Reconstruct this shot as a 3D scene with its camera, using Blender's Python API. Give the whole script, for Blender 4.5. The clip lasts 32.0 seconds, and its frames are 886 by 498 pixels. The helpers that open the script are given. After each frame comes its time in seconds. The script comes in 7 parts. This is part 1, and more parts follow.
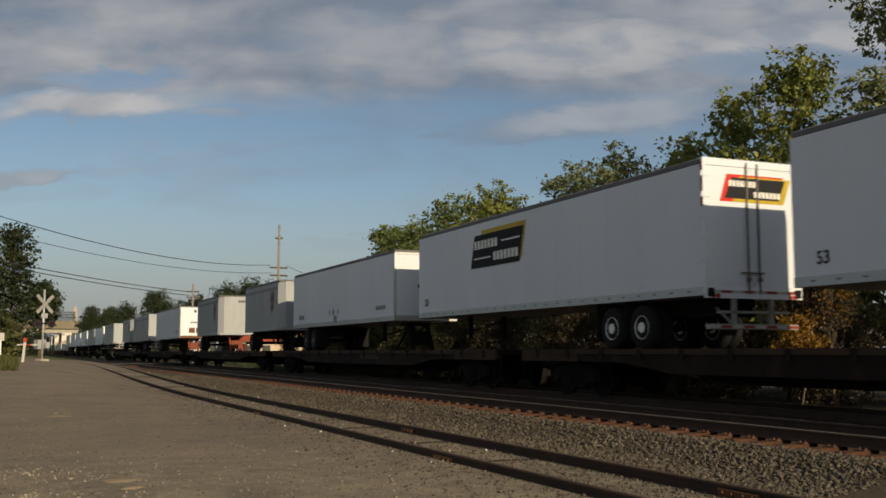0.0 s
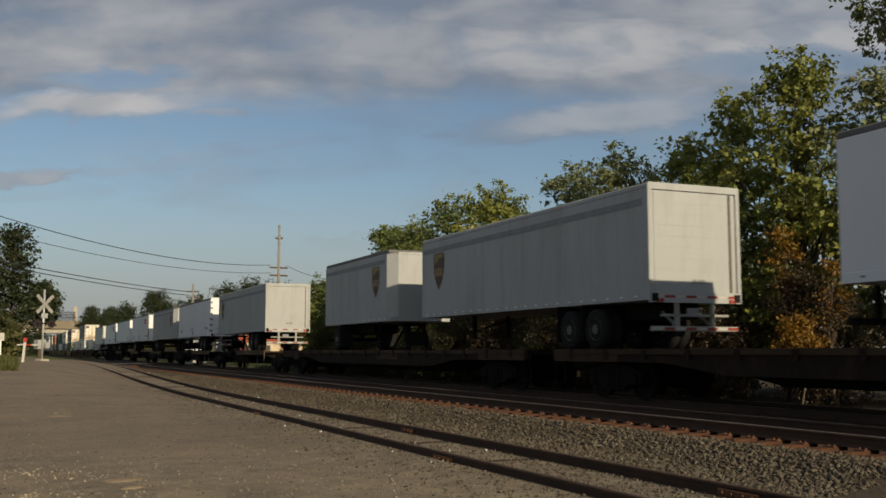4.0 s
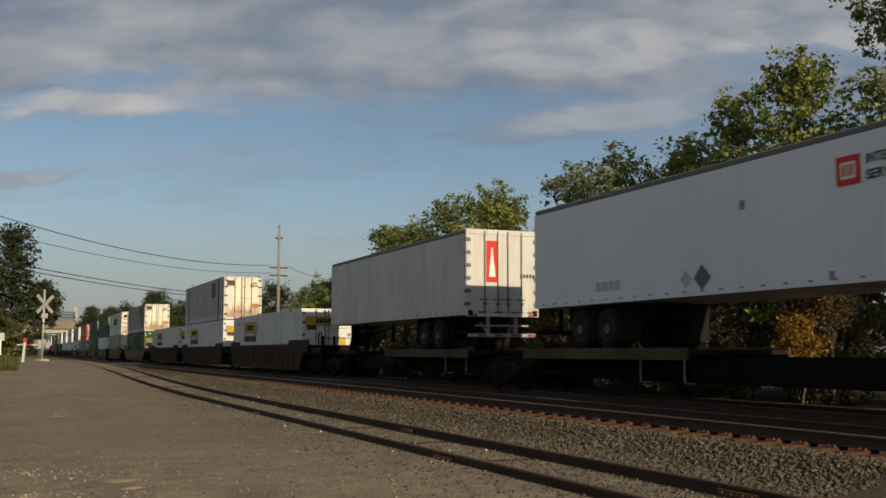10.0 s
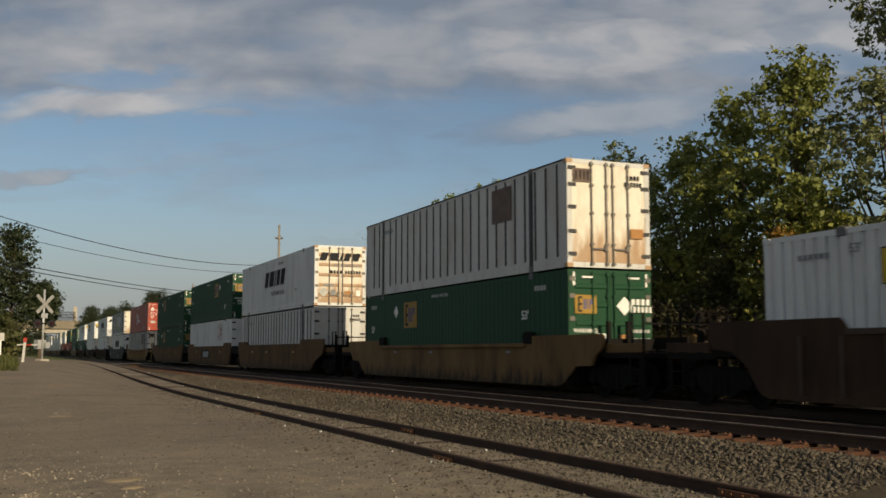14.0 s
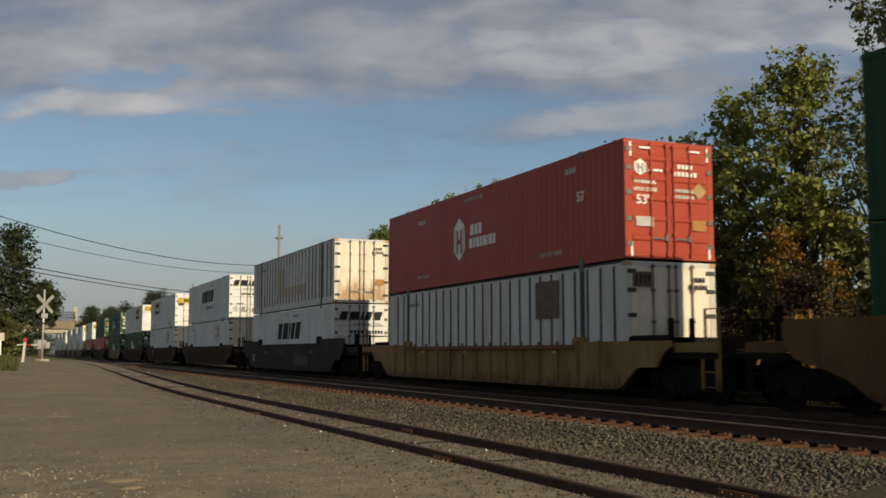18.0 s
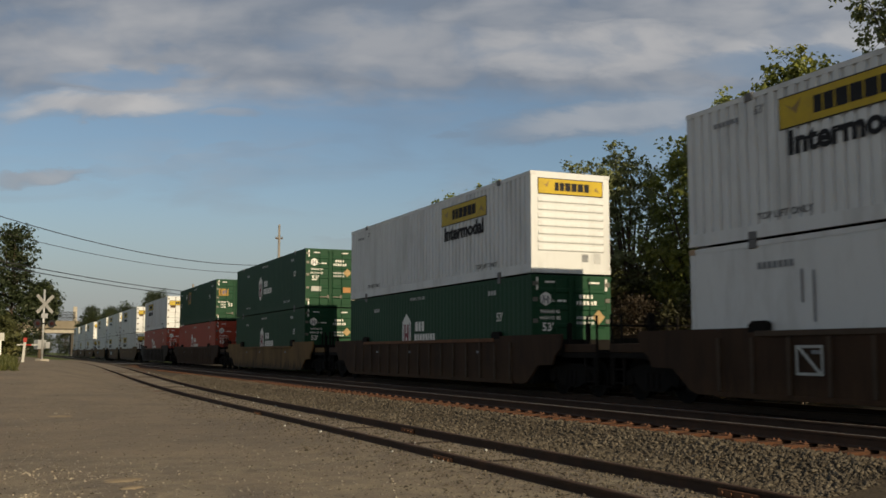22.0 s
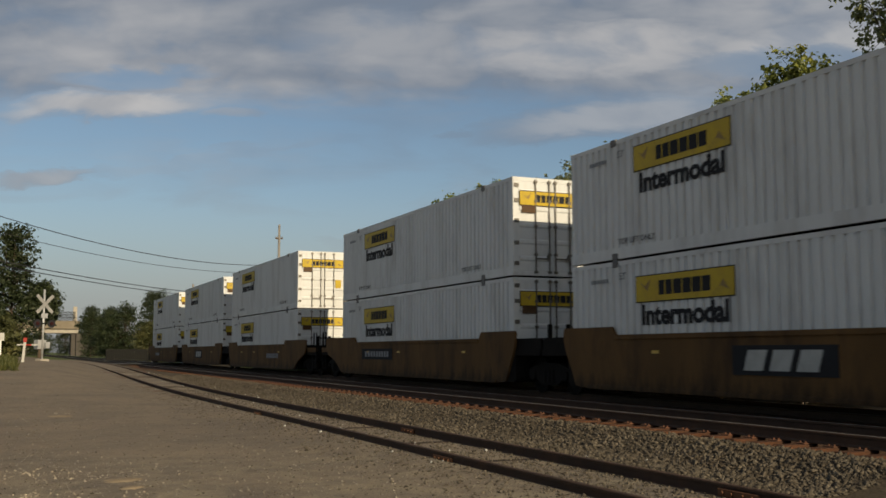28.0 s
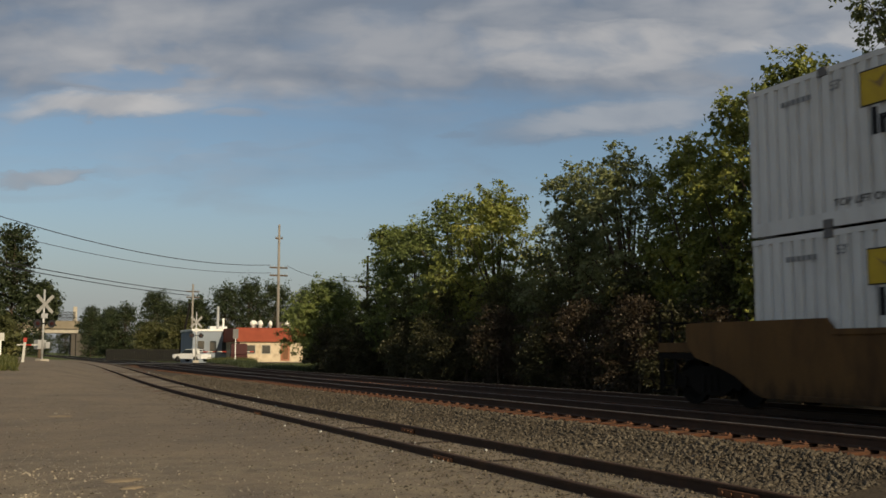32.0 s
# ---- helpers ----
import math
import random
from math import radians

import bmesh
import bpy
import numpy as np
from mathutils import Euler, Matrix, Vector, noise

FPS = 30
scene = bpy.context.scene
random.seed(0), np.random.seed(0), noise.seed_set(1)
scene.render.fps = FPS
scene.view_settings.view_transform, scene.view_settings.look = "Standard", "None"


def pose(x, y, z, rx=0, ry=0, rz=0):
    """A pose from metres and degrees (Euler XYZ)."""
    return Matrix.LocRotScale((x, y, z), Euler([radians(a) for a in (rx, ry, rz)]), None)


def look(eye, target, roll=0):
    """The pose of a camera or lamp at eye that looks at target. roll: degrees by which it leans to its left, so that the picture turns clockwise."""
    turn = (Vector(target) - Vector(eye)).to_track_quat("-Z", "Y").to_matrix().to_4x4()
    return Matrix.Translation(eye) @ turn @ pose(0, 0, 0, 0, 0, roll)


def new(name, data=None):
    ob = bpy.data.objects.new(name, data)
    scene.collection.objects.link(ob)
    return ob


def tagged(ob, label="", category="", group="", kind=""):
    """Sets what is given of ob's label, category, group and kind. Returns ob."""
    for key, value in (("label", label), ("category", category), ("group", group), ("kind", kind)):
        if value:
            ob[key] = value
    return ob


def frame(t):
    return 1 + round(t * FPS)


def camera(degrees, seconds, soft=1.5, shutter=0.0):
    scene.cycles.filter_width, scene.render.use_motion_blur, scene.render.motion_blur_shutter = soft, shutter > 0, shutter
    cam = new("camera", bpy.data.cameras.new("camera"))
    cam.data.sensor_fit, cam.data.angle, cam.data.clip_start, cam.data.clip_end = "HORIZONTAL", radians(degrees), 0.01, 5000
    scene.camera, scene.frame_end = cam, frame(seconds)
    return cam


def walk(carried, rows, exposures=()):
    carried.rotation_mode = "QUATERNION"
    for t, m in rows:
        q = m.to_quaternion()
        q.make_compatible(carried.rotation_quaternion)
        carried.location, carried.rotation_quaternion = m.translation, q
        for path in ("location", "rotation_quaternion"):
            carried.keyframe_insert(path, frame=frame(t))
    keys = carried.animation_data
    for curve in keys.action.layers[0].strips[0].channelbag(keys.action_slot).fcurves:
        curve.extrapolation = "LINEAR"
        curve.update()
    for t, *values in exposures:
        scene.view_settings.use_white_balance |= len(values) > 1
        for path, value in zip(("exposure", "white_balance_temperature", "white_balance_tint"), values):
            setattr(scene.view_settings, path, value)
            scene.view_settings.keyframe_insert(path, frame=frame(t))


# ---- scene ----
# Camera on a tripod beside the line, looking across the siding at the passing train
cam = camera(47.56, 32.0, soft=1.6, shutter=0.12)
EYE = pose(0, 0, 1.55, 95.847, 0, -23.349)
walk(cam, [(0, EYE), (32.0, EYE)], exposures=[(0, 0.0), (32.0, 0.0)])

# Low evening sun from behind the camera, almost along the track
SUN_EL, SUN_SIDE = 21.0, 7.4
world = bpy.data.worlds.new("sky")
scene.world = world
world.use_nodes = True
wn = world.node_tree.nodes
sky = wn.new("ShaderNodeTexSky")
sky.sky_type, sky.sun_disc = "NISHITA", False
sky.sun_elevation, sky.sun_rotation = radians(SUN_EL), radians(180 - SUN_SIDE)
sky.air_density, sky.dust_density, sky.ozone_density = 1.0, 0.6, 1.6
wn["Background"].inputs["Strength"].default_value = 0.072
wl = world.node_tree.links
# a broken ceiling of grey cloud overhead, from about fifteen degrees up
way = wn.new("ShaderNodeTexCoord")
part_xyz = wn.new("ShaderNodeSeparateXYZ")
wl.new(way.outputs["Generated"], part_xyz.inputs[0])
rise = wn.new("ShaderNodeMapRange")
rise.interpolation_type = "SMOOTHSTEP"
for key, value in (("From Min", 0.28), ("From Max", 0.46), ("To Max", 0.85)):
    rise.inputs[key].default_value = value
wl.new(part_xyz.outputs["Z"], rise.inputs["Value"])
lump = wn.new("ShaderNodeTexNoise")
lump.inputs["Scale"].default_value, lump.inputs["Detail"].default_value = 3.5, 5
wl.new(way.outputs["Generated"], lump.inputs["Vector"])
grey = wn.new("ShaderNodeMixRGB")
grey.inputs[1].default_value, grey.inputs[2].default_value = (1.85, 1.87, 1.98, 1), (3.75, 3.6, 3.55, 1)
wl.new(lump.outputs["Fac"], grey.inputs[0])
over = wn.new("ShaderNodeMixRGB")
wl.new(rise.outputs[0], over.inputs[0])
wl.new(sky.outputs[0], over.inputs[1])
wl.new(grey.outputs[0], over.inputs[2])
wl.new(over.outputs[0], wn["Background"].inputs["Color"])
sun = new("sun", bpy.data.lights.new("sun", "SUN"))
sun.data.energy, sun.data.angle, sun.data.color = 4.7, radians(0.5), (1.0, 0.815, 0.54)
toward = Vector((math.sin(radians(SUN_SIDE)) * math.cos(radians(SUN_EL)), -math.cos(radians(SUN_SIDE)) * math.cos(radians(SUN_EL)), math.sin(radians(SUN_EL))))
sun.matrix_world = look(toward * 100, (0, 0, 0))

SPEED = 22.2          # metres a second, towards the camera
TRACK_X = 14.7        # middle of the train's track
RAIL_Z = 0.45         # top of the main line's rails
MOVERS = []           # (thing, distance along the line at 0 s, x, z)


# ---------------------------------------------------------------- shapes
class Form:
    """Collects vertices and faces for one mesh."""

    def __init__(self):
        self.v, self.f = [], []

    def add(self, verts, faces):
        n = len(self.v)
        self.v += [tuple(p) for p in verts]
        self.f += [tuple(i + n for i in q) for q in faces]
        return self

    def box(self, x0, y0, z0, x1, y1, z1, c=0.0):
        """A box; c cuts its upright and lying edges by that much along the top."""
        if c <= 0:
            return self.add([(x0, y0, z0), (x1, y0, z0), (x1, y1, z0), (x0, y1, z0), (x0, y0, z1), (x1, y0, z1), (x1, y1, z1), (x0, y1, z1)],
                            [(3, 2, 1, 0), (4, 5, 6, 7), (0, 1, 5, 4), (1, 2, 6, 5), (2, 3, 7, 6), (3, 0, 4, 7)])
        ring = lambda d, z: [(x0 + d, y0 + d, z), (x1 - d, y0 + d, z), (x1 - d, y1 - d, z), (x0 + d, y1 - d, z)]
        verts = ring(c, z0) + ring(0, z0 + c) + ring(0, z1 - c) + ring(c, z1)
        faces = [(3, 2, 1, 0), (12, 13, 14, 15)]
        for k in range(3):
            for i in range(4):
                j = (i + 1) % 4
                faces.append((4 * k + i, 4 * k + j, 4 * k + 4 + j, 4 * k + 4 + i))
        return self.add(verts, faces)

    def prism(self, poly, axis, a, b):
        """A flat outline pushed from a to b along an axis; the outline is given in the two other axes, in order."""
        def at(p, t):
            return (t, p[0], p[1]) if axis == "x" else (p[0], t, p[1]) if axis == "y" else (p[0], p[1], t)
        n = len(poly)
        faces = [tuple(range(n)), tuple(range(2 * n - 1, n - 1, -1))]
        faces += [(i, i + n, (i + 1) % n + n, (i + 1) % n) for i in range(n)]
        return self.add([at(p, a) for p in poly] + [at(p, b) for p in poly], faces)

    def tube(self, pts, radii, seg=8):
        pts = [Vector(p) for p in pts]
        if not hasattr(radii, "__len__"):
            radii = [radii] * len(pts)
        verts, faces = [], []
        for i, p in enumerate(pts):
            d = (pts[min(i + 1, len(pts) - 1)] - pts[max(i - 1, 0)]).normalized()
            a = d.cross(Vector((0, 0, 1)) if abs(d.z) < 0.9 else Vector((1, 0, 0))).normalized()
            b = d.cross(a)
            for k in range(seg):
                w = 2 * math.pi * k / seg
                verts.append(p + (a * math.cos(w) + b * math.sin(w)) * radii[i])
        for i in range(len(pts) - 1):
            for k in range(seg):
                j = (k + 1) % seg
                faces.append((i * seg + k, i * seg + j, (i + 1) * seg + j, (i + 1) * seg + k))
        faces += [tuple(range(seg - 1, -1, -1)), tuple(range((len(pts) - 1) * seg, len(pts) * seg))]
        return self.add(verts, faces)

    def lathe(self, profile, centre, axis="x", seg=20):
        """Turns (radius, along) pairs round an axis through centre."""
        verts, faces = [], []
        for r, t in profile:
            for k in range(seg):
                w = 2 * math.pi * k / seg
                u, q = r * math.cos(w), r * math.sin(w)
                p = (t, u, q) if axis == "x" else (u, t, q) if axis == "y" else (u, q, t)
                verts.append((centre[0] + p[0], centre[1] + p[1], centre[2] + p[2]))
        m = len(profile)
        for i in range(m - 1):
            for k in range(seg):
                j = (k + 1) % seg
                faces.append((i * seg + k, i * seg + j, (i + 1) * seg + j, (i + 1) * seg + k))
        faces += [tuple(range(seg)), tuple(range((m - 1) * seg, m * seg))]
        return self.add(verts, faces)

    def mesh(self, name, material, smooth=False):
        me = bpy.data.meshes.new(name)
        me.from_pydata(self.v, [], self.f)
        bm = bmesh.new()
        bm.from_mesh(me)
        bmesh.ops.recalc_face_normals(bm, faces=bm.faces)
        bm.to_mesh(me)
        bm.free()
        me.materials.append(material)
        if smooth:
            me.shade_smooth()
        return me


SHARED = {}


def part(name, form, material, parent, label="", at=None, smooth=False, key=None):
    """Links a form as one mesh object under a thing or a part. With a key, alike pieces share one mesh."""
    if key is not None:
        full = (key, name, material.name)
        if full not in SHARED:
            SHARED[full] = (form() if callable(form) else form).mesh(name, material, smooth)
        me = SHARED[full]
    else:
        me = form.mesh(name, material, smooth)
    ob = new(name, me)
    ob.parent = parent
    if at is not None:
        ob.matrix_basis = at
    return tagged(ob, label=label) if label else ob


def thing(name, label, category, m=None, group="", kind=""):
    ob = new(name)
    ob.empty_display_size = 0.3
    ob.matrix_world = m if m is not None else Matrix()
    return tagged(ob, label, category, group, kind)


def solid(name, form, material, label="", category="", group="", kind="", m=None, smooth=False):
    ob = new(name, form.mesh(name, material, smooth))
    if m is not None:
        ob.matrix_world = m
    return tagged(ob, label, category, group, kind)


LETTERS = {}


def lettering(text, size, material, parent, at, name="lettering", width=None, label=""):
    """Words in the built-in font as a thin mesh; local x runs along the words, local y upwards."""
    k = (text, size, width, material.name)
    if k not in LETTERS:
        cu = bpy.data.curves.new("words", "FONT")
        cu.body, cu.size, cu.align_x, cu.align_y, cu.extrude, cu.resolution_u = text, size, "CENTER", "CENTER", 0.002, 3
        cu.offset = size * (0.040 if text == "Intermodal" else 0.017)
        tmp = bpy.data.objects.new("words", cu)
        scene.collection.objects.link(tmp)
        me = bpy.data.meshes.new_from_object(tmp.evaluated_get(bpy.context.evaluated_depsgraph_get()))
        if width:
            xs = [v.co.x for v in me.vertices]
            f = width / (max(xs) - min(xs))
            for v in me.vertices:
                v.co.x *= f
        bpy.data.objects.remove(tmp)
        bpy.data.curves.remove(cu)
        me.materials.clear()
        me.materials.append(material)
        LETTERS[k] = me
    ob = new(name, LETTERS[k])
    ob.parent, ob.matrix_basis = parent, at
    return tagged(ob, label=label) if label else ob


# ---------------------------------------------------------------- materials
def mat(name, base, rough=0.6, metal=0.0, var=0.15, scale=1.5, fine=40.0, bump=0.0, dirt=None, dirt_amount=0.0, streak=(1, 1, 1), coat=0.0, rnd=0.0, island=0.0, low_tone=None, end_rust=None):
    """A surface with variation at two scales, optional dirt and relief; all at real size in metres."""
    m = bpy.data.materials.new(name)
    m.use_nodes = True
    nt = m.node_tree
    N, K = nt.nodes, nt.links
    bs = N["Principled BSDF"]
    bs.inputs["Roughness"].default_value, bs.inputs["Metallic"].default_value = rough, metal
    if metal < 0.05 and rough > 0.4:
        bs.inputs["Specular IOR Level"].default_value = 0.22
    if coat:
        bs.inputs["Coat Weight"].default_value = coat
    tc = N.new("ShaderNodeTexCoord")
    mp = N.new("ShaderNodeMapping")
    mp.inputs["Scale"].default_value = streak
    K.new(tc.outputs["Object"], mp.inputs["Vector"])
    big = N.new("ShaderNodeTexNoise")
    big.inputs["Scale"].default_value, big.inputs["Detail"].default_value = scale, 5
    small = N.new("ShaderNodeTexNoise")
    small.inputs["Scale"].default_value, small.inputs["Detail"].default_value = fine, 3
    K.new(mp.outputs[0], big.inputs["Vector"])
    K.new(tc.outputs["Object"], small.inputs["Vector"])
    mixv = N.new("ShaderNodeMath")
    mixv.operation = "MULTIPLY_ADD"
    K.new(small.outputs["Fac"], mixv.inputs[0])
    mixv.inputs[1].default_value = 0.4
    K.new(big.outputs["Fac"], mixv.inputs[2])
    ramp = N.new("ShaderNodeMapRange")
    ramp.inputs["From Min"].default_value, ramp.inputs["From Max"].default_value = 0.4, 1.0
    ramp.inputs["To Min"].default_value, ramp.inputs["To Max"].default_value = 1 - var, 1 + var
    K.new(mixv.outputs[0], ramp.inputs["Value"])
    val = ramp.outputs[0]
    for amount, kind, out in ((rnd, "ShaderNodeObjectInfo", "Random"), (island, "ShaderNodeNewGeometry", "Random Per Island")):
        if amount:
            info = N.new(kind)
            r2 = N.new("ShaderNodeMapRange")
            r2.inputs["To Min"].default_value, r2.inputs["To Max"].default_value = 1 - amount, 1 + amount
            K.new(info.outputs[out], r2.inputs["Value"])
            mu = N.new("ShaderNodeMath")
            mu.operation = "MULTIPLY"
            K.new(val, mu.inputs[0])
            K.new(r2.outputs[0], mu.inputs[1])
            val = mu.outputs[0]
    col = N.new("ShaderNodeMixRGB")
    col.blend_type, col.inputs[0].default_value = "MULTIPLY", 1.0
    col.inputs[1].default_value = (*base, 1)
    K.new(val, col.inputs[2])
    out = col.outputs[0]
    if dirt:
        dn = N.new("ShaderNodeTexNoise")
        dn.inputs["Scale"].default_value, dn.inputs["Detail"].default_value, dn.inputs["Roughness"].default_value = scale * 1.7, 7, 0.65
        K.new(mp.outputs[0], dn.inputs["Vector"])
        dr = N.new("ShaderNodeMapRange")
        dr.inputs["From Min"].default_value, dr.inputs["From Max"].default_value = 0.48, 0.75
        dr.inputs["To Max"].default_value = dirt_amount
        K.new(dn.outputs["Fac"], dr.inputs["Value"])
        mx = N.new("ShaderNodeMixRGB")
        mx.inputs[2].default_value = (*dirt, 1)
        K.new(dr.outputs[0], mx.inputs[0])
        K.new(out, mx.inputs[1])
        out = mx.outputs[0]
    if low_tone:
        # a ragged tone creeping up from the bottom edge, rust on white doors: colour, amount, height
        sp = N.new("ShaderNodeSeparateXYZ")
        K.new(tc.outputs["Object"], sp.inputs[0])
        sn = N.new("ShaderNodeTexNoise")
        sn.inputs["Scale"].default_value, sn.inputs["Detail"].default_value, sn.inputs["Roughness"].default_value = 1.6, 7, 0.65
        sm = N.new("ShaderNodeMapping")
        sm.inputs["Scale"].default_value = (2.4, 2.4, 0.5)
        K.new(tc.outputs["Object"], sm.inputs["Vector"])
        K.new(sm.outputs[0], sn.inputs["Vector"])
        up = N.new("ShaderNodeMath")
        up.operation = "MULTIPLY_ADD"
        up.inputs[1].default_value = -1.0 / low_tone[2]
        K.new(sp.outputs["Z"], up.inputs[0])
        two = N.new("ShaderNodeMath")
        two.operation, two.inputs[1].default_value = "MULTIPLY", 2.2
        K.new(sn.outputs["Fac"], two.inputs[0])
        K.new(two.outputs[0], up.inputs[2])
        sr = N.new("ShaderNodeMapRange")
        sr.inputs["From Min"].default_value, sr.inputs["From Max"].default_value, sr.inputs["To Max"].default_value = 0.35, 0.95, low_tone[1]
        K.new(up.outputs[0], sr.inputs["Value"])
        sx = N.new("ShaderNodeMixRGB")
        sx.inputs[2].default_value = (*low_tone[0], 1)
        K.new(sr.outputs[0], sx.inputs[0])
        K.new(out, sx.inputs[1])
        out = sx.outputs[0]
    if end_rust:
        # rust dust shed by the rails, thickest towards both ends of the timber: colour, where it begins, where it is full
        ex = N.new("ShaderNodeSeparateXYZ")
        K.new(tc.outputs["Object"], ex.inputs[0])
        side_x = N.new("ShaderNodeMath")
        side_x.operation = "ABSOLUTE"
        K.new(ex.outputs["X"], side_x.inputs[0])
        er = N.new("ShaderNodeMapRange")
        er.inputs["From Min"].default_value, er.inputs["From Max"].default_value = end_rust[1], end_rust[2]
        K.new(side_x.outputs[0], er.inputs["Value"])
        em = N.new("ShaderNodeMath")
        em.operation = "MULTIPLY"
        K.new(er.outputs[0], em.inputs[0])
        K.new(mixv.outputs[0], em.inputs[1])
        ec = N.new("ShaderNodeMixRGB")
        ec.inputs[2].default_value = (*end_rust[0], 1)
        K.new(em.outputs[0], ec.inputs[0])
        K.new(out, ec.inputs[1])
        out = ec.outputs[0]
    K.new(out, bs.inputs["Base Color"])
    if bump:
        bp = N.new("ShaderNodeBump")
        bp.inputs["Strength"].default_value, bp.inputs["Distance"].default_value = bump, 0.02
        K.new(small.outputs["Fac"], bp.inputs["Height"])
        K.new(bp.outputs[0], bs.inputs["Normal"])
    return m


def leaf_mat(name, a, b, c):
    """Leaves between three colours from leaf to leaf, letting some light through."""
    m = bpy.data.materials.new(name)
    m.use_nodes = True
    nt = m.node_tree
    N, K = nt.nodes, nt.links
    bs = N["Principled BSDF"]
    bs.inputs["Roughness"].default_value = 0.55
    geo = N.new("ShaderNodeNewGeometry")
    ramp = N.new("ShaderNodeValToRGB")
    ramp.color_ramp.elements[0].color, ramp.color_ramp.elements[1].color = (*a, 1), (*c, 1)
    ramp.color_ramp.elements.new(0.55).color = (*b, 1)
    tc = N.new("ShaderNodeTexCoord")
    ns = N.new("ShaderNodeTexNoise")
    ns.inputs["Scale"].default_value = 0.45
    K.new(tc.outputs["Object"], ns.inputs["Vector"])
    mx = N.new("ShaderNodeMath")
    mx.operation = "MULTIPLY_ADD"
    K.new(geo.outputs["Random Per Island"], mx.inputs[0])
    mx.inputs[1].default_value = 0.38
    sub = N.new("ShaderNodeMath")
    sub.operation = "MULTIPLY_ADD"
    sub.inputs[1].default_value, sub.inputs[2].default_value = 1.5, -0.48
    K.new(ns.outputs["Fac"], sub.inputs[0])
    K.new(sub.outputs[0], mx.inputs[2])
    K.new(mx.outputs[0], ramp.inputs[0])
    K.new(ramp.outputs[0], bs.inputs["Base Color"])
    tr = N.new("ShaderNodeBsdfTranslucent")
    K.new(ramp.outputs[0], tr.inputs["Color"])
    ms = N.new("ShaderNodeMixShader")
    ms.inputs[0].default_value = 0.42
    K.new(bs.outputs[0], ms.inputs[1])
    K.new(tr.outputs[0], ms.inputs[2])
    K.new(ms.outputs[0], N["Material Output"].inputs["Surface"])
    return m


GREY_DIRT, RUST = (0.16, 0.145, 0.12), (0.16, 0.07, 0.03)
M_WHITE = mat("white_paint", (0.635, 0.655, 0.67), 0.45, 0, 0.05, 0.7, 25, 0.05, GREY_DIRT, 0.35, (1, 1, 0.25))
M_WHITE_OLD = mat("aged_white_paint", (0.55, 0.56, 0.555), 0.55, 0, 0.08, 0.9, 25, 0.08, (0.27, 0.22, 0.16), 0.55, (1, 1, 0.22))
M_WHITE_RUST = mat("rust_streaked_white_paint", (0.70, 0.66, 0.57), 0.55, 0, 0.08, 0.9, 25, 0.08, (0.36, 0.18, 0.07), 0.55, (1, 1, 0.3), low_tone=((0.30, 0.155, 0.055), 0.75, 1.5))
M_PARCEL = mat("pale_grey_trailer_paint", (0.365, 0.388, 0.408), 0.5, 0, 0.06, 0.8, 25, 0.05, GREY_DIRT, 0.4, (1, 1, 0.25))
M_GREEN = mat("dark_green_paint", (0.008, 0.050, 0.022), 0.6, 0, 0.15, 0.8, 25, 0.05, (0.025, 0.062, 0.034), 0.35, (1, 1, 0.3))
M_RED = mat("brick_red_paint", (0.33, 0.052, 0.030), 0.5, 0, 0.12, 0.8, 25, 0.05, (0.30, 0.11, 0.07), 0.4, (1, 1, 0.3))
M_POST = mat("dark_grey_post", (0.13, 0.13, 0.135), 0.6, 0, 0.15, 2, 25)
M_STEEL = mat("galvanised_steel", (0.42, 0.43, 0.44), 0.45, 0.6, 0.12, 3, 40)
# near black: the shade under the cars is put into this colour
M_DARK = mat("shade_black_underframe", (0.007, 0.006, 0.0055), 0.95, 0, 0.3, 2, 30, 0.2, (0.018, 0.013, 0.009), 0.5)
M_ROD = mat("dull_lock_rod", (0.13, 0.12, 0.105), 0.5, 0.4, 0.2, 3, 40)
M_RUBBER = mat("tyre_rubber", (0.010, 0.010, 0.011), 0.85, 0, 0.2, 4, 50)
# white bumper greyed for the shadow of the trailer ahead
M_BUMPER = mat("shade_greyed_white_bumper", (0.26, 0.26, 0.25), 0.5, 0.2, 0.15, 4, 40)
# steel rims coloured dark for the deep shade under the trailers
M_RIM = mat("shade_dark_wheel_rim", (0.055, 0.055, 0.052), 0.45, 0.2, 0.15, 4, 40)
# this yellow paint grows darker towards the bottom edge
M_CARYEL = mat("weathered_yellow_car_paint", (0.118, 0.064, 0.022), 0.75, 0, 0.4, 0.7, 25, 0.15, (0.040, 0.022, 0.012), 0.95, (1, 1, 0.35), low_tone=((0.018, 0.012, 0.008), 0.8, 0.75))
M_CARBRN = mat("rusty_brown_car_paint", (0.046, 0.025, 0.014), 0.8, 0, 0.4, 0.8, 25, 0.2, (0.020, 0.013, 0.009), 0.9, (1, 1.4, 0.3), low_tone=((0.085, 0.045, 0.022), 0.55, 0.9))
M_CARBLK = mat("faded_black_car_paint", (0.019, 0.014, 0.012), 0.7, 0, 0.35, 0.8, 25, 0.15, (0.058, 0.040, 0.030), 0.7, (1, 1.5, 0.3))
M_YEL = mat("yellow_panel", (0.50, 0.36, 0.025), 0.5, 0, 0.10, 1.5, 30, 0, (0.27, 0.19, 0.05), 0.5)
M_INK = mat("black_marking", (0.02, 0.021, 0.025), 0.8, 0, 0.2, 3, 30)
M_INKWHITE = mat("white_marking", (0.75, 0.75, 0.72), 0.55, 0, 0.08, 3, 30)
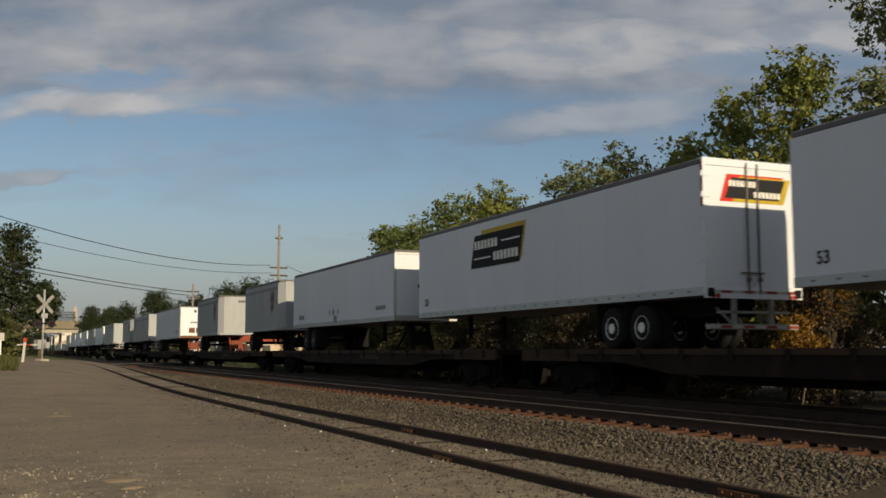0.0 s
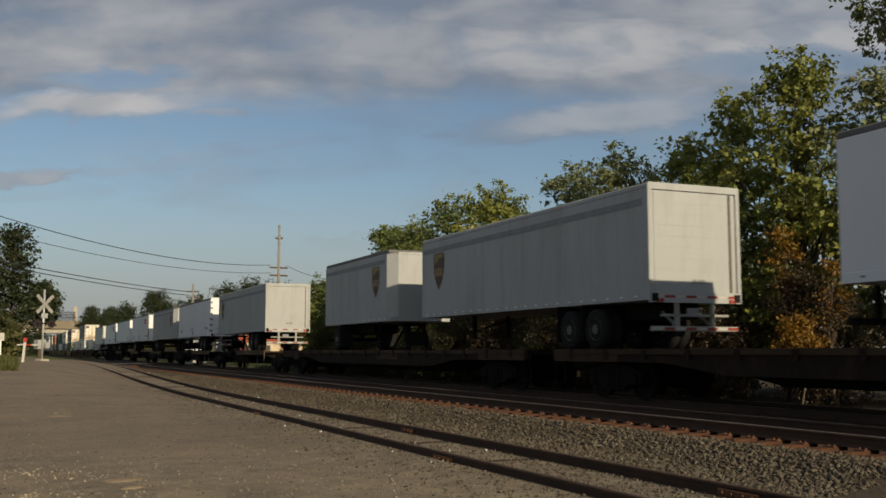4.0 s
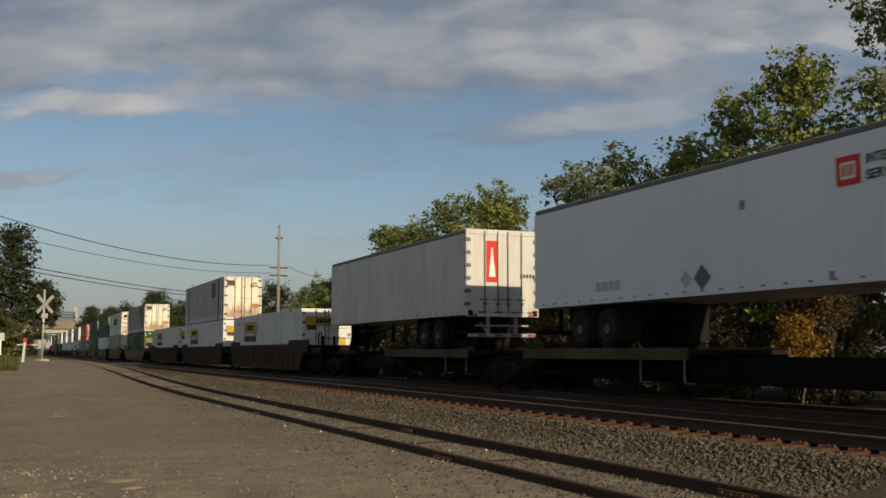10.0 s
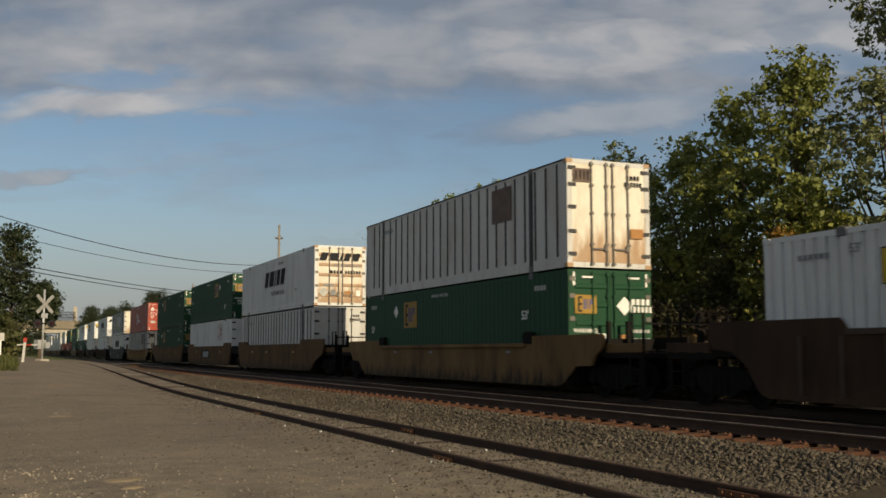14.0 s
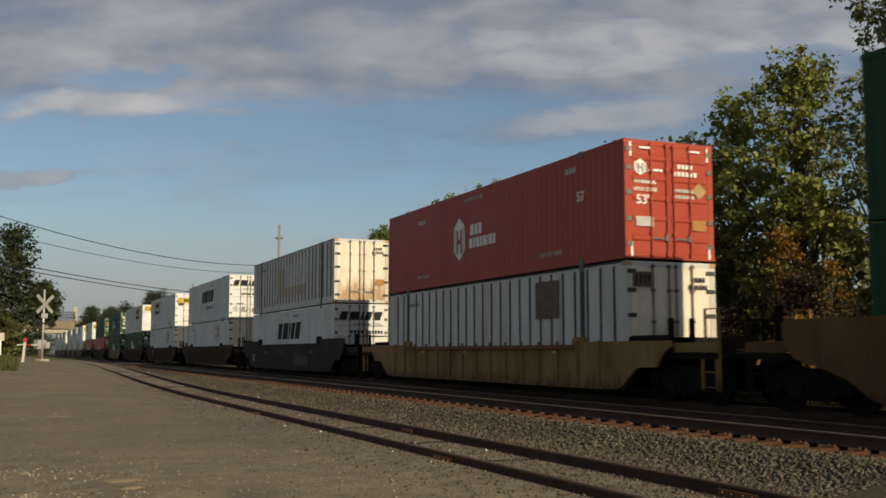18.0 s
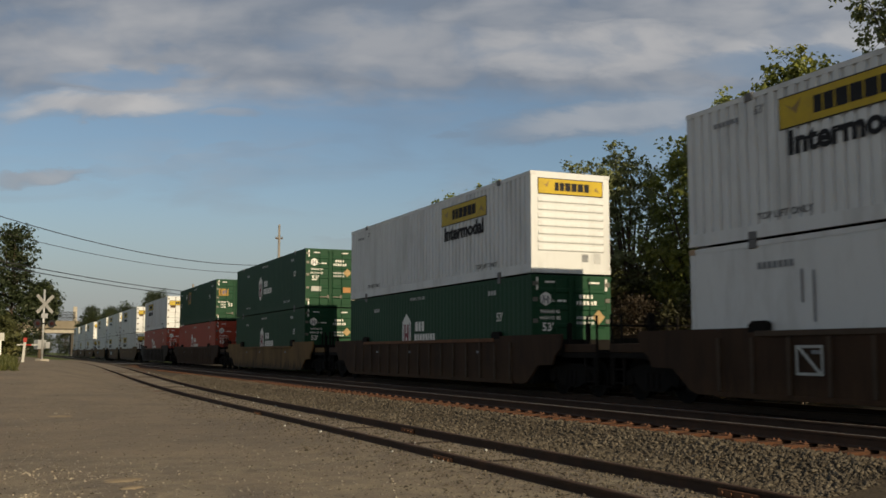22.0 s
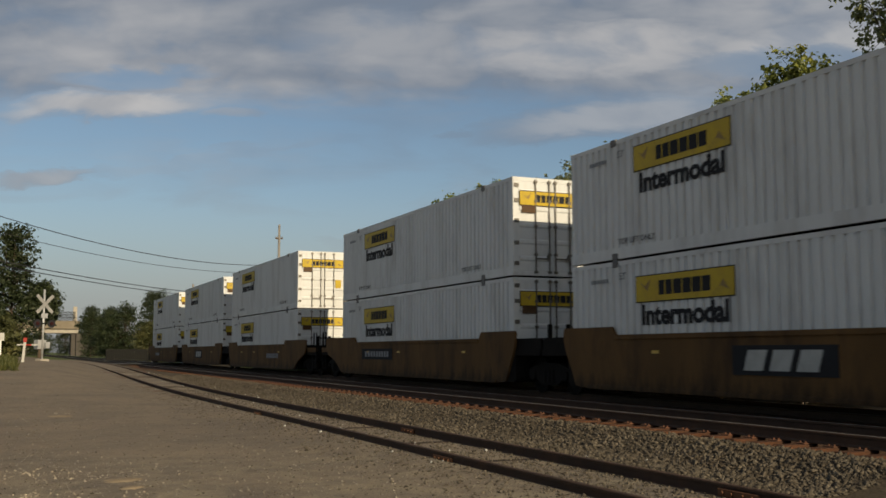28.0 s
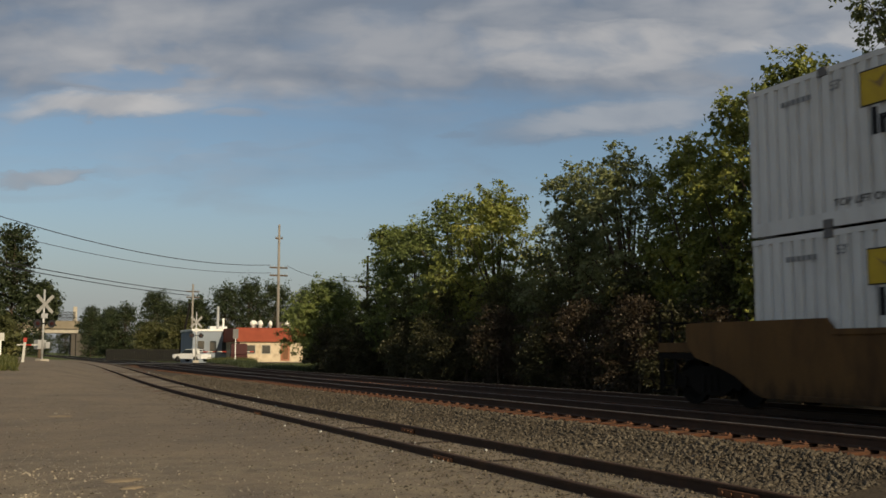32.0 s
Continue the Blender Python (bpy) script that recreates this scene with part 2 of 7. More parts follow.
M_INKGREY = mat("faded_grey_marking", (0.22, 0.23, 0.25), 0.55, 0, 0.2, 3, 30)
M_INKWINE = mat("wine_red_marking", (0.20, 0.02, 0.04), 0.55, 0, 0.1, 3, 30)
M_INKRED = mat("red_marking", (0.55, 0.035, 0.02), 0.5, 0, 0.1, 3, 30)
M_BROWN = mat("brown_marking", (0.075, 0.040, 0.018), 0.5, 0, 0.1, 3, 30)
M_GOLD = mat("gold_marking", (0.62, 0.42, 0.10), 0.5, 0, 0.1, 3, 30)
M_ORANGE = mat("orange_panel", (0.36, 0.18, 0.06), 0.5, 0, 0.1, 3, 30)
M_HITCH = mat("orange_red_hitch_paint", (0.20, 0.045, 0.02), 0.6, 0, 0.2, 3, 30, 0.1, RUST, 0.5)
M_TAPE = mat("reflective_red_tape", (0.22, 0.03, 0.024), 0.4, 0, 0.1, 3, 30)
M_RUSTPAINT = mat("rusted_sill", (0.15, 0.070, 0.035), 0.75, 0, 0.3, 2, 30, 0.2, (0.08, 0.05, 0.035), 0.6)
# worn rail steel; the pale base also stands in for its sky gleam
M_RAILTOP = mat("polished_rail_steel", (0.27, 0.26, 0.25), 0.4, 0.35, 0.1, 2, 40)
M_RAIL = mat("rusty_rail_steel", (0.050, 0.027, 0.016), 0.85, 0.1, 0.25, 2, 40, 0.15, (0.095, 0.042, 0.021), 0.5)
M_TIE = mat("weathered_wooden_tie", (0.022, 0.014, 0.010), 0.85, 0, 0.3, 1.5, 30, 0.3, (0.080, 0.036, 0.020), 0.5, (0.3, 3, 3), rnd=0.25, end_rust=((0.092, 0.040, 0.020), 0.70, 1.0))
M_PLATE = mat("rusty_tie_plate", (0.105, 0.044, 0.022), 0.85, 0.1, 0.3, 3, 40, 0.2, rnd=0.25)
M_STONE = mat("ballast_stone", (0.088, 0.076, 0.059), 0.9, 0, 0.3, 0.9, 30, 0.2, (0.060, 0.046, 0.031), 0.6, island=0.5)
# stone between the ties, its colour lowered for the passing train's shade
M_CRIB = mat("shade_darkened_stone", (0.024, 0.019, 0.015), 0.9, 0, 0.25, 2, 30, 0.2, island=0.4)
M_PEBBLE = mat("pale_pebble", (0.210, 0.188, 0.157), 0.9, 0, 0.2, 2, 30, 0.2, island=0.45)
M_CONC = mat("weathered_concrete", (0.36, 0.33, 0.28), 0.85, 0, 0.15, 0.8, 20, 0.2, (0.2, 0.18, 0.15), 0.4, (1, 1, 0.3))
M_POLE = mat("weathered_pole_timber", (0.21, 0.195, 0.175), 0.85, 0, 0.2, 2, 30, 0.2, streak=(4, 4, 0.3))
M_BARK = mat("tree_bark", (0.085, 0.065, 0.048), 0.9, 0, 0.3, 2, 25, 0.4, streak=(3, 3, 0.5))
M_WIRE = mat("black_wire", (0.03, 0.03, 0.035), 0.6, 0, 0.1)
M_ALU = mat("silver_paint", (0.42, 0.43, 0.44), 0.45, 0.3, 0.08, 3, 30)
M_ROAD = mat("worn_asphalt", (0.085, 0.082, 0.078), 0.9, 0, 0.2, 0.7, 45, 0.2, (0.15, 0.14, 0.12), 0.5)
LEAF_A = leaf_mat("mixed_green_leaves", (0.092, 0.120, 0.032), (0.220, 0.248, 0.058), (0.450, 0.420, 0.086))
LEAF_B = leaf_mat("dark_green_leaves", (0.100, 0.126, 0.060), (0.215, 0.240, 0.104), (0.390, 0.390, 0.175))
LEAF_C = leaf_mat("olive_green_leaves", (0.080, 0.110, 0.036), (0.170, 0.212, 0.062), (0.300, 0.335, 0.090))
# dead brown, taken darker for the shade at the thicket's foot
LEAF_D = leaf_mat("dead_brown_leaves", (0.036, 0.025, 0.014), (0.066, 0.048, 0.027), (0.115, 0.088, 0.050))
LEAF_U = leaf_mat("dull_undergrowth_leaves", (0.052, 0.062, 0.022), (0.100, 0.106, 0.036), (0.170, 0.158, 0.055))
# undergrowth green with the shade at the thicket's foot in its colour
LEAF_V = leaf_mat("shade_dark_bush_leaves", (0.034, 0.035, 0.014), (0.062, 0.060, 0.024), (0.100, 0.090, 0.036))
LEAF_Y = leaf_mat("autumn_yellow_leaves", (0.120, 0.065, 0.015), (0.260, 0.145, 0.018), (0.400, 0.270, 0.035))
M_DECK = mat("dusty_brown_deck_edge", (0.055, 0.034, 0.021), 0.85, 0, 0.4, 0.6, 25, 0.2, (0.022, 0.014, 0.010), 0.9, (1, 1, 0.5))
M_DECKTAN = mat("dusty_tan_deck_edge", (0.090, 0.062, 0.035), 0.85, 0, 0.4, 0.5, 25, 0.2, (0.045, 0.028, 0.017), 0.9, (1, 1, 0.5))
# rusty paint taken darker, standing in for the shade below the trailers
M_FLAT = mat("shade_dark_rusty_flat_car_paint", (0.017, 0.011, 0.008), 0.9, 0, 0.3, 1.0, 25, 0.2, (0.07, 0.04, 0.025), 0.4, (1, 1, 0.4))
LEAF_F = leaf_mat("dim_far_leaves", (0.022, 0.034, 0.015), (0.041, 0.058, 0.022), (0.082, 0.096, 0.034))
# concrete darkened for the shade beneath the bridge
M_DIMCONC = mat("shade_dark_concrete", (0.075, 0.068, 0.06), 0.9, 0, 0.2, 0.5, 10, 0.1)
M_TRAIL = mat("cool_white_trailer_skin", (0.68, 0.72, 0.79), 0.45, 0, 0.04, 0.6, 25, 0.04, (0.30, 0.30, 0.30), 0.06, (1, 1, 0.2))
# both yellow paints below also deepen towards the bottom edge
M_CARTAN = mat("sun_faded_yellow_car_paint", (0.245, 0.150, 0.052), 0.7, 0, 0.35, 0.7, 25, 0.15, (0.085, 0.048, 0.020), 0.9, (1, 1, 0.35), low_tone=((0.035, 0.022, 0.012), 0.8, 0.7))
M_CARDUN = mat("dull_yellow_car_paint", (0.165, 0.098, 0.036), 0.72, 0, 0.4, 0.7, 25, 0.15, (0.060, 0.034, 0.016), 0.95, (1, 1, 0.35), low_tone=((0.014, 0.010, 0.007), 0.92, 0.85))
M_SAND = mat("pale_sandy_pebble", (0.35, 0.305, 0.24), 0.9, 0, 0.2, 2, 30, 0.2, island=0.4)
M_FADERED = mat("faded_red_film", (0.44, 0.24, 0.21), 0.6, 0, 0.15, 2, 25)
M_GOLDPANEL = mat("dull_gold_panel", (0.30, 0.185, 0.035), 0.55, 0, 0.12, 2, 30)
M_INKBLUE = mat("slate_blue_marking", (0.10, 0.10, 0.20), 0.6, 0, 0.15, 3, 30)
M_INKPALE = mat("worn_white_marking", (0.42, 0.43, 0.42), 0.6, 0, 0.2, 3, 30)
M_RUSTSTONE = mat("rust_dusted_ballast", (0.115, 0.056, 0.029), 0.9, 0, 0.25, 2, 30, 0.2, island=0.35)
M_SIDEPOST = mat("dark_side_post", (0.055, 0.055, 0.058), 0.7, 0, 0.2, 2, 25)
M_DIMRED = mat("weathered_red_paint", (0.30, 0.035, 0.025), 0.6, 0, 0.15, 3, 30)
M_DIMWHITE = mat("weathered_white_paint", (0.42, 0.42, 0.40), 0.6, 0, 0.15, 3, 30)
M_FENCE = mat("black_stained_fence", (0.012, 0.012, 0.012), 0.9, 0, 0.2, 2, 30)
M_TAN = mat("tan_placard", (0.36, 0.25, 0.12), 0.6, 0, 0.15, 3, 30)
M_GHOST = mat("faint_grey_marking", (0.42, 0.44, 0.47), 0.6, 0, 0.15, 3, 30)
M_BRIDGE = mat("dull_tan_bridge_concrete", (0.20, 0.172, 0.130), 0.9, 0, 0.15, 0.4, 10, 0.1, (0.12, 0.10, 0.08), 0.5)
M_FILM = mat("weathered_brown_film", (0.12, 0.085, 0.07), 0.6, 0, 0.3, 3, 30)
M_RIB = mat("dusty_brown_rib", (0.070, 0.050, 0.036), 0.8, 0, 0.25, 2, 30, 0.15)
M_RIMW = mat("white_wheel_rim", (0.72, 0.72, 0.70), 0.45, 0.2, 0.15, 4, 40)
M_DIMGOLD = mat("dull_gold_marking", (0.26, 0.18, 0.06), 0.5, 0, 0.1, 3, 30)


# ---------------------------------------------------------------- ground
def smooth_step(v, a, b):
    u = min(1.0, max(0.0, (v - a) / (b - a)))
    return u * u * (3 - 2 * u)


def ground_z(x, y):
    """Level of the ground: a flat lot, a rise to the road crossing, the ballast shoulder of the main line."""
    lot = 0.62 * smooth_step(y, 34, 86) * (1 - smooth_step(y, 130, 190) * 0.7)
    high = 1.0 * smooth_step(y, 24, 66) * (1 - smooth_step(y, 130, 190) * 0.7)
    side = smooth_step(x, 1.8, 5.4)
    lot = high * (1 - side) + lot * side
    bed = (0.24 - 0.05 * smooth_step(x, 9.7, 10.0)) * smooth_step(x, 8.2, 9.6) * (1 - smooth_step(x, 17.5, 19.5) * 0.2)
    road = 0.45 * smooth_step(y, 84, 92) * (1 - smooth_step(y, 106, 116))
    far_side = smooth_step(x, 7.6, 9.5)
    z = lot * (1 - far_side) + max(bed, road * 0.9 * far_side) * far_side
    bank = 0.75 * smooth_step(-x, -0.6, 2.6) * smooth_step(y, 46, 60) * (1 - smooth_step(y, 76, 84))
    near = 1 - smooth_step(y, 40, 90)
    z += (0.018 * smooth_step(x, 4.2, 5.4) * (1 - smooth_step(x, 5.72, 5.86)) - 0.015 * smooth_step(x, 5.9, 6.1) * (1 - smooth_step(x, 7.35, 7.9))) * (1 - smooth_step(y, 26, 40))
    wobble = (noise.noise(Vector((x * 0.35, y * 0.25, 0.3))) * 0.02 + noise.noise(Vector((x * 1.9, y * 1.9, 5.3))) * 0.004) * near
    return z + bank + (wobble if x < 5.2 or x > 7.9 else wobble * 0.3)


def steps(spans):
    out = []
    for a, b, d in spans:
        n = max(1, round((b - a) / d))
        out += [a + (b - a) * i / n for i in range(n)]
    return out + [spans[-1][1]]


xs = steps([(-2000, -60, 200), (-60, -10, 5), (-10, 0, 0.6), (0, 11, 0.22), (11, 20, 0.6), (20, 60, 4), (60, 2500, 200)])
ys = steps([(-800, -20, 60), (-20, 2, 2), (2, 24, 0.25), (24, 60, 0.8), (60, 130, 2), (130, 400, 15), (400, 3500, 200)])
gv = [(x, y, ground_z(x, y)) for y in ys for x in xs]
nx = len(xs)
gf = [(j * nx + i, j * nx + i + 1, (j + 1) * nx + i + 1, (j + 1) * nx + i) for j in range(len(ys) - 1) for i in range(nx - 1)]
gm = bpy.data.meshes.new("ground")
gm.from_pydata(gv, [], gf)
gm.shade_smooth()


def ground_material():
    """Grey-brown packed dirt and gravel by the camera, ballast along the line, grass beyond, with soft ragged borders."""
    m = bpy.data.materials.new("packed_dirt_and_gravel")
    m.use_nodes = True
    nt = m.node_tree
    N, K = nt.nodes, nt.links
    bs = N["Principled BSDF"]
    bs.inputs["Roughness"].default_value = 0.95
    bs.inputs["Specular IOR Level"].default_value = 0.2
    tc = N.new("ShaderNodeTexCoord")

    def tex(scale, detail=4, rough=0.6):
        n = N.new("ShaderNodeTexNoise")
        n.inputs["Scale"].default_value, n.inputs["Detail"].default_value, n.inputs["Roughness"].default_value = scale, detail, rough
        K.new(tc.outputs["Object"], n.inputs["Vector"])
        return n.outputs["Fac"]

    def ramp(src, a, b, lo=0.0, hi=1.0):
        r = N.new("ShaderNodeMapRange")
        for k, v in (("From Min", a), ("From Max", b), ("To Min", lo), ("To Max", hi)):
            r.inputs[k].default_value = v
        K.new(src, r.inputs["Value"])
        return r.outputs[0]

    def mix(fac, a, b, mode="MIX"):
        n = N.new("ShaderNodeMixRGB")
        n.blend_type = mode
        for i, v in ((0, fac), (1, a), (2, b)):
            if isinstance(v, tuple):
                n.inputs[i].default_value = (*v, 1)
            elif isinstance(v, float):
                n.inputs[i].default_value = v
            else:
                K.new(v, n.inputs[i])
        return n.outputs[0]

    def num_mul(a, b):
        n = N.new("ShaderNodeMath")
        n.operation = "MULTIPLY"
        K.new(a, n.inputs[0])
        K.new(b, n.inputs[1])
        return n.outputs[0]

    sep = N.new("ShaderNodeSeparateXYZ")
    K.new(tc.outputs["Object"], sep.inputs[0])
    wob = N.new("ShaderNodeMath")
    wob.operation = "MULTIPLY_ADD"
    K.new(tex(0.8, 5), wob.inputs[0])
    wob.inputs[1].default_value = 2.2
    K.new(sep.outputs["X"], wob.inputs[2])
    dirt = mix(ramp(tex(0.35, 6, 0.65), 0.38, 0.62), (0.150, 0.127, 0.105), (0.222, 0.182, 0.137))
    dirt = mix(ramp(tex(1.7, 6, 0.7), 0.48, 0.66, 0.0, 0.6), dirt, (0.238, 0.198, 0.146))
    dirt = mix(ramp(tex(5.5, 6, 0.75), 0.50, 0.66, 0.0, 0.55), dirt, (0.108, 0.095, 0.079))
    close = ramp(sep.outputs["Y"], 19.0, 11.5)
    dirt = mix(num_mul(close, ramp(tex(1.3, 6, 0.7), 0.46, 0.60)), dirt, (0.262, 0.225, 0.162))
    dirt = mix(ramp(tex(26, 4, 0.7), 0.52, 0.66, 0.0, 0.45), dirt, (0.26, 0.235, 0.19))
    dirt = mix(ramp(tex(60, 3, 0.7), 0.54, 0.66, 0.0, 0.45), dirt, (0.095, 0.086, 0.075))
    bed = mix(ramp(tex(22, 4, 0.8), 0.4, 0.62), (0.046, 0.037, 0.026), (0.104, 0.086, 0.062))
    bed = mix(ramp(tex(0.5, 4), 0.45, 0.7, 0.0, 0.6), bed, (0.088, 0.062, 0.040))
    grass = mix(ramp(tex(3, 5), 0.35, 0.65), (0.05, 0.075, 0.018), (0.12, 0.13, 0.035))
    col = mix(ramp(wob.outputs[0], 8.2, 8.9), dirt, bed)
    rusty = num_mul(ramp(sep.outputs["X"], 9.6, 9.95), ramp(sep.outputs["X"], 10.9, 10.5))
    col = mix(num_mul(rusty, ramp(tex(2.5, 5), 0.3, 0.6, 0.55, 1.0)), col, (0.110, 0.052, 0.027))
    # the train's shade is mixed into the ground under the tracks
    track_shade = num_mul(ramp(sep.outputs["X"], 10.55, 10.8), ramp(wob.outputs[0], 18.4, 17.8))
    col = mix(track_shade, col, mix(ramp(tex(9, 5), 0.35, 0.65), (0.014, 0.011, 0.009), (0.034, 0.026, 0.020)))
    # ground beyond the far track turns a darker brown
    dark_verge = mix(ramp(tex(6, 5), 0.35, 0.65), (0.030, 0.024, 0.017), (0.062, 0.048, 0.030))
    col = mix(ramp(wob.outputs[0], 17.6, 18.6), col, dark_verge)
    right = mix(num_mul(ramp(wob.outputs[0], 20.6, 22.0), ramp(sep.outputs["Y"], 58, 66)), col, grass)
    left = N.new("ShaderNodeMath")
    left.operation = "MULTIPLY"
    K.new(ramp(wob.outputs[0], 1.2, 0.2), left.inputs[0])
    K.new(ramp(sep.outputs["Y"], 56, 66), left.inputs[1])
    col = mix(left.outputs[0], right, grass)
    col = mix(ramp(sep.outputs["Y"], 115, 140), col, grass)
    K.new(col, bs.inputs["Base Color"])
    bp = N.new("ShaderNodeBump")
    bp.inputs["Strength"].default_value, bp.inputs["Distance"].default_value = 0.7, 0.03
    K.new(tex(20, 6, 0.7), bp.inputs["Height"])
    K.new(bp.outputs[0], bs.inputs["Normal"])
    return m


gm.materials.append(ground_material())
tagged(new("ground", gm), "packed grey-brown dirt and gravel lot beside railway ballast", "ground", kind="structure")


# ---------------------------------------------------------------- tracks
def rail_form(y0, y1, zf, gauge_x, height=0.17, step=6.0):
    """One flat-bottomed rail that follows the level zf(y)."""
    prof = [(-0.070, 0), (0.070, 0), (0.070, 0.014), (0.012, 0.035), (0.012, height - 0.045), (0.036, height - 0.036), (0.036, height - 0.010),
            (0.026, height), (-0.026, height), (-0.036, height - 0.010), (-0.036, height - 0.036), (-0.012, height - 0.045), (-0.012, 0.035), (-0.070, 0.014)]
    n = max(1, round((y1 - y0) / step))
    fo = Form()
    m = len(prof)
    for i in range(n + 1):
        y = y0 + (y1 - y0) * i / n
        fo.v += [(gauge_x + px, y, zf(y) - height + pz) for px, pz in prof]
    for i in range(n):
        for k in range(m):
            j = (k + 1) % m
            fo.f.append((i * m + k, i * m + j, (i + 1) * m + j, (i + 1) * m + k))
    fo.f += [tuple(range(m)), tuple(range(n * m, n * m + m))]
    return fo


def rail(parent, y0, y1, zf, x, worn):
    ob = part("rail", rail_form(y0, y1, zf, x), M_RAIL, parent)
    ob.data.materials.append(M_RAILTOP)
    if worn:
        for poly in ob.data.polygons:
            if poly.center.z > zf(poly.center.y) - 0.003:
                poly.material_index = 1
    return ob


def tie_mesh():
    return Form().box(-1.28, -0.115, -0.17, 1.28, 0.115, 0, 0.012)


def plate_form():
    fo = Form().box(-0.17, -0.095, 0.0, 0.17, 0.095, 0.018, 0.004)
    for sx in (-0.105, 0.105):
        for sy in (-0.05, 0.05):
            fo.box(sx - 0.013, sy - 0.009, 0.018, sx + 0.013, sy + 0.009, 0.04)
    return fo


def main_track(name, x, y0, y1, tie_end, worn):
    tr = thing(name, "straight main-line railway track with rusty spikes and worn rails", "track", kind="structure")
    level = lambda y: RAIL_Z
    for s in (-0.7175, 0.7175):
        rail(tr, y0, y1, level, x + s, worn)
    rng = random.Random(5)
    y = 2.0
    while y < tie_end:
        part("tie", tie_mesh, M_TIE, tr, at=pose(x + rng.uniform(-0.06, 0.06), y, RAIL_Z - 0.186, 0, 0, rng.uniform(-1.2, 1.2)), key="tie")
        if y < 46:
            for s in (-0.7175, 0.7175):
                part("tie_plate", plate_form, M_PLATE, tr, at=pose(x + s, y, RAIL_Z - 0.188), key="tie_plate")
        y += 0.54
    return tr


main_track("track_1", 11.17, -80, 700, 75, True)
main_track("track_2", TRACK_X, -80, 700, 60, True)


def siding_level(y):
    return 0.13 + 0.52 * smooth_step(y, 34, 86)


siding = thing("track_3", "rusty little-used siding rails sunk in gravel with bolted joints", "track", kind="structure")
for sx in (5.8, 7.235):
    rail(siding, -60, 92, siding_level, sx, False)


rng = random.Random(31)
y = 12.0
while y < 66:
    if rng.random() < (0.25 if y < 26 else 0.75):
        part("tie", tie_mesh, M_TIE, siding, at=pose(6.52 + rng.uniform(-0.12, 0.12), y, ground_z(6.5, y) + rng.uniform(-0.014, 0.008), 0, 0, rng.uniform(-2, 2)), key="tie")
    y += 0.62


def joint_bar(x, y):
    fo = Form().box(-0.058, -0.32, 0.03, -0.030, 0.32, 0.115, 0.006).box(0.030, -0.32, 0.03, 0.058, 0.32, 0.115, 0.006)
    for k in (-0.24, -0.09, 0.09, 0.24):
        fo.lathe([(0.022, -0.078), (0.022, 0.078)], (0, k, 0.072), "x", 6)
    part("joint_bar", fo, M_RUSTPAINT, siding, "bolted rusty rail joint bar", at=pose(x, y, siding_level(y) - 0.17))


joint_bar(5.8, 13.35)
joint_bar(7.235, 18.4)
joint_bar(7.235, 8.75)
joint_bar(5.8, 24.9)


# ---------------------------------------------------------------- loose stones
def stones(name, count, area, size, material, label, seed, dens=None):
    """Scattered stones as one mesh of small uneven lumps."""
    rng = np.random.default_rng(seed)
    base = np.array([(1, 0, 0), (-1, 0, 0), (0, 1, 0), (0, -1, 0), (0, 0, 1), (0, 0, -0.6), ], float)
    tri = np.array([(0, 2, 4), (2, 1, 4), (1, 3, 4), (3, 0, 4), (2, 0, 5), (1, 2, 5), (3, 1, 5), (0, 3, 5)])
    x0, x1, y0, y1 = area
    u = rng.random(count)
    py = y0 * (y1 / y0) ** u
    px = x0 + (x1 - x0) * rng.random(count)
    keep = np.ones(count, bool)
    if dens is not None:
        keep = rng.random(count) < np.array([dens(a, b) for a, b in zip(px, py)])
    px, py = px[keep], py[keep]
    n = len(px)
    pz = np.array([ground_z(a, b) for a, b in zip(px, py)])
    sz = size[0] + (size[1] - size[0]) * rng.random(n) ** 2.2
    ang = rng.random(n) * 6.283
    shape = base[None] * (0.6 + 0.8 * rng.random((n, 6, 3))) * sz[:, None, None] + rng.normal(0, 0.22, (n, 6, 3)) * sz[:, None, None]
    shape[:, :, 2] *= 0.75
    ca, sa = np.cos(ang)[:, None], np.sin(ang)[:, None]
    co = np.stack([shape[:, :, 0] * ca - shape[:, :, 1] * sa + px[:, None], shape[:, :, 0] * sa + shape[:, :, 1] * ca + py[:, None], shape[:, :, 2] + (pz + sz * 0.25)[:, None]], -1)
    raw_mesh(name, co.reshape(-1, 3), (tri[None] + 6 * np.arange(n)[:, None, None]).reshape(-1, 3), material, label, "stones")


def raw_mesh(name, co, tris, material, label, category, kind="stuff", parent=None):
    me = bpy.data.meshes.new(name)
    k = tris.shape[1]
    me.vertices.add(len(co))
    me.vertices.foreach_set("co", co.astype(np.float32).ravel())
    me.loops.add(len(tris) * k)
    me.loops.foreach_set("vertex_index", tris.astype(np.int32).ravel())
    me.polygons.add(len(tris))
    me.polygons.foreach_set("loop_start", np.arange(0, len(tris) * k, k, dtype=np.int32))
    me.polygons.foreach_set("loop_total", np.full(len(tris), k, dtype=np.int32))
    me.update(calc_edges=True)
    me.materials.append(material)
    ob = new(name, me)
    if parent is not None:
        ob.parent = parent
        return ob
    return tagged(ob, label, category, kind=kind)


stones("ballast", 34000, (7.4, 9.86, 8.5, 60.0), (0.011, 0.046), M_STONE, "grey crushed-stone ballast heaped between the tracks", 1)
stones("rust_dusted_ballast", 11000, (9.74, 10.44, 9.0, 60.0), (0.010, 0.030), M_RUSTSTONE, "rust-dusted crushed stone at the ends of the ties", 10)
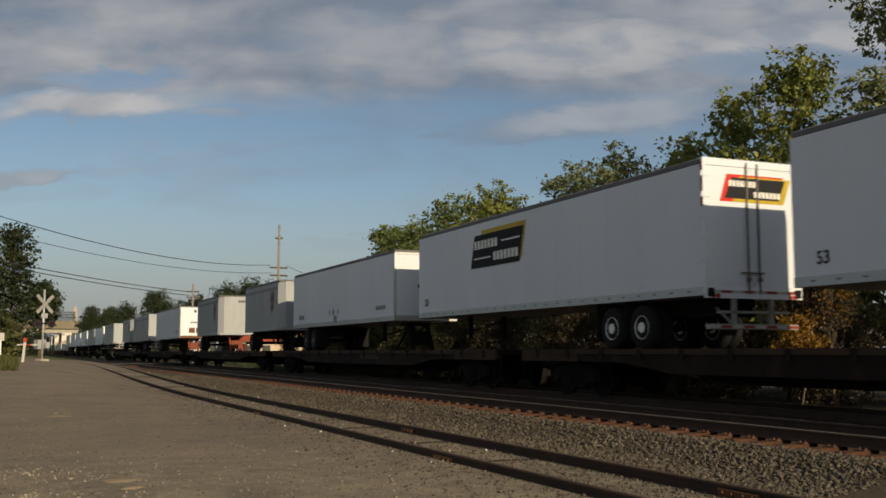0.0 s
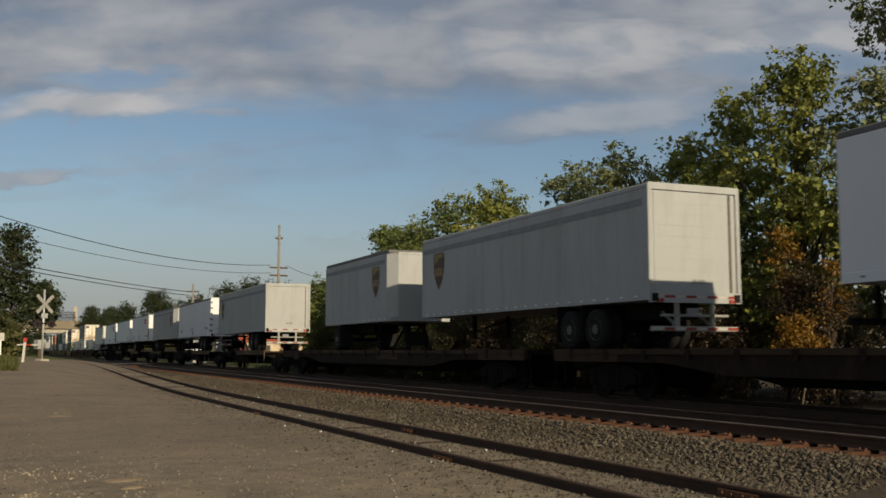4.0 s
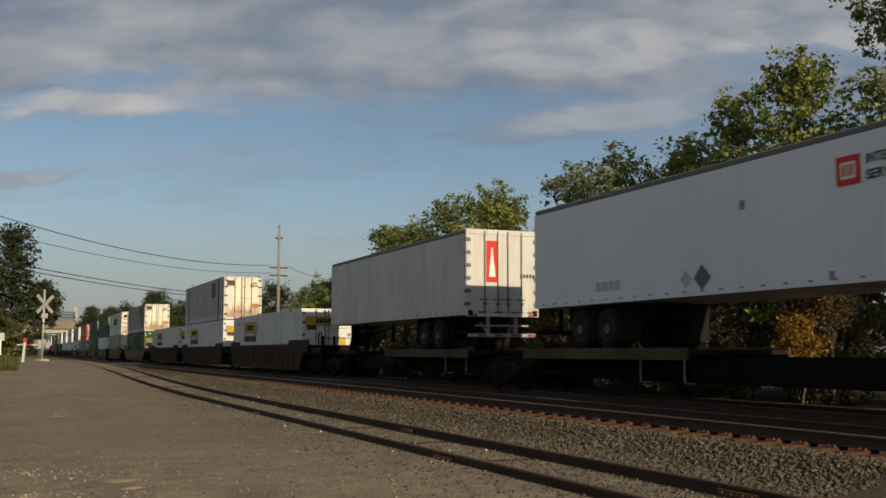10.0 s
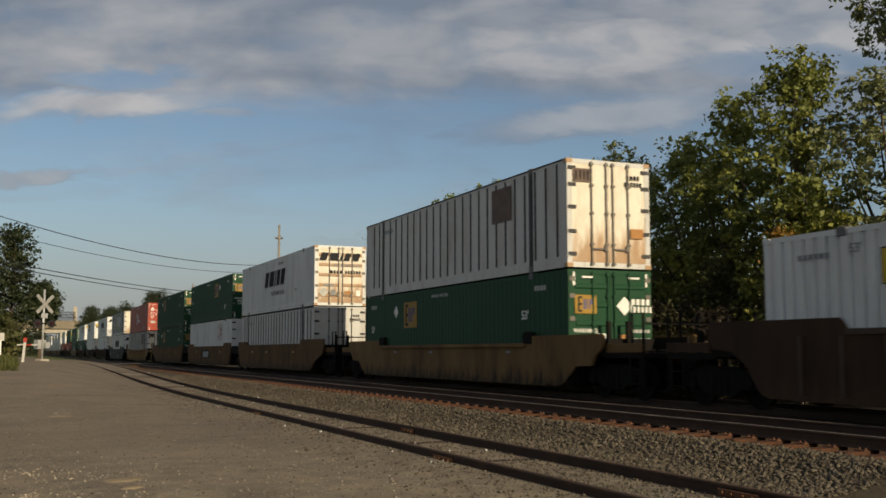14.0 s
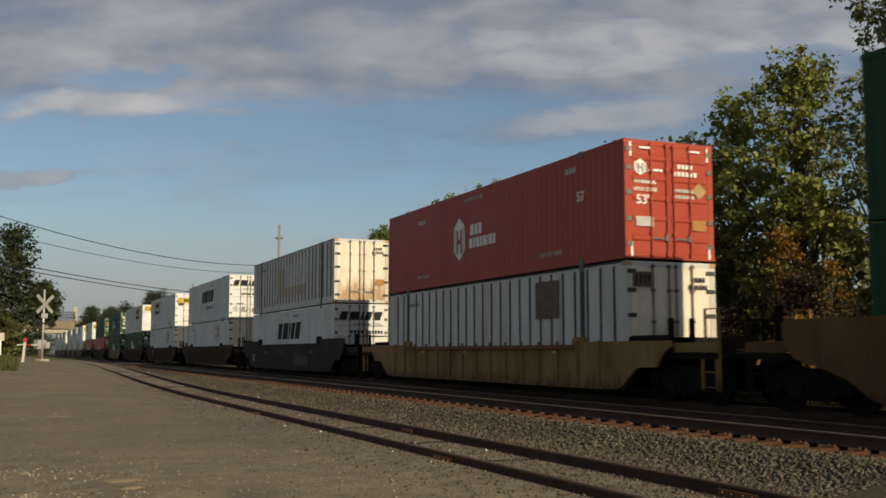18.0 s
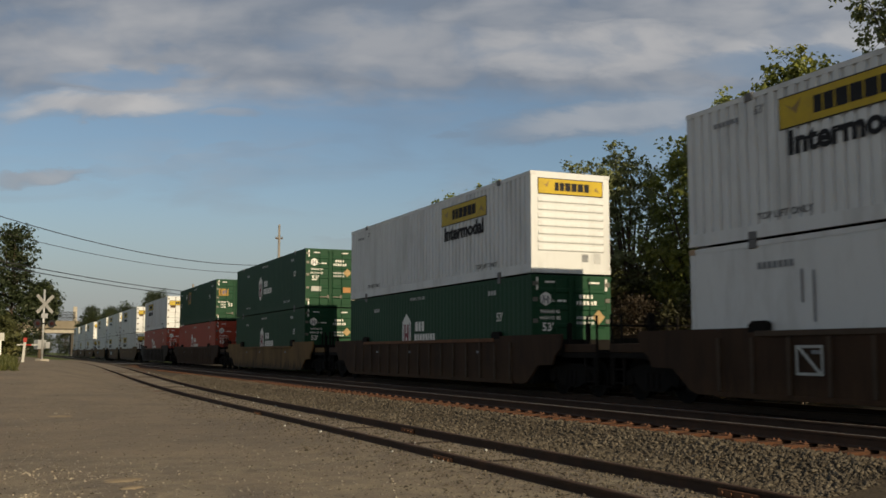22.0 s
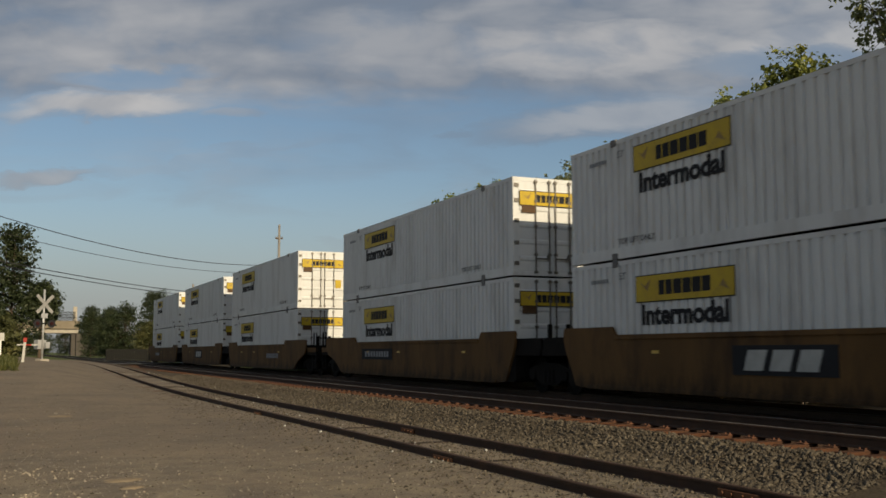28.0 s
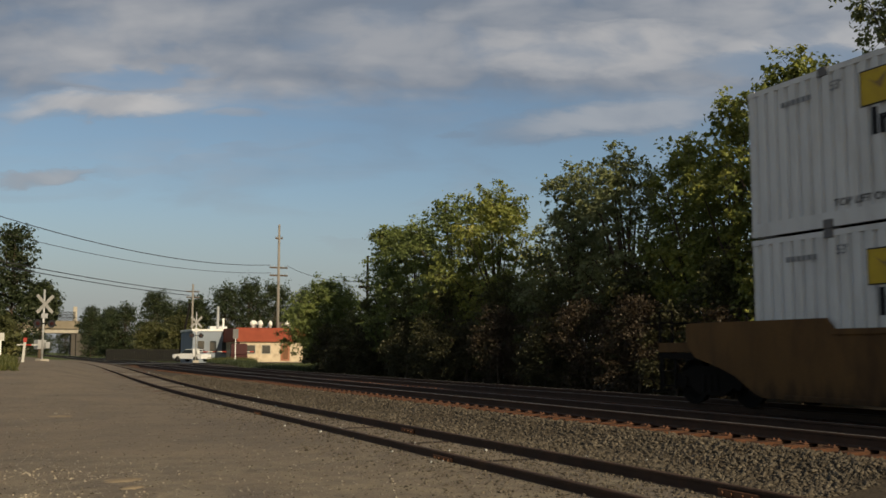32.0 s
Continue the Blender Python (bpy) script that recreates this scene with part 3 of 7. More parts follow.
stones("crib_ballast", 5000, (10.0, 13.6, 8.0, 46.0), (0.010, 0.026), M_CRIB, "crushed stone between the main-line ties, darkened for shade under the train", 7)
stones("siding_gravel", 7000, (5.88, 7.16, 6.0, 45.0), (0.006, 0.030), M_STONE, "small loose gravel lying between the siding rails", 2)
stones("lot_gravel", 9000, (3.4, 5.72, 8.0, 45.0), (0.006, 0.030), M_STONE, "loose gravel along the edge of the lot", 3, lambda x, y: max(0.08, min(1.0, (x - 3.6) / 2.1)) ** 1.5)
stones("pebbles", 13000, (-2.0, 5.4, 10.0, 60.0), (0.004, 0.018), M_PEBBLE, "small pale pebbles strewn over the packed dirt lot", 4, lambda x, y: 1.0 if y < 16.5 + 1.5 * math.sin(2.3 * x) else 0.22)
stones("lot_grit", 6000, (-2.0, 5.6, 10.0, 60.0), (0.005, 0.020), M_STONE, "dark grit scattered over the packed dirt lot", 9)
SPILLS = ((1.36, 12.9, 0.25, 0.20, 0.3), (1.38, 12.15, 0.16, 0.14, 0.8), (1.24, 26.2, 0.30, 0.40, 0.2))
PATCHES = ((0.25, 14.1, 0.6, 0.5), (1.35, 13.05, 0.24, 0.13), (1.32, 11.5, 0.26, 0.13), (1.15, 27.2, 0.22, 0.35), (0.2, 11.9, 0.6, 0.3), (1.0, 13.4, 0.5, 0.35))


def in_patch(x, y):
    """How thickly the sandy pebbles lie."""
    return max(math.exp(-((x - a) / c) ** 2 - ((y - b) / d) ** 2) for a, b, c, d in PATCHES)


stones("pebble_patches", 9000, (-1.2, 3.2, 10.4, 28.5), (0.005, 0.022), M_SAND, "patches of sandy yellowish pebbles in the dirt", 8, in_patch)


def sand_patch(x, y, rx, ry, turn, seed):
    """A thin ragged smear of spilt sand, a few centimetres high."""
    r = random.Random(seed)
    fo = Form()
    n = 22
    rim = [1 + r.uniform(-0.28, 0.22) for _ in range(n)]
    for ring, lift in ((1.0, -0.01), (0.8, 0.010), (0.45, 0.018)):
        for k in range(n):
            a = 2 * math.pi * k / n
            px, py = rx * ring * rim[k] * math.cos(a), ry * ring * rim[k] * math.sin(a)
            gx, gy = px * math.cos(turn) - py * math.sin(turn), px * math.sin(turn) + py * math.cos(turn)
            fo.v.append((gx, gy, ground_z(x + gx, y + gy) + lift + r.uniform(-0.003, 0.003)))
    for ring in range(2):
        for k in range(n):
            j = (k + 1) % n
            fo.f.append((ring * n + k, ring * n + j, (ring + 1) * n + j, (ring + 1) * n + k))
    fo.f.append(tuple(range(2 * n, 3 * n)))
    solid("sand_patch", fo, M_SPILT, "small smear of pale sand on the dirt", "sand", kind="stuff", m=pose(x, y, 0), smooth=True)


M_SPILT = mat("spilt_sand", (0.27, 0.215, 0.145), 0.95, 0, 0.2, 5, 60, 0.4, (0.17, 0.13, 0.09), 0.6)
for sx, sy, ra, rb, st in SPILLS:
    sand_patch(sx, sy, ra, rb, st, int(sx * 100))
stones("white_stones", 120, (5.2, 8.6, 12.0, 62.0), (0.015, 0.045), M_INKPALE, "a few white limestone lumps lying by the siding", 6)


# ---------------------------------------------------------------- trees
def leaves(name, ends, spread, per, size, material, parent, seed):
    """A crown of many small folded leaves: a spray round each twig end, facing up and away from its bough."""
    rng = np.random.default_rng(seed)
    n = len(ends) * per
    tips = np.array([tuple(e) for e, c in ends])
    out = tips - np.array([tuple(c) for e, c in ends])
    out /= np.linalg.norm(out, axis=1)[:, None] + 1e-6
    wide = 0.5 + 1.0 * rng.random((len(ends), 1))
    p = np.repeat(tips, per, 0) + rng.normal(0, 1, (n, 3)) * np.array(spread) * np.repeat(wide, per, 0)
    s = size * (0.55 + 0.9 * rng.random(n))[:, None]
    up = rng.normal(0, 0.75, (n, 3)) + np.repeat(out, per, 0) * 0.6 + np.array((0, 0, 0.55))
    up /= np.linalg.norm(up, axis=1)[:, None]
    d = np.cross(up, rng.normal(0, 1, (n, 3)))
    d /= np.linalg.norm(d, axis=1)[:, None]
    e = np.cross(d, up)
    co = np.stack([p - d * s * 0.5, p + e * s * 0.36 + up * s * 0.12, p + d * s * 0.6 - np.array((0, 0, 0.12)) * s, p - e * s * 0.36 + up * s * 0.12], 1)
    idx = 4 * np.arange(n)[:, None, None]
    tris = np.array([(0, 1, 2), (0, 2, 3)])[None] + idx
    return raw_mesh(name, co.reshape(-1, 3), tris.reshape(-1, 3), material, "", "", parent=parent)


def tree(x, y, height, radius, material, label, seed, leaf=0.15, per=22, twigs=600, low=0.22, trunk=0.16, lean=0.0, name="tree", gaps=0.35, category="tree", z=None, taper=0.0, spray=0.15):
    """Tapered trunk with limbs; twig ends fill uneven lobes of the crown."""
    rng = random.Random(seed)
    base_z = ground_z(x, y) if z is None else z
    t = thing(name, label, category, pose(x, y, base_z - 0.05))
    wood = Form()
    top = Vector((lean, 0, height * 0.72))
    stem = [Vector((0, 0, 0)), Vector((lean * 0.2 + rng.uniform(-.12, .12), rng.uniform(-.12, .12), height * 0.28)), Vector((lean * 0.6 + rng.uniform(-.2, .2), rng.uniform(-.2, .2), height * 0.5)), top]
    wood.tube(stem, [trunk, trunk * 0.8, trunk * 0.55, trunk * 0.15], 8)
    lobes = []
    count = max(12, int(radius * 11))
    for i in range(count):
        h = low + (1 - low) * (i + 0.5) / count
        w = math.sin(math.pi * min(0.97, max(0.12, (h - low) / (1 - low) * 0.86 + 0.12))) ** 0.75 * (1 - taper * max(0.0, (h - low) / (1 - low)))
        a = i * 2.4 + rng.uniform(-0.5, 0.5)
        r = radius * w * rng.uniform(0.30, 0.84)
        c = Vector((math.cos(a) * r + lean * h, math.sin(a) * r, height * h * rng.uniform(0.92, 1.0)))
        lobes.append((c, radius * rng.uniform(0.20, 0.40) * (1 - 0.45 * taper * h)))
        f = min(0.95, max(0.15, h * rng.uniform(0.55, 0.75)))
        s0 = stem[0].lerp(top, f) if f > 0.5 else stem[1].lerp(stem[2], f)
        mid = s0.lerp(c, 0.5) + Vector((0, 0, -0.1 * radius))
        wood.tube([s0, mid, c], [trunk * 0.42 * (1 - h * 0.5), trunk * 0.26, trunk * 0.08], 6)
    ends = []
    bulk = [r ** 2.2 for c, r in lobes]
    for _ in range(twigs):
        c, r = rng.choices(lobes, bulk)[0]
        v = Vector((rng.gauss(0, 1), rng.gauss(0, 1), rng.gauss(0, 0.8)))
        v = v.normalized() * r * rng.uniform(gaps, 1.15)
        e = c + v
        if e.z < height * low * 0.5:
            continue
        ends.append((e, c - Vector((0, 0, 0.3 * r))))
        if len(ends) % 4 == 0:
            wood.tube([c, e], [trunk * 0.07, trunk * 0.03], 4)
    part("trunk", wood, M_BARK, t)
    sp = spray * (radius / 3.0) ** 0.5
    leaves("crown", ends, (sp, sp, sp * 0.62), per, leaf, material, t, seed)
    return t


T1 = "leafy roadside tree with yellow-green sunlit top beside the track"
T2 = "dark green broadleaf tree in the trackside thicket"
# the thicket along the far side of the line
tree(21.8, 23.4, 10.45, 3.2, LEAF_A, T1, 11, twigs=820, low=0.10, trunk=0.2, taper=0.36)
tree(22.2, 26.6, 9.9, 2.5, LEAF_A, T1, 22, twigs=540, low=0.14, trunk=0.16, taper=0.25)
tree(22.8, 20.6, 9.4, 2.6, LEAF_B, T2, 12, twigs=560, low=0.12, trunk=0.18)
tree(25.2, 20.5, 15.4, 3.1, LEAF_B, "tall tree standing above the trackside thicket", 13, twigs=560, low=0.70, trunk=0.22)
tree(22.6, 29.5, 9.3, 2.7, LEAF_A, T2, 14, twigs=500, low=0.18)
tree(22.2, 33.2, 9.2, 2.9, LEAF_B, T2, 15, twigs=500, low=0.26, trunk=0.2)
tree(22.4, 37.4, 9.0, 3.0, LEAF_B, T2, 16, twigs=540, low=0.26, trunk=0.18)
tree(22.0, 44.4, 9.6, 3.2, LEAF_A, T1, 17, twigs=780, low=0.14, trunk=0.17)
tree(21.6, 48.8, 9.7, 2.9, LEAF_C, T2, 18, twigs=620, low=0.12, trunk=0.15)
tree(21.4, 53.4, 8.6, 2.9, LEAF_C, T1, 19, twigs=680, low=0.08, trunk=0.15)
tree(21.6, 58.4, 9.2, 2.6, LEAF_C, T1, 20, twigs=640, low=0.08, trunk=0.13)
tree(19.8, 66.0, 6.3, 3.0, LEAF_C, "round bushy green tree with a thin pale stem", 21, twigs=900, low=0.16, trunk=0.11)
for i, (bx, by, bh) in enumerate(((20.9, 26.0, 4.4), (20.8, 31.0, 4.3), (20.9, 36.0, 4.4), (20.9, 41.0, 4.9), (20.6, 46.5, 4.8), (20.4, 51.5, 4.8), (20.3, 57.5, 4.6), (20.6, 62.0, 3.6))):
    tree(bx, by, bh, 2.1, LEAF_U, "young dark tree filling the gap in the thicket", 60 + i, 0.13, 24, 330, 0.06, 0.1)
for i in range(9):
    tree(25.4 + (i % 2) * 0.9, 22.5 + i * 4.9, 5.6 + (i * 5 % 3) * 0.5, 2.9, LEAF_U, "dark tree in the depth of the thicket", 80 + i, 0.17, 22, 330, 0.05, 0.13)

# more thicket trees, unseen past the camera, added to shade the bushes
for i in range(9):
    tree(23.3 + (i % 3) * 1.1, 9.5 - i * 6.0, 7.6 + (i % 2) * 0.9, 2.9, LEAF_B, T2, 40 + i, 0.3, 20, 300, 0.05, 0.17)

# undergrowth at the foot of the thicket
rng = random.Random(9)
for i in range(24):
    y = 20.6 + i * 1.9 + rng.uniform(-0.5, 0.5)
    dead = 16 < y < 39 and i % 4 != 3
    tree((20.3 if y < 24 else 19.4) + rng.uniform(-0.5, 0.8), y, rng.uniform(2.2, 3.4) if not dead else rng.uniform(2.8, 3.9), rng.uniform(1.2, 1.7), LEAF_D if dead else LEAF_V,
         "dry rust-brown bush at the foot of the trees" if dead else "low green bush, darkened for shade, at the foot of the trees", 100 + i, 0.075 if dead else 0.09, 30, 210, 0.0, 0.05, name="bush", category="bush", spray=0.22)
tree(18.8, 20.3, 2.5, 0.55, LEAF_Y, "upright bush of yellow and orange autumn leaves", 140, 0.085, 30, 150, 0.40, 0.03, name="bush", category="bush", spray=0.3)
tree(20.2, 22.3, 5.3, 0.55, LEAF_Y, "climbing vine with orange autumn leaves on a trunk", 141, 0.085, 14, 60, 0.62, 0.05, name="bush", category="bush", spray=0.3)
tree(20.0, 20.4, 4.1, 0.5, LEAF_Y, "climbing vine with orange autumn leaves on a trunk", 142, 0.085, 10, 46, 0.55, 0.05, name="bush", category="bush", spray=0.3)

# far trees
FAR = "distant green tree beyond the road crossing"
for i, (fx, fy, fh, fr, fm, fl) in enumerate([(0.3, 116, 13.6, 3.6, LEAF_F, 0.04), (-4.0, 112, 13, 4.2, LEAF_F, 0.04), (3.3, 120, 8.3, 2.0, LEAF_F, 0.58), (-2.5, 104, 6.0, 2.4, LEAF_F, 0.04), (-9, 118, 15, 5, LEAF_F, 0.04), (-0.6, 98, 3.4, 1.9, LEAF_U, 0.0),
                                         (21, 205, 10.2, 4.4, LEAF_F, 0.04), (21.5, 240, 11.5, 4.2, LEAF_F, 0.04), (26.5, 205, 13.4, 4.6, LEAF_F, 0.04), (31, 200, 10.5, 4.5, LEAF_F, 0.04), (22.0, 176, 6.2, 3.0, LEAF_U, 0.04), (21.6, 300, 14.6, 4.4, LEAF_F, 0.04), (12, 730, 13, 9, LEAF_F, 0.0), (24, 735, 14, 9, LEAF_F, 0.0),
                                         (25.5, 168, 7.2, 3.0, LEAF_U, 0.04), (20.2, 230, 9.0, 2.8, LEAF_F, 0.04), (28.5, 166, 5.5, 2.4, LEAF_U, 0.04), (34, 172, 12.5, 4.2, LEAF_F, 0.04), (38, 172, 13.6, 4.4, LEAF_F, 0.04), (43, 174, 13.6, 5.0, LEAF_F, 0.04),
                                         (48, 172, 12.6, 4.2, LEAF_F, 0.04), (30, 176, 10.5, 4.0, LEAF_F, 0.04), (53, 168, 12, 4.5, LEAF_F, 0.04), (25, 330, 13, 5, LEAF_F, 0.04), (34, 245, 13, 6, LEAF_F, 0.04), (6, 440, 9, 6, LEAF_F, 0.04), (22, 445, 12, 6, LEAF_F, 0.04), (30, 430, 14, 7, LEAF_F, 0.04), (-4, 430, 13, 6, LEAF_F, 0.04), (14, 520, 10, 7, LEAF_F, 0.04)]):
    tree(fx, fy, fh, fr, fm, FAR, 200 + i, 0.30, 24, 420, fl, 0.2, spray=0.36)


# ---------------------------------------------------------------- road crossing and far buildings
road = Form()
road.v = [(x, y, z) for x, y, z in ((-40, 84, 1.0), (1.5, 88.5, 0.72), (9, 91, 0.50), (19, 98, 0.47), (60, 118, 0.45), (60, 124.5, 0.45), (19, 104.5, 0.47), (9, 97.5, 0.50), (1.5, 95, 0.74), (-40, 90.5, 1.0))]
road.f = [(0, 1, 8, 9), (1, 2, 7, 8), (2, 3, 6, 7), (3, 4, 5, 6)]
solid("road", road, M_ROAD, "worn grey asphalt road crossing the tracks", "road", kind="structure")


M_BUCK = mat("grey_crossbuck_paint", (0.26, 0.26, 0.255), 0.7, 0, 0.2, 3, 30)
M_LENS = mat("dark_red_lens", (0.030, 0.008, 0.008), 0.5, 0, 0.05)


def crossing_signal(x, y, z, turn, arm_len, label, k=1.0):
    """Mast with crossbuck, flashing lamps, relay box and lowered striped gate; k scales the heights."""
    t = thing("crossing_signal", label, "signal", pose(x, y, z, 0, 0, turn), "level crossing signals")
    part("base", Form().box(-0.3, -0.3, -0.3, 0.3, 0.3, 0.12, 0.03), M_CONC, t)
    part("mast", Form().tube([(0, 0, 0.1), (0, 0, 4.6 * k)], 0.065, 10), M_ALU, t, smooth=True)
    for a in (45, -45):
        part("crossbuck_blade", Form().box(-0.80, -0.012, -0.11, 0.80, 0.012, 0.11), M_BUCK, t, at=pose(0, -0.10 if a > 0 else -0.13, 3.65 * k) @ pose(0, 0, 0, 0, a, 0))
    part("track_count_sign", Form().box(-0.22, -0.11, 2.75 * k, 0.22, -0.09, 3.05 * k), M_ALU, t)
    part("lamp_arm", Form().box(-0.62, -0.06, 2.35 * k, 0.62, 0.0, 2.43 * k), M_DARK, t)
    for s in (-0.5, 0.5):
        part("lamp_backplate", Form().lathe([(0.27, -0.03), (0.27, 0.0)], (s, -0.12, 2.39 * k), "y", 20), M_INK, t)
        part("lamp", Form().lathe([(0.10, -0.10), (0.14, 0.0)], (s, -0.12, 2.39 * k), "y", 14), M_LENS, t)
    part("gate_box", Form().box(-0.3, 0.05, 0.75, 0.3, 0.5, 1.35, 0.03), M_ALU, t, "silver gate mechanism box")
    part("counterweight", Form().box(0.1, -0.2, 0.8, 0.4, -0.08, 1.2, 0.03), M_ALU, t)
    step = 0.5
    i = 0
    while i * step < abs(arm_len):
        sgn = 1 if arm_len > 0 else -1
        a, b = sorted((sgn * (0.3 + i * step), sgn * (0.3 + (i + 1) * step)))
        part("gate_arm_band", Form().box(a, -0.05, 0.98, b, -0.01, 1.07), M_DIMRED if i % 2 else M_DIMWHITE, t)
        i += 1
    return t


crossing_signal(2.10, 70, 0.98, 30, -1.5, "silver crossing signal with white crossbuck and gate beside the road")
crossing_signal(18.6, 110, 0.55, 0, 5.6, "silver crossing signal with lowered red and white gate", 1.15)

marker = thing("marker_post", "white marker post with a red top on the grass", "post", pose(0.85, 62, 1.05, 0, 4, 0))
part("post", Form().box(-0.07, -0.03, -0.4, 0.07, 0.03, 1.05, 0.01), M_DIMWHITE, marker)
part("red_top", Form().box(-0.09, -0.04, 1.05, 0.09, 0.04, 1.30, 0.01), M_DIMRED, marker)


def utility_pole(x, y, h, arms, label, lean=0.0, timber=None, thick=0.21):
    timber = timber or M_POLE
    t = thing("utility_pole", label, "pole", pose(x, y, ground_z(x, y), 0, lean, 0), "utility poles")
    part("pole", Form().tube([(0, 0, -0.3), (0, 0, h)], [thick, thick * 0.62], 10), timber, t, smooth=True)
    for z, w in arms:
        part("crossarm", Form().box(-w, -0.08, z - 0.09, w, 0.08, z + 0.09, 0.01), M_BARK if timber is M_POLE else timber, t)
        for s in (-0.9, -0.5, 0.5, 0.9):
            part("insulator", Form().lathe([(0.03, 0), (0.06, 0.05), (0.035, 0.12), (0.055, 0.16), (0.02, 0.2)], (s * w, 0, z + 0.07), "z", 8), M_STEEL, t)
    return t


utility_pole(30.0, 120, 16.9, [(15.2, 0.45), (11.6, 1.1), (10.65, 1.1)], "tall weathered wooden utility pole with crossarms")
utility_pole(26.4, 160, 12.0, [(10.8, 1.0), (9.9, 1.0)], "grey wooden utility pole beyond the crossing")
utility_pole(22.9, 150, 8.8, [], "leaning dark wooden pole beyond the crossing", 10, M_DARK)
utility_pole(25.0, 72.4, 8.7, [(6.3, 0.7)], "dark utility pole behind the trackside trees", timber=M_DARK, thick=0.13)


def wire(a, b, sag, r=0.035, n=20):
    a, b = Vector(a), Vector(b)
    pts = [a.lerp(b, i / n) - Vector((0, 0, 4 * sag * (i / n) * (1 - i / n))) for i in range(n + 1)]
    solid("overhead_wire", Form().tube(pts, r, 5), M_WIRE, "black overhead power wire hung between poles", "wire", "overhead wires")


wire((-8, 70, 12.5), (29.0, 120, 12.05), 1.6)
wire((-11, 70, 12.0), (29.0, 120, 11.1), 1.6, 0.025)
wire((-14, 82, 11.0), (25.9, 160, 10.9), 0.6, 0.05)
wire((-14, 82, 10.6), (25.9, 160, 10.35), 0.6, 0.05)
wire((31.0, 120, 12.05), (25.3, 72.4, 6.9), 0.6, 0.025)

# ---- far buildings
M_STUCCO = mat("cream_stucco", (0.50, 0.42, 0.31), 0.85, 0, 0.15, 0.9, 20, 0.1, (0.20, 0.12, 0.08), 0.7)
M_REDROOF = mat("terracotta_red_roof", (0.22, 0.050, 0.026), 0.75, 0, 0.15, 1.5, 20, 0.1)
M_BLUEGREY = mat("blue_grey_siding", (0.20, 0.235, 0.285), 0.7, 0, 0.1, 0.8, 20, 0.1)
M_GLASS = mat("dark_window_glass", (0.03, 0.035, 0.04), 0.08, 0, 0.05)
M_MURAL = mat("brown_mural_paint", (0.30, 0.13, 0.08), 0.8, 0, 0.2, 2, 20)
M_MAROON = mat("dark_maroon_car_paint", (0.040, 0.006, 0.007), 0.6, 0.0, 0.08, 1, 20)
M_CARWHITE = mat("white_car_paint", (0.75, 0.76, 0.77), 0.25, 0.0, 0.03, 1, 20, coat=0.6)


def restaurant():
    """Low building with cream walls, a slanted red mansard roof and units on top; y=0 is the front, x runs along it."""
    t = thing("restaurant", "cream stucco roadside building with slanted red mansard roof", "building", pose(25.0, 118, 0.4))
    part("wall", Form().box(0, 0, -0.5, 7.6, 9, 2.6), M_STUCCO, t)
    roof = Form().prism([(-0.35, 2.35), (0.35, 4.0), (8.65, 4.0), (9.35, 2.35)], "x", -0.35, 7.95)
    part("roof", roof, M_REDROOF, t, "slanted red mansard roof")
    door = part("door", Form().prism([(4.9, 0.1), (6.0, 0.1), (6.0, 1.8), (5.75, 2.15), (5.45, 2.25), (5.15, 2.15), (4.9, 1.8)], "y", -0.04, 0.05), M_MURAL, t, "arched brown door")
    part("door_panel", Form().box(5.1, -0.07, 0.3, 5.8, -0.03, 1.7), M_RUSTPAINT, door)
    for x in (0.8, 2.6):
        w = part("window", Form().box(x, -0.05, 0.9, x + 1.1, 0.02, 2.0), M_CONC, t)
        part("pane", Form().box(x + 0.08, -0.07, 0.98, x + 1.02, -0.045, 1.92), M_GLASS, w)
    for i, (x, s) in enumerate([(2.0, 0.34), (2.5, 0.30), (2.9, 0.36), (4.4, 0.25), (6.2, 0.3), (6.9, 0.3)]):
        part("roof_vent", Form().lathe([(s * 0.6, 0), (s * 0.6, 0.35), (s, 0.38), (s * 0.9, 0.7), (s * 0.4, 0.9), (0.02, 0.95)], (x, 2.2 + (i % 2), 4.0), "z", 14), M_INKWHITE, t, smooth=True)
    part("roof_unit", Form().box(5.1, 2.4, 4.0, 5.9, 3.4, 4.75, 0.04), M_DIMCONC, t)


def store():
    t = thing("storefront_building", "blue-grey low building with white trim and windows", "building", pose(20.9, 126, 0.4))
    part("wall", Form().box(0, 0, -0.5, 5.0, 9, 3.7), M_BLUEGREY, t)
    part("cornice", Form().box(-0.12, -0.12, 3.7, 5.12, 9.1, 3.95, 0.03), M_INKWHITE, t)
    for x in (0.5, 2.0, 3.5):
        w = part("window", Form().box(x, -0.06, 0.9, x + 1.0, 0.02, 2.6), M_BLUEGREY, t)
        part("pane", Form().box(x + 0.1, -0.08, 1.0, x + 0.9, -0.055, 2.5), M_GLASS, w)
    part("chimney", Form().tube([(3.6, 3, 3.9), (3.6, 3, 6.9)], 0.16, 10), M_ALU, t)
    part("vent_pipe", Form().tube([(4.3, 3, 3.9), (4.3, 3, 5.4)], 0.14, 10), M_INKWHITE, t)
    part("roof_box", Form().box(2.6, 3, 3.9, 4.8, 4.5, 4.4, 0.03), M_ALU, t)


restaurant()
store()


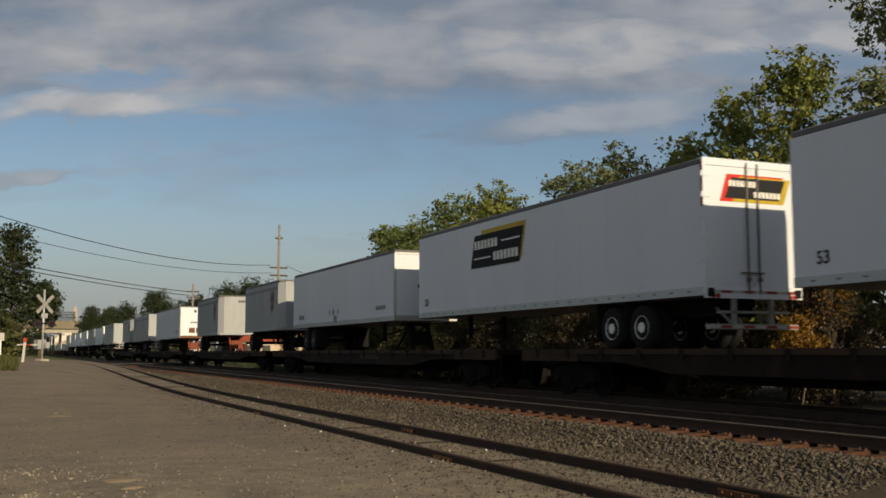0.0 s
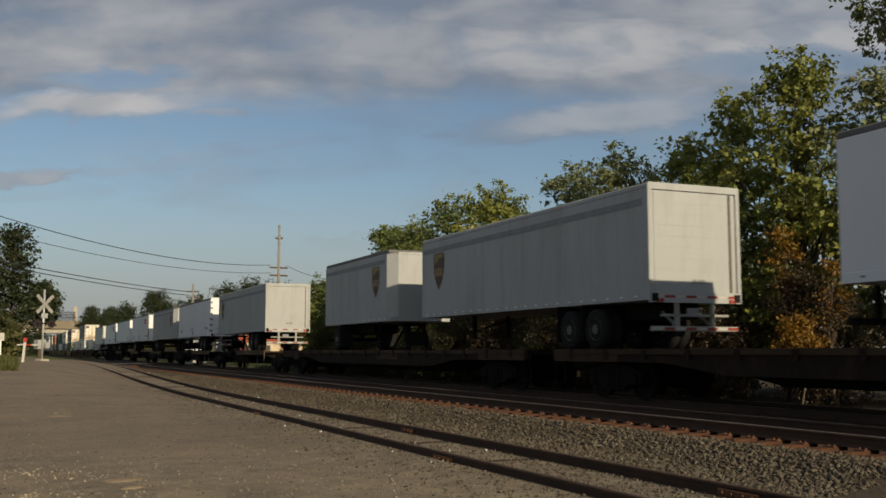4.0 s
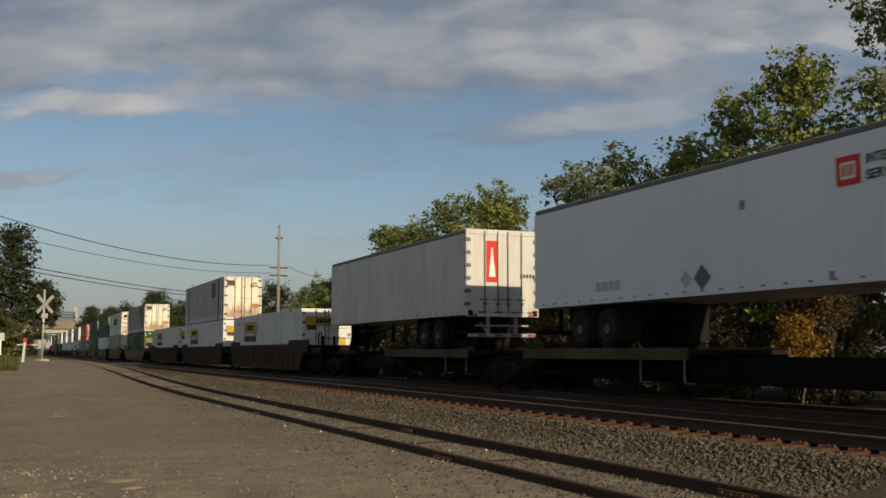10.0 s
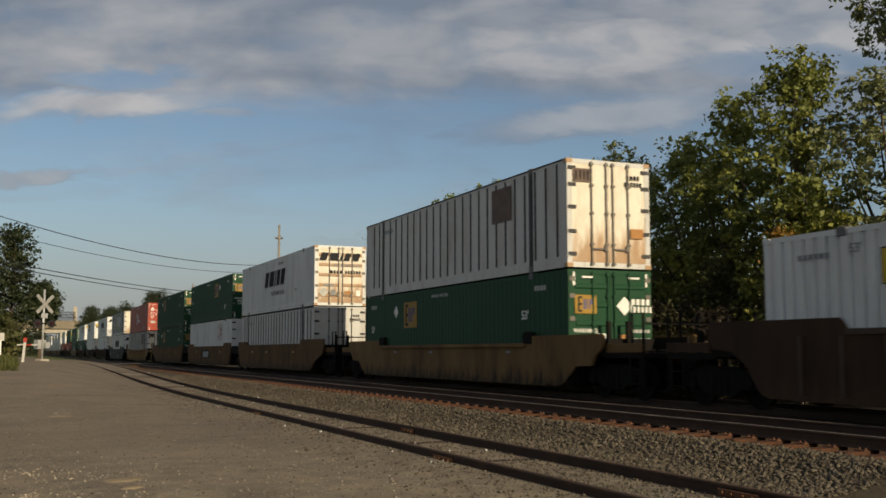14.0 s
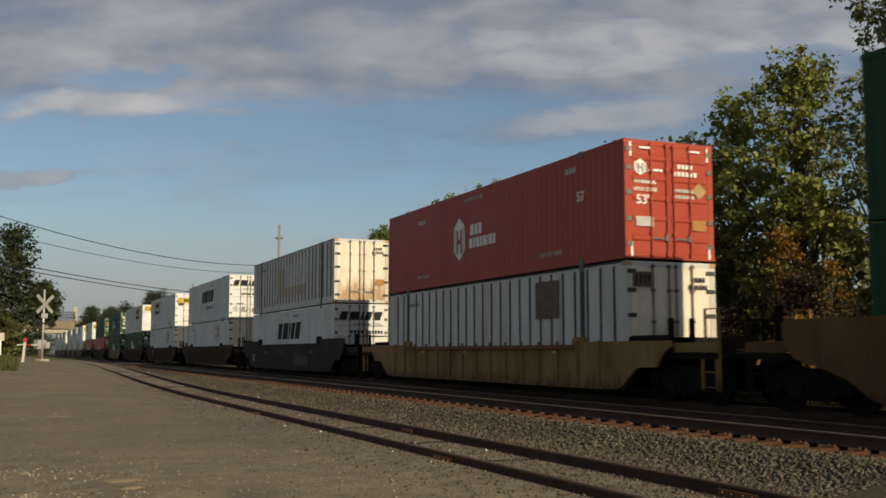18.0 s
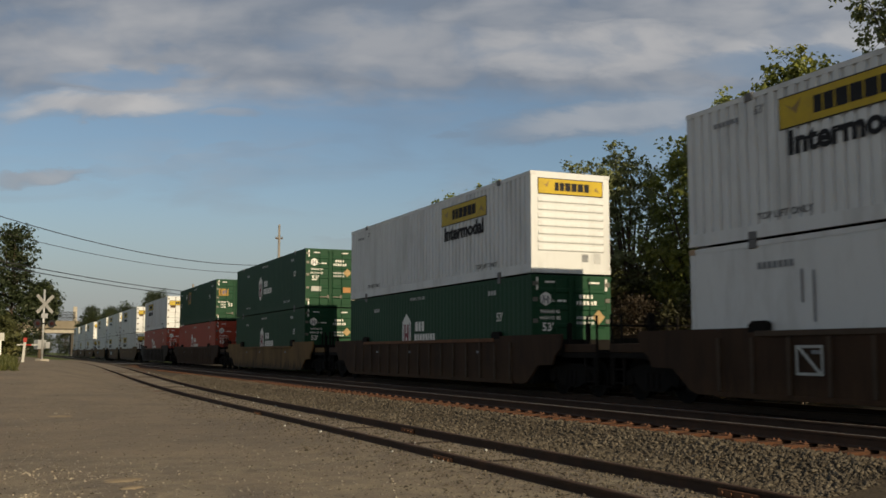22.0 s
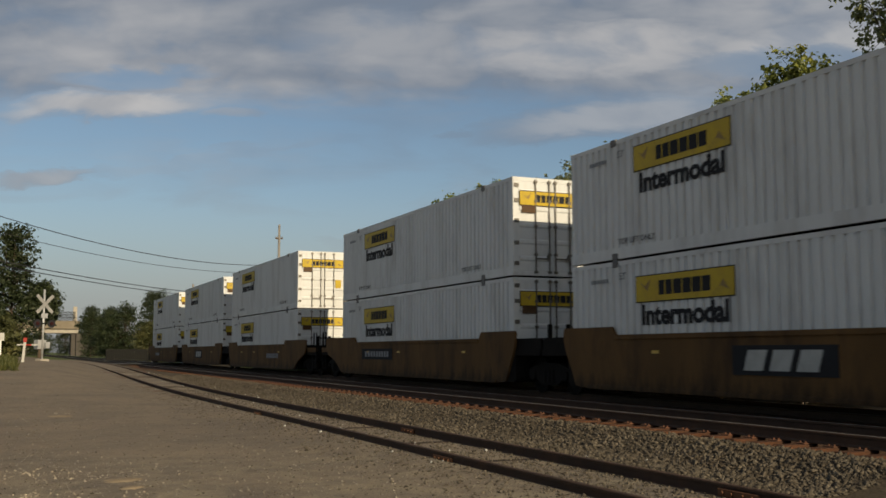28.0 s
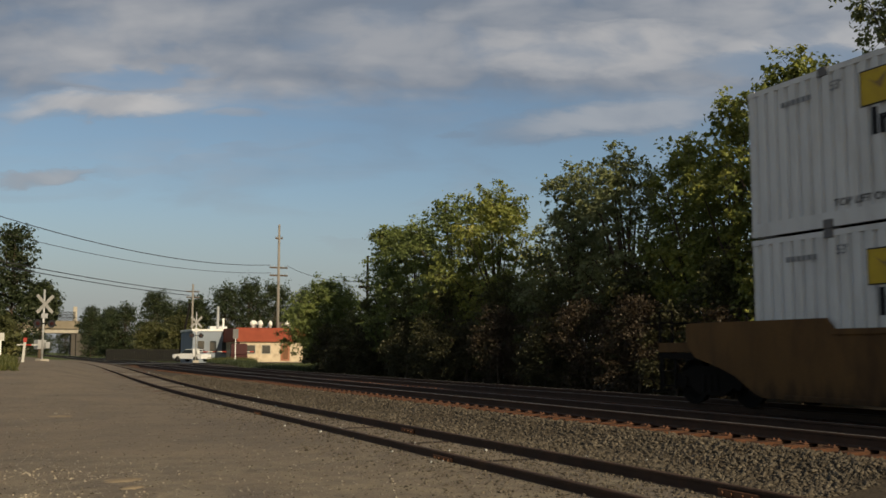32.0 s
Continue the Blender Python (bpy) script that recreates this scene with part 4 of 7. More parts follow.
def parked_car(x, y, z, turn, paint, label, high=1.45, long=4.6):
    t = thing("parked_car", label, "car", pose(x, y, z, 0, 0, turn), "parked cars")
    h = long / 2
    low = [(-h, 0.35), (h, 0.35), (h, 0.75), (h - 0.1, 0.88), (h * 0.45, 0.95), (-h * 0.75, 0.98), (-h, 0.85)]
    part("body", Form().prism(low, "y", -0.88, 0.88), paint, t)
    cab = [(-h * 0.80, 0.96), (h * 0.48, 0.94), (h * 0.18, high), (-h * 0.55, high)]
    if high > 1.8:
        c = part("cabin", Form().prism([(-h, 0.9), (h * 0.55, 0.9), (h * 0.30, high), (-h * 0.95, high)], "y", -0.84, 0.84), paint, t)
        for sy in (-0.85, 0.83):
            part("window", Form().box(-h * 0.8, sy, 1.15, h * 0.25, sy + 0.02, high - 0.2), M_GLASS, c)
        part("windscreen", Form().prism([(h * 0.53, 1.0), (h * 0.56, 1.0), (h * 0.33, high - 0.1), (h * 0.30, high - 0.1)], "y", -0.7, 0.7), M_GLASS, c)
    else:
        part("cabin", Form().prism(cab, "y", -0.72, 0.72), M_GLASS, t, "dark tinted windows")
    part("roof", Form().prism([(-h * 0.58, high - 0.02), (h * 0.2, high - 0.02), (h * 0.14, high + 0.05), (-h * 0.5, high + 0.05)], "y", -0.70, 0.70), paint, t)
    for sx in (-h * 0.62, h * 0.62):
        for sy in (-0.82, 0.82):
            wl = part("wheel", Form().lathe([(0.22, -0.11), (0.33, -0.09), (0.33, 0.09), (0.22, 0.11)], (sx, sy, 0.33), "y", 16), M_RUBBER, t)
            part("rim", Form().lathe([(0.2, -0.12), (0.2, 0.12)], (sx, sy, 0.33), "y", 12), M_RIM, wl)
    for sy in (-0.65, 0.65):
        part("headlight", Form().box(h - 0.06, sy - 0.16, 0.66, h + 0.02, sy + 0.16, 0.78, 0.01), M_INKWHITE, t)


parked_car(19.6, 118.5, 0.42, 130, M_CARWHITE, "white parked car beside the road crossing", 1.4, 4.2)
parked_car(23.3, 110.5, 0.42, 80, M_MAROON, "dark maroon parked van beside the building", 2.0, 4.8)
sgn = thing("street_sign", "grey metal sign plate on a post seen from behind", "sign", pose(21.6, 104, 0.42))
part("post", Form().box(-0.04, -0.03, 0, 0.04, 0.03, 3.0), M_STEEL, sgn)
part("plate", Form().box(-0.28, -0.05, 2.5, 0.28, -0.03, 3.5), M_POST, sgn)


def fence():
    t = thing("fence", "long low dark slatted fence beyond the crossing", "fence", pose(13.0, 150, 0.2))
    for i in range(45):
        part("slat", lambda: Form().box(-0.13, -0.02, 0, 0.13, 0.02, 1.75), M_FENCE, t, at=pose(i * 0.3, 0, 0), key="slat")
    for z in (0.4, 1.3):
        part("rail_board", Form().box(-0.1, 0.02, z, 13.3, 0.07, z + 0.12), M_FENCE, t)


fence()


def bridge():
    """Concrete road bridge over the line, far up the track."""
    t = thing("road_bridge", "beige concrete road bridge spanning the railway", "bridge", pose(0, 380, 0.4))
    part("girder", Form().box(-30, 0, 7.8, 23.0, 12, 9.3), M_CONC, t)
    part("deck_edge", Form().box(-30, -0.9, 9.3, 23.3, 12.9, 12.1), M_BRIDGE, t)
    bars_form = Form()
    for i in range(130):
        bars_form.box(-30 + i * 0.4, -0.5, 12.1, -29.84 + i * 0.4, -0.42, 15.2)
    for z in (13.2, 14.2, 15.2):
        bars_form.box(-30, -0.52, z, 21.9, -0.40, z + 0.12)
    part("fence_bars", bars_form, M_FENCE, t, "dark metal fence along the bridge")
    for x in (5.5, 21.5):
        for y in (1.5, 10):
            part("pier", Form().box(x - 0.7, y - 0.6, -1, x + 0.7, y + 0.6, 7.6), M_DIMCONC, t)
    part("abutment", Form().box(22.4, -0.5, -1, 34, 13, 7.7), M_DIMCONC, t)
    part("sign_mast", Form().box(21.2, 1, 11.0, 22.5, 2.2, 17.2), M_CONC, t, "tall pale slab rising behind the bridge")


bridge()

# pale panel standing on the bank by the lot
bank_sign = thing("sign_board", "small white sign board on the grass bank", "sign", pose(-0.30, 64, 1.45))
part("board", Form().box(-0.5, -0.03, 0.75, 0.14, 0.03, 1.2), M_DIMWHITE, bank_sign)
part("post", Form().box(-0.1, -0.02, -0.8, 0.0, 0.02, 0.75), M_STEEL, bank_sign)


# grass on the bank and among the far verge
def grass(name, area, count, h, seed, label, material):
    r = np.random.default_rng(seed)
    px = area[0] + (area[1] - area[0]) * r.random(count)
    py = area[2] + (area[3] - area[2]) * r.random(count)
    pz = np.array([ground_z(a, b) for a, b in zip(px, py)])
    hh = h * (0.4 + 0.8 * r.random(count))
    a = r.random(count) * 6.28
    w = 0.02 + 0.03 * r.random(count)
    lx, ly = r.normal(0, 0.12, count), r.normal(0, 0.12, count)
    co = np.stack([np.stack([px - w * np.cos(a), py - w * np.sin(a), pz - 0.02], -1), np.stack([px + w * np.cos(a), py + w * np.sin(a), pz - 0.02], -1), np.stack([px + lx, py + ly, pz + hh], -1)], 1)
    raw_mesh(name, co.reshape(-1, 3), np.arange(3 * count).reshape(-1, 3), material, label, "grass")


LEAF_G = leaf_mat("dry_green_grass", (0.05, 0.065, 0.015), (0.095, 0.105, 0.028), (0.19, 0.17, 0.06))
grass("bank_grass", (-6, 0.55, 50, 80), 12000, 0.30, 31, "sunlit yellow-green grass on the low bank", LEAF_G)
grass("verge_grass", (18.6, 21, 62, 104), 5000, 0.45, 32, "rough grass and weeds beside the far track", LEAF_F)
grass("crossing_grass", (19.5, 24, 104, 109), 2500, 0.6, 33, "patch of tall grass beside the gate", LEAF_G)


# ---------------------------------------------------------------- clouds
def cloud_material():
    """Drifting evening stratocumulus: soft banks set in the sheet's own plane, broken up by stretched noise."""
    m = bpy.data.materials.new("evening_cloud")
    m.use_nodes = True
    nt = m.node_tree
    N, K = nt.nodes, nt.links
    N.remove(N["Principled BSDF"])
    tc = N.new("ShaderNodeTexCoord")
    sep = N.new("ShaderNodeSeparateXYZ")
    K.new(tc.outputs["Object"], sep.inputs[0])

    def num(op, a, b=None, c=None):
        n = N.new("ShaderNodeMath")
        n.operation = op
        for i, v in enumerate((a, b, c)):
            if v is None:
                continue
            if isinstance(v, (int, float)):
                n.inputs[i].default_value = v
            else:
                K.new(v, n.inputs[i])
        return n.outputs[0]

    def tex(scale, sx, sz, detail=6, rough=0.55):
        mp = N.new("ShaderNodeMapping")
        mp.inputs["Scale"].default_value = (sx, 1, sz)
        K.new(tc.outputs["Object"], mp.inputs["Vector"])
        n = N.new("ShaderNodeTexNoise")
        n.inputs["Scale"].default_value, n.inputs["Detail"].default_value, n.inputs["Roughness"].default_value = scale, detail, rough
        n.inputs["Distortion"].default_value = 0.4
        K.new(mp.outputs[0], n.inputs["Vector"])
        return n.outputs["Fac"]

    def ramp(v, a, b, lo=0.0, hi=1.0, curve="SMOOTHSTEP"):
        r = N.new("ShaderNodeMapRange")
        r.interpolation_type = curve
        for k, x in (("From Min", a), ("From Max", b), ("To Min", lo), ("To Max", hi)):
            r.inputs[k].default_value = x
        K.new(v, r.inputs["Value"])
        return r.outputs[0]

    soft = tex(0.0021, 0.42, 1.35, 5, 0.5)
    wisp = tex(0.0075, 0.34, 1.3, 5, 0.5)
    u = num("MULTIPLY_ADD", num("SUBTRACT", soft, 0.5), 420, sep.outputs["X"])
    fine = tex(0.020, 0.38, 1.15, 7, 0.62)
    rag = num("MULTIPLY_ADD", num("SUBTRACT", fine, 0.5), 62, sep.outputs["Z"])
    v = num("MULTIPLY_ADD", num("SUBTRACT", wisp, 0.5), 125, rag)

    def bank(cx, cz, rx, rz, tilt=0.0):
        du = num("DIVIDE", num("SUBTRACT", u, cx), rx)
        dv = num("DIVIDE", num("MULTIPLY_ADD", num("SUBTRACT", u, cx), -tilt, num("SUBTRACT", v, cz)), rz)
        d = num("ADD", num("MULTIPLY", du, du), num("MULTIPLY", dv, dv))
        return ramp(d, 1.5, 0.0)

    # one long ceiling overhead, then the loose streaks under it
    mottle = tex(0.0085, 0.60, 1.15, 5, 0.48)
    thin = ramp(sep.outputs["X"], 500, 1150, 0.96, 0.80)
    total = num("MULTIPLY", ramp(v, 590, 690), thin)
    # a torn gap of blue above the low bright bank
    gap = num("MULTIPLY", num("MAXIMUM", bank(-790, 695, 190, 26, 0.02), bank(900, 735, 300, 34, 0.06)), 0.70)
    total = num("MULTIPLY", total, num("SUBTRACT", 1.0, gap))
    total = num("MULTIPLY", total, ramp(mottle, 0.30, 0.52, 0.78, 1.0))
    for cx, cz, rx, rz, tilt, dense in ((-840, 622, 330, 44, 0.07, 0.95), (-520, 603, 90, 20, 0.0, 0.6), (370, 588, 420, 52, 0.14, 0.75), (-1010, 436, 150, 20, 0.05, 0.8), (-60, 545, 80, 14, 0.1, 0.4),
                                        (-640, 480, 420, 20, 0.16, 0.3), (-250, 262, 170, 24, 0.02, 0.45), (1000, 640, 420, 60, 0.1, 0.8), (-700, 140, 500, 26, 0.0, 0.25)):
        total = num("MAXIMUM", total, num("MULTIPLY", bank(cx, cz, rx, rz, tilt), dense))
    veil = num("MULTIPLY", ramp(wisp, 0.36, 0.78), 0.40)
    total = num("MAXIMUM", total, num("MULTIPLY", veil, ramp(sep.outputs["Z"], 60, 420, 0.5, 1.0)))
    body = num("ADD", num("MULTIPLY", soft, 0.72), num("MULTIPLY", wisp, 0.28))
    lit = num("MULTIPLY", ramp(body, 0.42, 0.68), 0.55)
    lit = num("MAXIMUM", num("MULTIPLY_ADD", num("SUBTRACT", mottle, 0.5), 0.9, lit), 0.0)
    for cx, cz, rx, rz, tilt, dense in ((400, 770, 460, 80, 0.04, 0.75), (-860, 622, 320, 46, 0.05, 1.0), (440, 604, 380, 44, 0.14, 0.6), (-180, 800, 260, 70, 0.0, 0.45), (-1010, 440, 150, 20, 0.05, 0.6), (1000, 775, 420, 80, 0.1, 0.85)):
        lit = num("MAXIMUM", lit, num("MULTIPLY", num("MULTIPLY", bank(cx, cz, rx, rz, tilt), dense), ramp(mottle, 0.28, 0.58, 0.55, 1.0)))
    lit = num("MINIMUM", lit, 1.0)
    col = N.new("ShaderNodeMixRGB")
    col.inputs[1].default_value, col.inputs[2].default_value = (0.190, 0.224, 0.278, 1), (0.515, 0.500, 0.490, 1)
    K.new(lit, col.inputs[0])
    # pale haze low over the horizon
    haze = ramp(sep.outputs["Z"], 470, 0, 0.0, 0.90)
    total = num("MAXIMUM", total, haze)
    hz = N.new("ShaderNodeMixRGB")
    hz.inputs[2].default_value = (0.282, 0.294, 0.312, 1)
    K.new(ramp(sep.outputs["Z"], 470, 330), hz.inputs[0])
    K.new(col.outputs[0], hz.inputs[1])
    col = hz
    em = N.new("ShaderNodeEmission")
    K.new(col.outputs[0], em.inputs["Color"])
    tr = N.new("ShaderNodeBsdfTransparent")
    ms = N.new("ShaderNodeMixShader")
    K.new(num("MINIMUM", total, 0.97), ms.inputs[0])
    K.new(tr.outputs[0], ms.inputs[1])
    K.new(em.outputs[0], ms.inputs[2])
    K.new(ms.outputs[0], N["Material Output"].inputs["Surface"])
    return m


# the sheet faces the lot from 2.5 km away
SKY_TURN = pose(0, 0, 0, 0, 0, -23.349)
cloud = Form()
cloud.v = [(-4500, 0, -60), (4500, 0, -60), (4500, 0, 3200), (-4500, 0, 3200)]
cloud.f = [(0, 1, 2, 3)]
clouds = solid("backdrop", cloud, cloud_material(), "grey and cream evening cloud banks in blue sky", "sky", kind="structure")


# ---------------------------------------------------------------- the train: shared pieces
CL, CW, CH = 16.15, 2.59, 2.896      # 53-foot container
FACE = Matrix.Rotation(radians(90), 4, "X")                                                                        # writing on the leading end


def side_at(y, z, proud=0.006):
    return pose(-CW / 2 - proud, y, z) @ Matrix.Rotation(radians(-90), 4, "Z") @ Matrix.Rotation(radians(90), 4, "X")


def face_at(x, z, proud=0.03):
    return pose(x, -proud, z) @ FACE


def frame_form():
    fo = Form()
    w = CW / 2
    for x in (-w, w - 0.15):
        for y in (0, CL - 0.15):
            fo.box(x, y, 0, x + 0.15, y + 0.15, CH, 0.008)
        fo.box(x if x < 0 else w - 0.07, 0.15, 0, (x + 0.07) if x < 0 else w, CL - 0.15, 0.26)
        fo.box(x if x < 0 else w - 0.07, 0.15, CH - 0.10, (x + 0.07) if x < 0 else w, CL - 0.15, CH)
    for y in (0, CL - 0.12):
        fo.box(-w + 0.15, y, 0, w - 0.15, y + 0.12, 0.14)
        fo.box(-w + 0.15, y, CH - 0.12, w - 0.15, y + 0.12, CH)
    return fo


def pressed_side(waves, shape, back):
    """A pressed steel sheet as one closed plate; shape gives (share of a wave, depth) along each wave."""
    p = (CL - 0.3) / waves
    line = [(d, 0.15 + (i + f) * p) for i in range(waves) for f, d in shape]
    line.append((shape[0][1], CL - 0.15))
    return Form().prism(line + [(back, CL - 0.15), (back, 0.15)], "z", 0.20, CH - 0.08)


def corrugated_side():
    """Trapezoid corrugation, 0.28 m a wave, 5 cm deep."""
    return pressed_side(56, ((0, 0.004), (0.56, 0.004), (0.64, 0.058), (0.90, 0.058)), 0.069)


def fine_side():
    """Shallow pressed corrugation that hardly shows from afar."""
    return pressed_side(56, ((0, 0.006), (0.40, 0.006), (0.60, 0.014), (0.85, 0.014)), 0.065)


def smooth_side():
    """Flat sheets with narrow grooved joints."""
    return pressed_side(14, ((0, 0.013), (0.01, 0.010), (0.985, 0.010), (0.99, 0.013)), 0.05)


def post_form():
    return Form().box(-0.008, -0.040, 0.30, 0.014, 0.040, CH - 0.10, 0.003)


def door_form():
    """One plain leaf of the end doors."""
    return Form().box(0.0, -0.012, 0.14, 1.135, 0.05, CH - 0.12, 0.008)


def door_rib_form():
    return Form().prism([(-0.012, 0), (-0.040, 0.04), (-0.040, 0.12), (-0.012, 0.16)], "x", 0.06, 1.075)


def long_hinge_form():
    return Form().box(-0.03, -0.035, -0.05, 0.21, 0.0, 0.05, 0.005)


def rod_form():
    fo = Form().tube([(0, 0, 0.06), (0, 0, CH - 0.05)], 0.022, 8)
    for z in (0.10, 0.62, 1.45, 2.2, CH - 0.12):
        fo.box(-0.05, -0.03, z - 0.035, 0.05, 0.03, z + 0.035)
    return fo


def handle_form():
    return Form().box(-0.05, -0.05, 0.48, 0.42, -0.015, 0.52).box(0.34, -0.06, 0.44, 0.42, -0.005, 0.60)


def hinge_form():
    return Form().box(-0.02, -0.035, -0.06, 0.13, 0.0, 0.06, 0.005)


def casting_form():
    return Form().box(-0.09, -0.09, -0.06, 0.09, 0.09, 0.06, 0.01)


def stacker_form():
    return Form().box(-0.09, -0.11, -0.088, 0.09, 0.11, 0.078, 0.01)


def slot_row_form():
    fo = Form()
    for i in range(21):
        y = 2.4 + i * (CL - 4.8) / 20
        fo.box(-0.004, y - 0.05, 0.085, 0.004, y + 0.05, 0.135)
    return fo


def slat_front_form():
    return Form().box(-CW / 2 + 0.15, 0.0, 0.14, CW / 2 - 0.15, 0.06, CH - 0.12)


def wall_rib_form():
    return Form().prism([(0.0, 0), (-0.035, 0.03), (-0.035, 0.06), (0.0, 0.17)], "x", -CW / 2 + 0.22, CW / 2 - 0.22)


def bars(parent, material, at, widths, h, gap=0.35, name="marking_bar"):
    """A row of plain bars for writing that cannot be read; local x along the row. A row of small writing is one mesh."""
    x = -(sum(widths) + gap * h * (len(widths) - 1)) / 2
    if h < 0.22 and len(widths) > 3:
        row = Form()
        for w in widths:
            row.box(x, -h / 2, -0.001, x + w, h / 2, 0.003)
            x += w + gap * h
        part("stencil_line", row, material, parent, at=at, key="row%d_%.3f_%.3f_%.2f" % (len(widths), sum(widths), h, gap))
        return
    for w in widths:
        key = "bar%.3f_%.3f" % (w, h)
        part(name, lambda: Form().box(-w / 2, -h / 2, -0.001, w / 2, h / 2, 0.003), material, parent, at=at @ pose(x + w / 2, 0, 0), key=key)
        x += w + gap * h


def plate(parent, material, at, w, h, name="marking_panel", label=""):
    return part(name, Form().box(-w / 2, -h / 2, -0.004, w / 2, h / 2, 0.004), material, parent, label, at=at)


def slanted(parent, material, at, w, h, lean, name="marking_panel", label=""):
    return part(name, Form().prism([(-w / 2 - lean, -h / 2), (w / 2 - lean, -h / 2), (w / 2 + lean, h / 2), (-w / 2 + lean, h / 2)], "z", -0.004, 0.004), material, parent, label, at=at)


def swift_mark(parent, at, w, ink=None):
    """A row of five slanted black blocks in place of the haulier's name."""
    ink = ink or M_INK
    h = w * 0.19
    x = -w * 0.5
    for bw in (0.19, 0.25, 0.06, 0.16, 0.20):
        slanted(parent, ink, at @ pose(x + bw * w / 2, 0, 0), bw * w * 0.92, h, h * 0.17, "name_stroke")
        x += bw * w + 0.035 * w


def yellow_sign(parent, at, w, h):
    p = plate(parent, M_INK, at, w + 0.05, h + 0.05, "name_panel", "yellow name panel with dark border and strokes")
    plate(p, M_YEL, pose(0, 0, 0.004), w, h, "panel_field", "yellow field")
    bars(p, M_INK, pose(0.02 * w, 0, 0.010), [w * 0.06, w * 0.07, w * 0.085, w * 0.085, w * 0.085, w * 0.08], max(0.2, h * 0.56), 0.13 * h / max(0.2, h), "name_stroke")
    for sgn in (-1, 1):
        part("corner_scroll", Form().prism([(sgn * 0.46 * w, 0.30 * h * -sgn), (sgn * 0.40 * w, 0.10 * h), (sgn * 0.33 * w, 0.38 * h * -sgn), (sgn * 0.37 * w, -0.12 * h)], "z", 0.007, 0.011), M_DIMGOLD, p)


def hex_mark(parent, at, h, ink, with_words=True, wide=0.60, stroke=None):
    w = h * wide
    cut = w * 0.36 if wide < 0.7 else h * 0.25
    fo = Form().prism([(0, -h / 2), (w / 2, -h / 2 + cut), (w / 2, h / 2 - cut), (0, h / 2), (-w / 2, h / 2 - cut), (-w / 2, -h / 2 + cut)], "z", -0.004, 0.004)
    hx = part("hexagon_mark", fo, ink, parent, "tall white hexagon emblem", at=at)
    for s in (-0.17, 0.17):
        plate(hx, stroke or M_INKGREY, pose(s * w, -0.06 * h, 0.006), w * 0.15, h * 0.56, "emblem_stroke")
    for s in (-0.37, 0.37):
        plate(hx, M_INKGREY, pose(s * w, -0.04 * h, 0.0058), w * 0.05, h * 0.60, "emblem_stroke")
    plate(hx, stroke or M_INKGREY, pose(0, -0.06 * h, 0.0062), w * 0.3, h * 0.10, "emblem_stroke")
    if with_words:
        bars(parent, ink, at @ pose(h * 0.90, h * 0.15, 0), [h * 0.18, h * 0.15, h * 0.15], h * 0.24, 0.22, "name_stroke")
        bars(parent, ink, at @ pose(h * 1.22, -h * 0.15, 0), [h * 0.17, h * 0.11, h * 0.14, h * 0.14, h * 0.15, h * 0.06, h * 0.14, h * 0.12], h * 0.22, 0.20, "name_stroke")


def square_mark(parent, at, s):
    p = plate(parent, M_GOLDPANEL, at, s, s * 0.74, "emblem_panel", "dull gold emblem panel with dark strokes")
    plate(p, M_INK, pose(-0.33 * s, 0, 0.006), 0.07 * s, s * 0.62, "emblem_stroke")
    for z in (0.27, 0.0, -0.27):
        plate(p, M_INK, pose(-0.24 * s, z * s, 0.0064), 0.13 * s, 0.075 * s, "emblem_stroke")
    for x, w in ((-0.10, 0.05), (-0.03, 0.05), (0.06, 0.05), (0.18, 0.05)):
        plate(p, M_INKBLUE, pose(x * s, 0.0, 0.006), w * s, s * 0.40, "emblem_stroke")
    plate(p, M_INKBLUE, pose(0.28 * s, 0.10 * s, 0.006), 0.12 * s, s * 0.20, "emblem_stroke")


